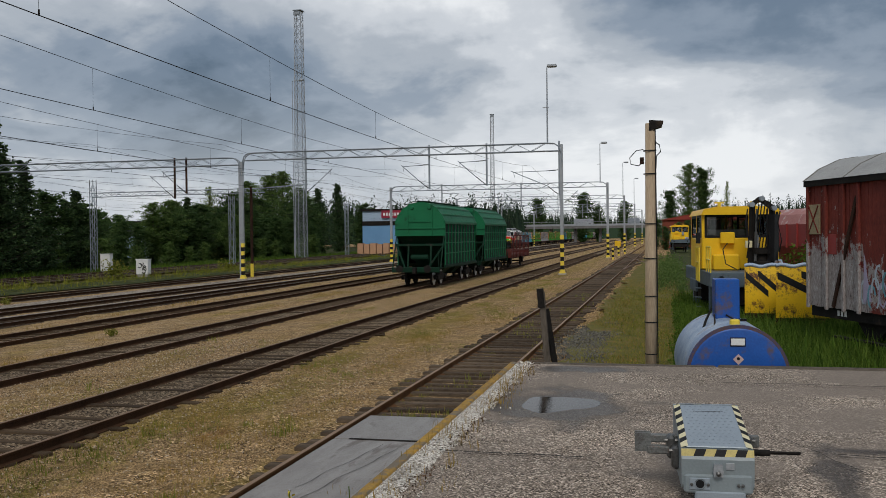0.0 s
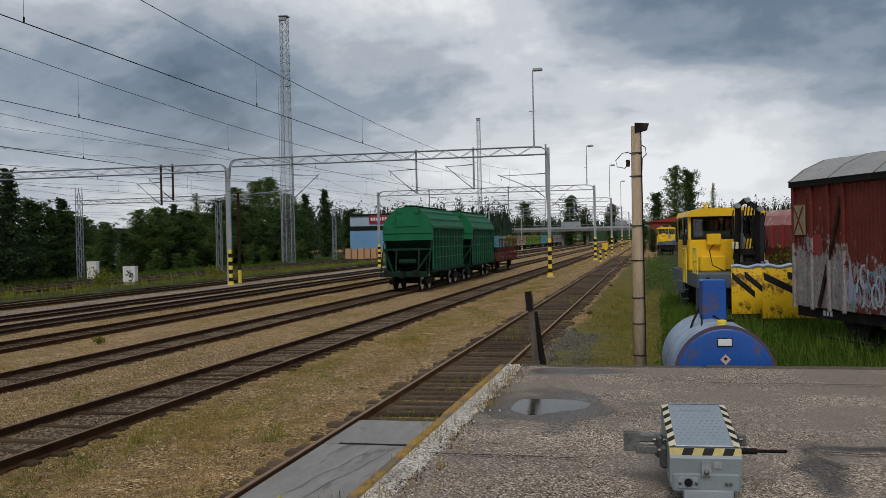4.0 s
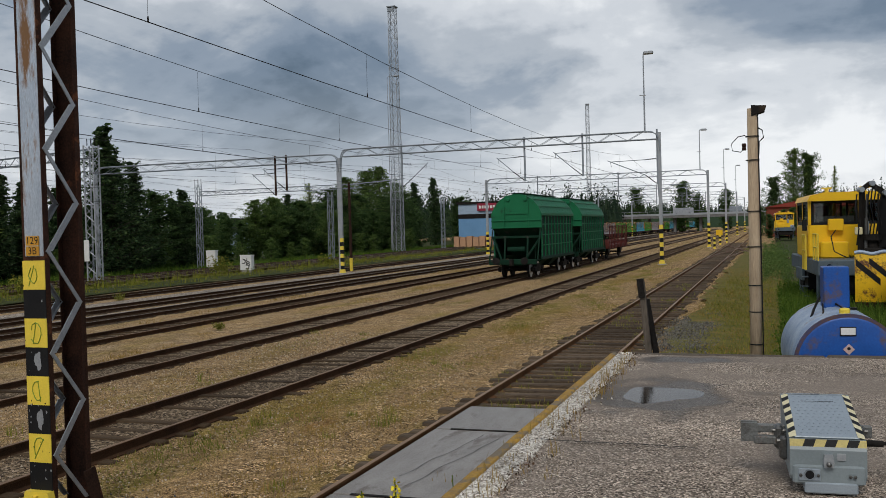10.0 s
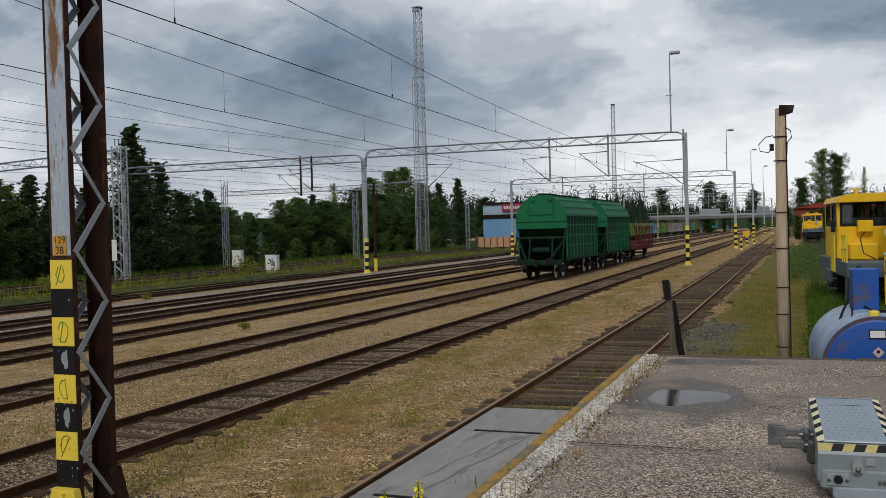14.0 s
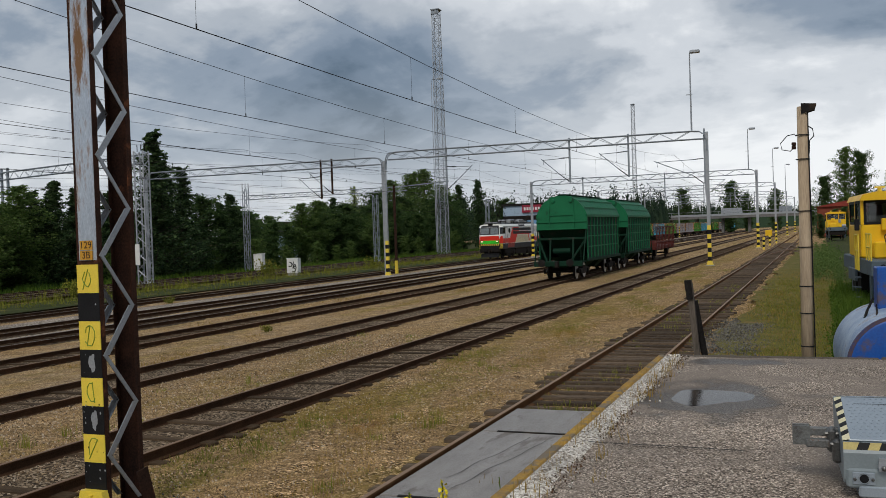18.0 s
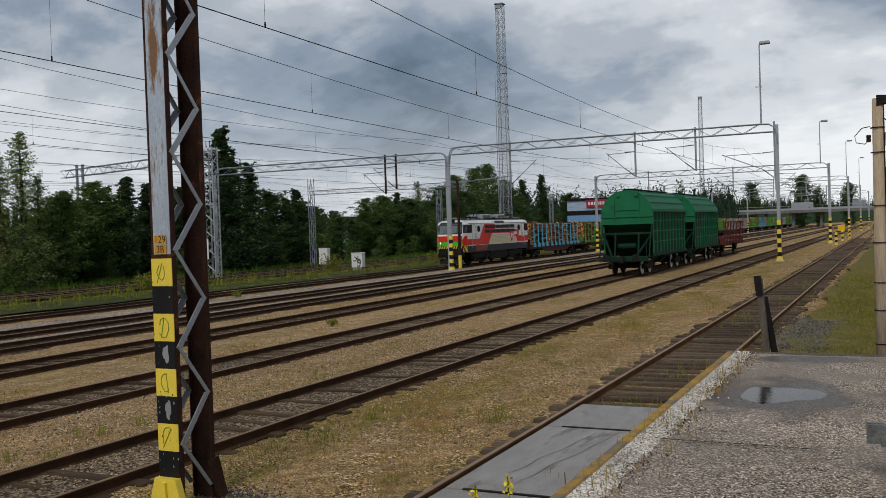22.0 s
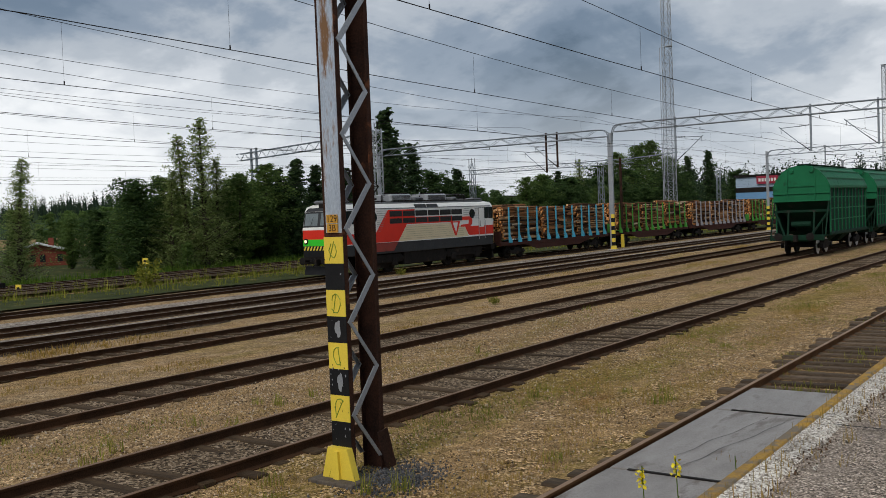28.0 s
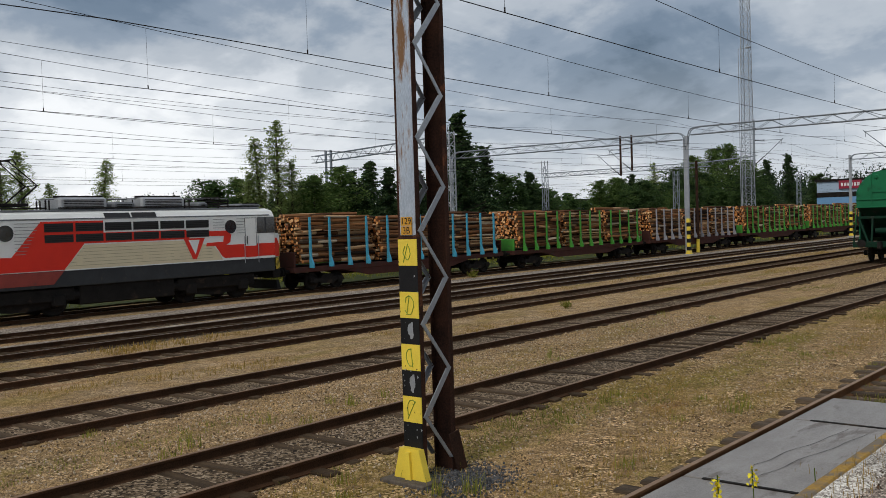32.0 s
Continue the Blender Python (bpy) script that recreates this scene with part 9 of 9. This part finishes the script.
slope("hillside", "dark wooded hillside below the ridge", [(-560, 232, 2), (-480, 236, 6), (-400, 240, 8), (-320, 246, 7), (-240, 252, 3)], "spruce")
slope("hillside", "dark wooded hillside beyond the yard", [(-260, 555, 7), (-150, 560, 9), (-50, 570, 8), (80, 590, 9)], "spruce")
slope("hillside", "dark wooded rise", [(4, 258, 2.5), (60, 254, 5), (160, 246, 9)], "spruce")


def blades(name, label, count, spot, h0, h1, mk, seed, w=0.012, per=9, spread=0.09, lean=0.5):
    """Tufts of thin bent blades, one mesh."""
    r, s = random.Random(seed), Shape()
    for i in range(count):
        g = spot(r)
        if g is None:
            continue
        x, y, z, k = g
        for j in range(per):
            a = r.random() * 6.28318
            bx, by = x + r.gauss(0, spread), y + r.gauss(0, spread)
            h = r.uniform(h0, h1) * k
            l = h * lean * r.uniform(0.2, 1.0)
            ww = w * (0.6 + 0.5 * k) * r.uniform(0.7, 1.4)
            c, d = math.cos(a), math.sin(a)
            o = len(s.v)
            s.v += [(bx - d * ww, by + c * ww, z), (bx + d * ww, by - c * ww, z), (bx + c * l * 0.4 + d * ww * 0.7, by + d * l * 0.4 - c * ww * 0.7, z + h * 0.6), (bx + c * l * 0.4 - d * ww * 0.7, by + d * l * 0.4 + c * ww * 0.7, z + h * 0.6), (bx + c * l, by + d * l, z + h)]
            s.f += [(o, o + 1, o + 2, o + 3), (o + 3, o + 2, o + 4)]
    return tagged(part(name, s, M[mk]), label, "grass", kind="stuff")


def gz(x):
    z = zr(x) - 0.18
    return z - min(0.25, 0.08 * (x - 3.2)) if x > 3.2 else z


def between(x0, x1, y0, y1, cut, sc, off):
    def f(r):
        x, y = r.uniform(x0, x1), y0 + (y1 - y0) * r.random() ** 1.35
        v = noise.noise((x * sc, y * sc * 0.35, off))
        if v < cut:
            return None
        return x, y, gz(x), 0.6 + v
    return f


def anywhere(x0, x1, y0, y1, k0=0.6, k1=1.2, lift=0.0):
    return lambda r: (lambda x: (x, y0 + (y1 - y0) * r.random() ** 1.2, gz(x) + lift, r.uniform(k0, k1)))(r.uniform(x0, x1))


def bare(x, y):
    """Grey stony ground that shows through the verge, above zero where it is bare."""
    return 1 - ((x - 2.9) / 0.95) ** 2 - ((y - 13.5) / 6.0) ** 2 + 0.9 * noise.noise((x * 1.1, y * 0.4, 3.0))


def verge_spot(x0, x1, y0, y1, lift):
    def f(r):
        x, y = r.uniform(x0, x1), y0 + (y1 - y0) * r.random() ** 1.2
        if bare(x, y) > r.uniform(0.0, 1.0) or noise.noise((x * 0.9, y * 0.35, 6.0)) < r.uniform(-0.9, 0.1):
            return None
        return x, y, gz(x) + lift, r.uniform(0.6, 1.2)
    return f


def stony(r):
    while True:
        x, y = r.uniform(1.9, 4.0), r.uniform(6.5, 21)
        if bare(x, y) > r.uniform(-0.2, 0.9):
            return x, y


blades("sparse_grass", "sparse dry grass between two tracks", 3600, between(-3.6, -0.6, -13, 45, 0.05, 0.9, 0.3), 0.03, 0.11, "grass_dry", 1, 0.004, 7, 0.10)
blades("sparse_grass", "sparse green weeds between two tracks", 5200, between(-3.9, -0.6, -13, 55, 0.08, 0.8, 4.1), 0.02, 0.08, "grass", 2, 0.005, 7, 0.12, 0.9)
blades("sparse_grass", "yellow-green grass strip between sidings", 1500, between(-8.6, -6.3, -10, 60, 0.28, 0.7, 2.2), 0.02, 0.09, "grass", 3, 0.005, 6, 0.14, 0.9)
blades("sparse_grass", "dry grass strip between sidings", 2200, between(-14.5, -11.5, -6, 70, 0.22, 0.6, 7.2), 0.04, 0.13, "grass_dry", 4, 0.007, 6, 0.12)
blades("sparse_grass", "dry grass strip between tracks", 1500, between(-19.8, -17.5, 0, 80, 0.24, 0.6, 8.2), 0.04, 0.15, "grass_dry", 5, 0.008, 6, 0.12)
blades("verge_grass", "tall grass verge beside the loading track", 3600, verge_spot(2.9, 6.6, 1.0, 40, 0.12), 0.03, 0.15, "grass", 6, 0.006, 9, 0.16, 0.9)
blades("verge_grass", "brownish dry grass verge beside the loading track", 2900, verge_spot(2.6, 6.2, 1.0, 50, 0.11), 0.03, 0.14, "grass_dry", 7, 0.005, 8, 0.18, 0.9)
blades("lush_grass", "lush green grass round the parked vehicles", 7000, anywhere(5.7, 13.5, 2.0, 30, 0.7, 1.5, 0.1), 0.25, 0.72, "grass_lush", 8, 0.009, 9, 0.16)
blades("weed_tuft", "yellow-green weed tufts between the tracks", 46, between(-3.7, -0.7, -12, 8, -0.1, 0.9, 5.5), 0.10, 0.30, "weed", 21, 0.004, 34, 0.07, 0.6)
blades("weed_tuft", "yellow-green weed tufts between sidings", 30, between(-9.0, -6.2, -8, 14, -0.1, 0.9, 6.5), 0.10, 0.28, "weed", 22, 0.005, 30, 0.08, 0.6)
blades("track_weeds", "weeds growing among the sleepers of the loading track", 500, between(-0.5, 2.0, 2, 40, 0.1, 1.2, 3.3), 0.05, 0.2, "grass", 9, 0.006, 9, 0.06)
blades("edge_weeds", "dry weeds along the platform edge", 190, lambda r: (PX + 0.3 + r.gauss(0, 0.14), PY - 0.3 - 14 * r.random(), PZ, r.uniform(0.3, 1.0)), 0.05, 0.2, "grass_dry", 10, 0.003, 6, 0.05)
blades("tall_weeds", "tall yellowing weeds along the far main tracks", 1500, lambda r: (lambda x: (x, -10 + 170 * r.random(), -0.72, r.uniform(0.5, 1.5) if r.random() < 0.85 else 2.0))(r.uniform(-44.8, -36.5)), 0.12, 0.38, "weed", 11, 0.014, 10, 0.22, 0.4)
blades("tall_weeds", "rank green weeds below the trees", 3600, lambda r: (lambda x: (x, 0 + 170 * r.random(), -1.0, r.uniform(0.5, 1.5)))(r.uniform(-58, -53.5)), 0.3, 0.8, "grass_lush", 12, 0.025, 9, 0.3, 0.35)


def make_weed_clumps():
    r = random.Random(9)
    for i, (x, y, k, mk) in enumerate(((-13.3, 14.8, 0.4, "grass"), (-30.2, 31.0, 0.7, "grass"), (-42.5, 22, 2.2, "weed"), (-41.5, 36, 2.0, "weed"), (-43.0, 62, 2.4, "grass"), (-40.0, 78, 1.9, "weed"))):
        s = Shape()
        for j in range(26):
            a, h = r.random() * 6.28, r.uniform(0.35, 0.8) * k
            px, py = x + 0.3 * k * r.gauss(0, 0.6), y + 0.3 * k * r.gauss(0, 0.6)
            q = (px + 0.3 * h * math.cos(a), py + 0.3 * h * math.sin(a), gz(x) + h)
            s.rod((px, py, gz(x) - 0.03), q, 0.006 * k, 4, 0.003)
            for u in range(5):
                c = tuple((px, py, gz(x))[d] + (q[d] - (px, py, gz(x))[d]) * (0.4 + 0.13 * u) for d in range(3))
                leaf_cloud(s, r, c, 0.09 * k, 5, 0.035 * k + 0.008, 0.7)
        tagged(part("weed_clump", s, M[mk]), "leafy weed clump growing in the gravel", "weed", "weed clumps")


make_weed_clumps()


def make_toadflax():
    """Yellow-flowered stalks beside the deck."""
    for k, (x, y, h) in enumerate(((1.75, -6.53, 0.95), (1.75, -5.79, 0.85), (1.9, -4.6, 0.6), (1.8, -6.0, 0.5))):
        t = thing("yellow_wildflower", "slender stalk with yellow flowers by the platform", "flower", "yellow wildflowers", at=pose(x, y, -0.1))
        s = Shape().path([(0, 0, 0), (0.015, 0.01, h * 0.5), (0.0, 0.0, h)], 0.006, 5)
        r = random.Random(k)
        leaf_cloud(s, r, (0, 0, h * 0.4), 0.10, 22, 0.02, 1.6)
        part("stalk", s, M["grass_lush"], t, "thin leafy stalk")
        if k < 2:
            f = Shape()
            leaf_cloud(f, r, (0, 0, h * 0.9), 0.055, 40, 0.022, 2.0)
            part("blossom", f, M["flower"], t, "cluster of yellow petals")


make_toadflax()


def make_thicket(name, label, count, spot, h0, h1, mk, seed):
    """Leafy weeds with many small leaves, one mesh."""
    r, s = random.Random(seed), Shape()
    for i in range(count):
        x, y, z = spot(r)
        h = r.uniform(h0, h1)
        tip = (x + r.gauss(0, 0.12) * h, y + r.gauss(0, 0.12) * h, z + h)
        s.rod((x, y, z - 0.05), tip, 0.008, 3, 0.003, False)
        for k in range(6):
            u = 0.25 + 0.15 * k
            c = tuple((x, y, z)[d] + (tip[d] - (x, y, z)[d]) * u for d in range(3))
            leaf_cloud(s, r, c, 0.17 * h * (1.3 - u) + 0.05, 7, 0.022 + 0.014 * h, 0.7)
    return tagged(part(name, s, M[mk]), label, "weeds", kind="stuff")


make_thicket("leafy_weeds", "leafy green weeds round the parked vehicles", 1500, lambda r: (lambda x: (x, 3.5 + 17 * r.random(), gz(x)))(r.uniform(6.9, 12.5)), 0.25, 0.7, "grass_lush", 31)
make_thicket("leafy_weeds", "leafy green weeds along the verge", 420, lambda r: (lambda u: (5.2 + 1.4 * r.random() + 0.01 * u, 6 + u, gz(6)))(26 * r.random()), 0.3, 0.8, "grass_lush", 32)
make_thicket("shrub", "green bush growing behind the plough blades", 160, lambda r: (10.6 + r.gauss(0, 0.5), 24.5 + r.gauss(0, 0.6), -0.4), 1.6, 3.0, "grass_lush", 33)
make_thicket("shrub", "green bushes on the low bank by the far vehicle", 260, lambda r: (lambda u: (4.6 + 1.6 * r.random(), 36 + u, -0.45))(40 * r.random()), 0.7, 1.7, "leaf", 34)


def make_pebbles(name, label, count, spot, q0, q1, mk, seed, lift=0.0):
    """Loose angular stones lying on the ground, one mesh."""
    r, s = random.Random(seed), Shape()
    for i in range(count):
        x, y = spot(r)
        q = r.uniform(q0, q1)
        m = Matrix.Translation((x, y, gz(x) + lift + 0.035 * noise.noise((x * 0.5, y * 0.35, 1.7)) + 0.004 + q * 0.3)) @ Euler((r.random() * 3, r.random() * 3, r.random() * 3)).to_matrix().to_4x4()
        s.add([(q, 0, 0), (-q, 0, 0), (0, q * 0.8, 0), (0, -q * 0.75, 0), (0, 0, q * 0.6), (0, 0, -q * 0.6)], [(0, 2, 4), (2, 1, 4), (1, 3, 4), (3, 0, 4), (2, 0, 5), (1, 2, 5), (3, 1, 5), (0, 3, 5)], m)
    return tagged(part(name, s, M[mk]), label, "gravel", kind="stuff")


make_pebbles("loose_gravel", "loose brown gravel stones between two tracks", 13000, lambda r: (r.uniform(-4.0, -0.5), -13.5 + 26 * r.random() ** 1.3), 0.008, 0.024, "pebble", 41)
make_pebbles("loose_gravel", "loose brown gravel stones between sidings", 12500, lambda r: (r.uniform(-9.2, -5.8), -12 + 26 * r.random() ** 1.2), 0.010, 0.030, "pebble", 42)
make_pebbles("loose_gravel", "loose pale stones between the rails of a siding", 3600, lambda r: (TRACKS["B"] + r.uniform(-0.74, 0.74), -14 + 30 * r.random()), 0.012, 0.032, "pebble", 43)
make_pebbles("loose_gravel", "grey stones showing through the mossy verge", 4200, stony, 0.010, 0.040, "verge_stone", 45, 0.13)
make_pebbles("loose_gravel", "dark blue-grey chippings heaped round the mast foot", 1500, lambda r: (-2.25 + r.gauss(0, 0.30), -4.95 + r.gauss(0, 0.33)), 0.012, 0.03, "blue_gravel", 44)


make_thicket("leafy_weeds", "leafy yellow-green weeds between the main tracks", 420, lambda r: (lambda x: (x, 0 + 100 * r.random(), -0.68))(r.choice((-44.5, -41.5, -38.6)) + r.gauss(0, 0.5)), 0.3, 0.9, "weed", 35)

for i in range(34):
    sx, sy = rt.uniform(-92, -60), 12 + 33 * ((i + rt.random()) / 34)
    plant("bush", sx, sy, rt.uniform(1.0, 1.9) if sy < 46 - 0.2 * (-60 - sx) else rt.uniform(2.4, 4.5), 2.3)
for i in range(12):
    plant("bush", rt.uniform(-88, -70), 46 + i * 1.2, rt.uniform(4.0, 6.0), 1.5)
for i in range(44):
    by = 4 + 66 * ((i + rt.random()) / 44)
    plant("bush", rt.uniform(-124, -104), by, rt.uniform(4.5, 7.5), 1.35)
for i in range(16):
    plant("bush", rt.uniform(-84, -66), 8 + 26 * (i / 16) + rt.uniform(-1, 1), rt.uniform(1.8, 3.6) if i < 9 else rt.uniform(1.0, 1.8), 1.9)


motions()
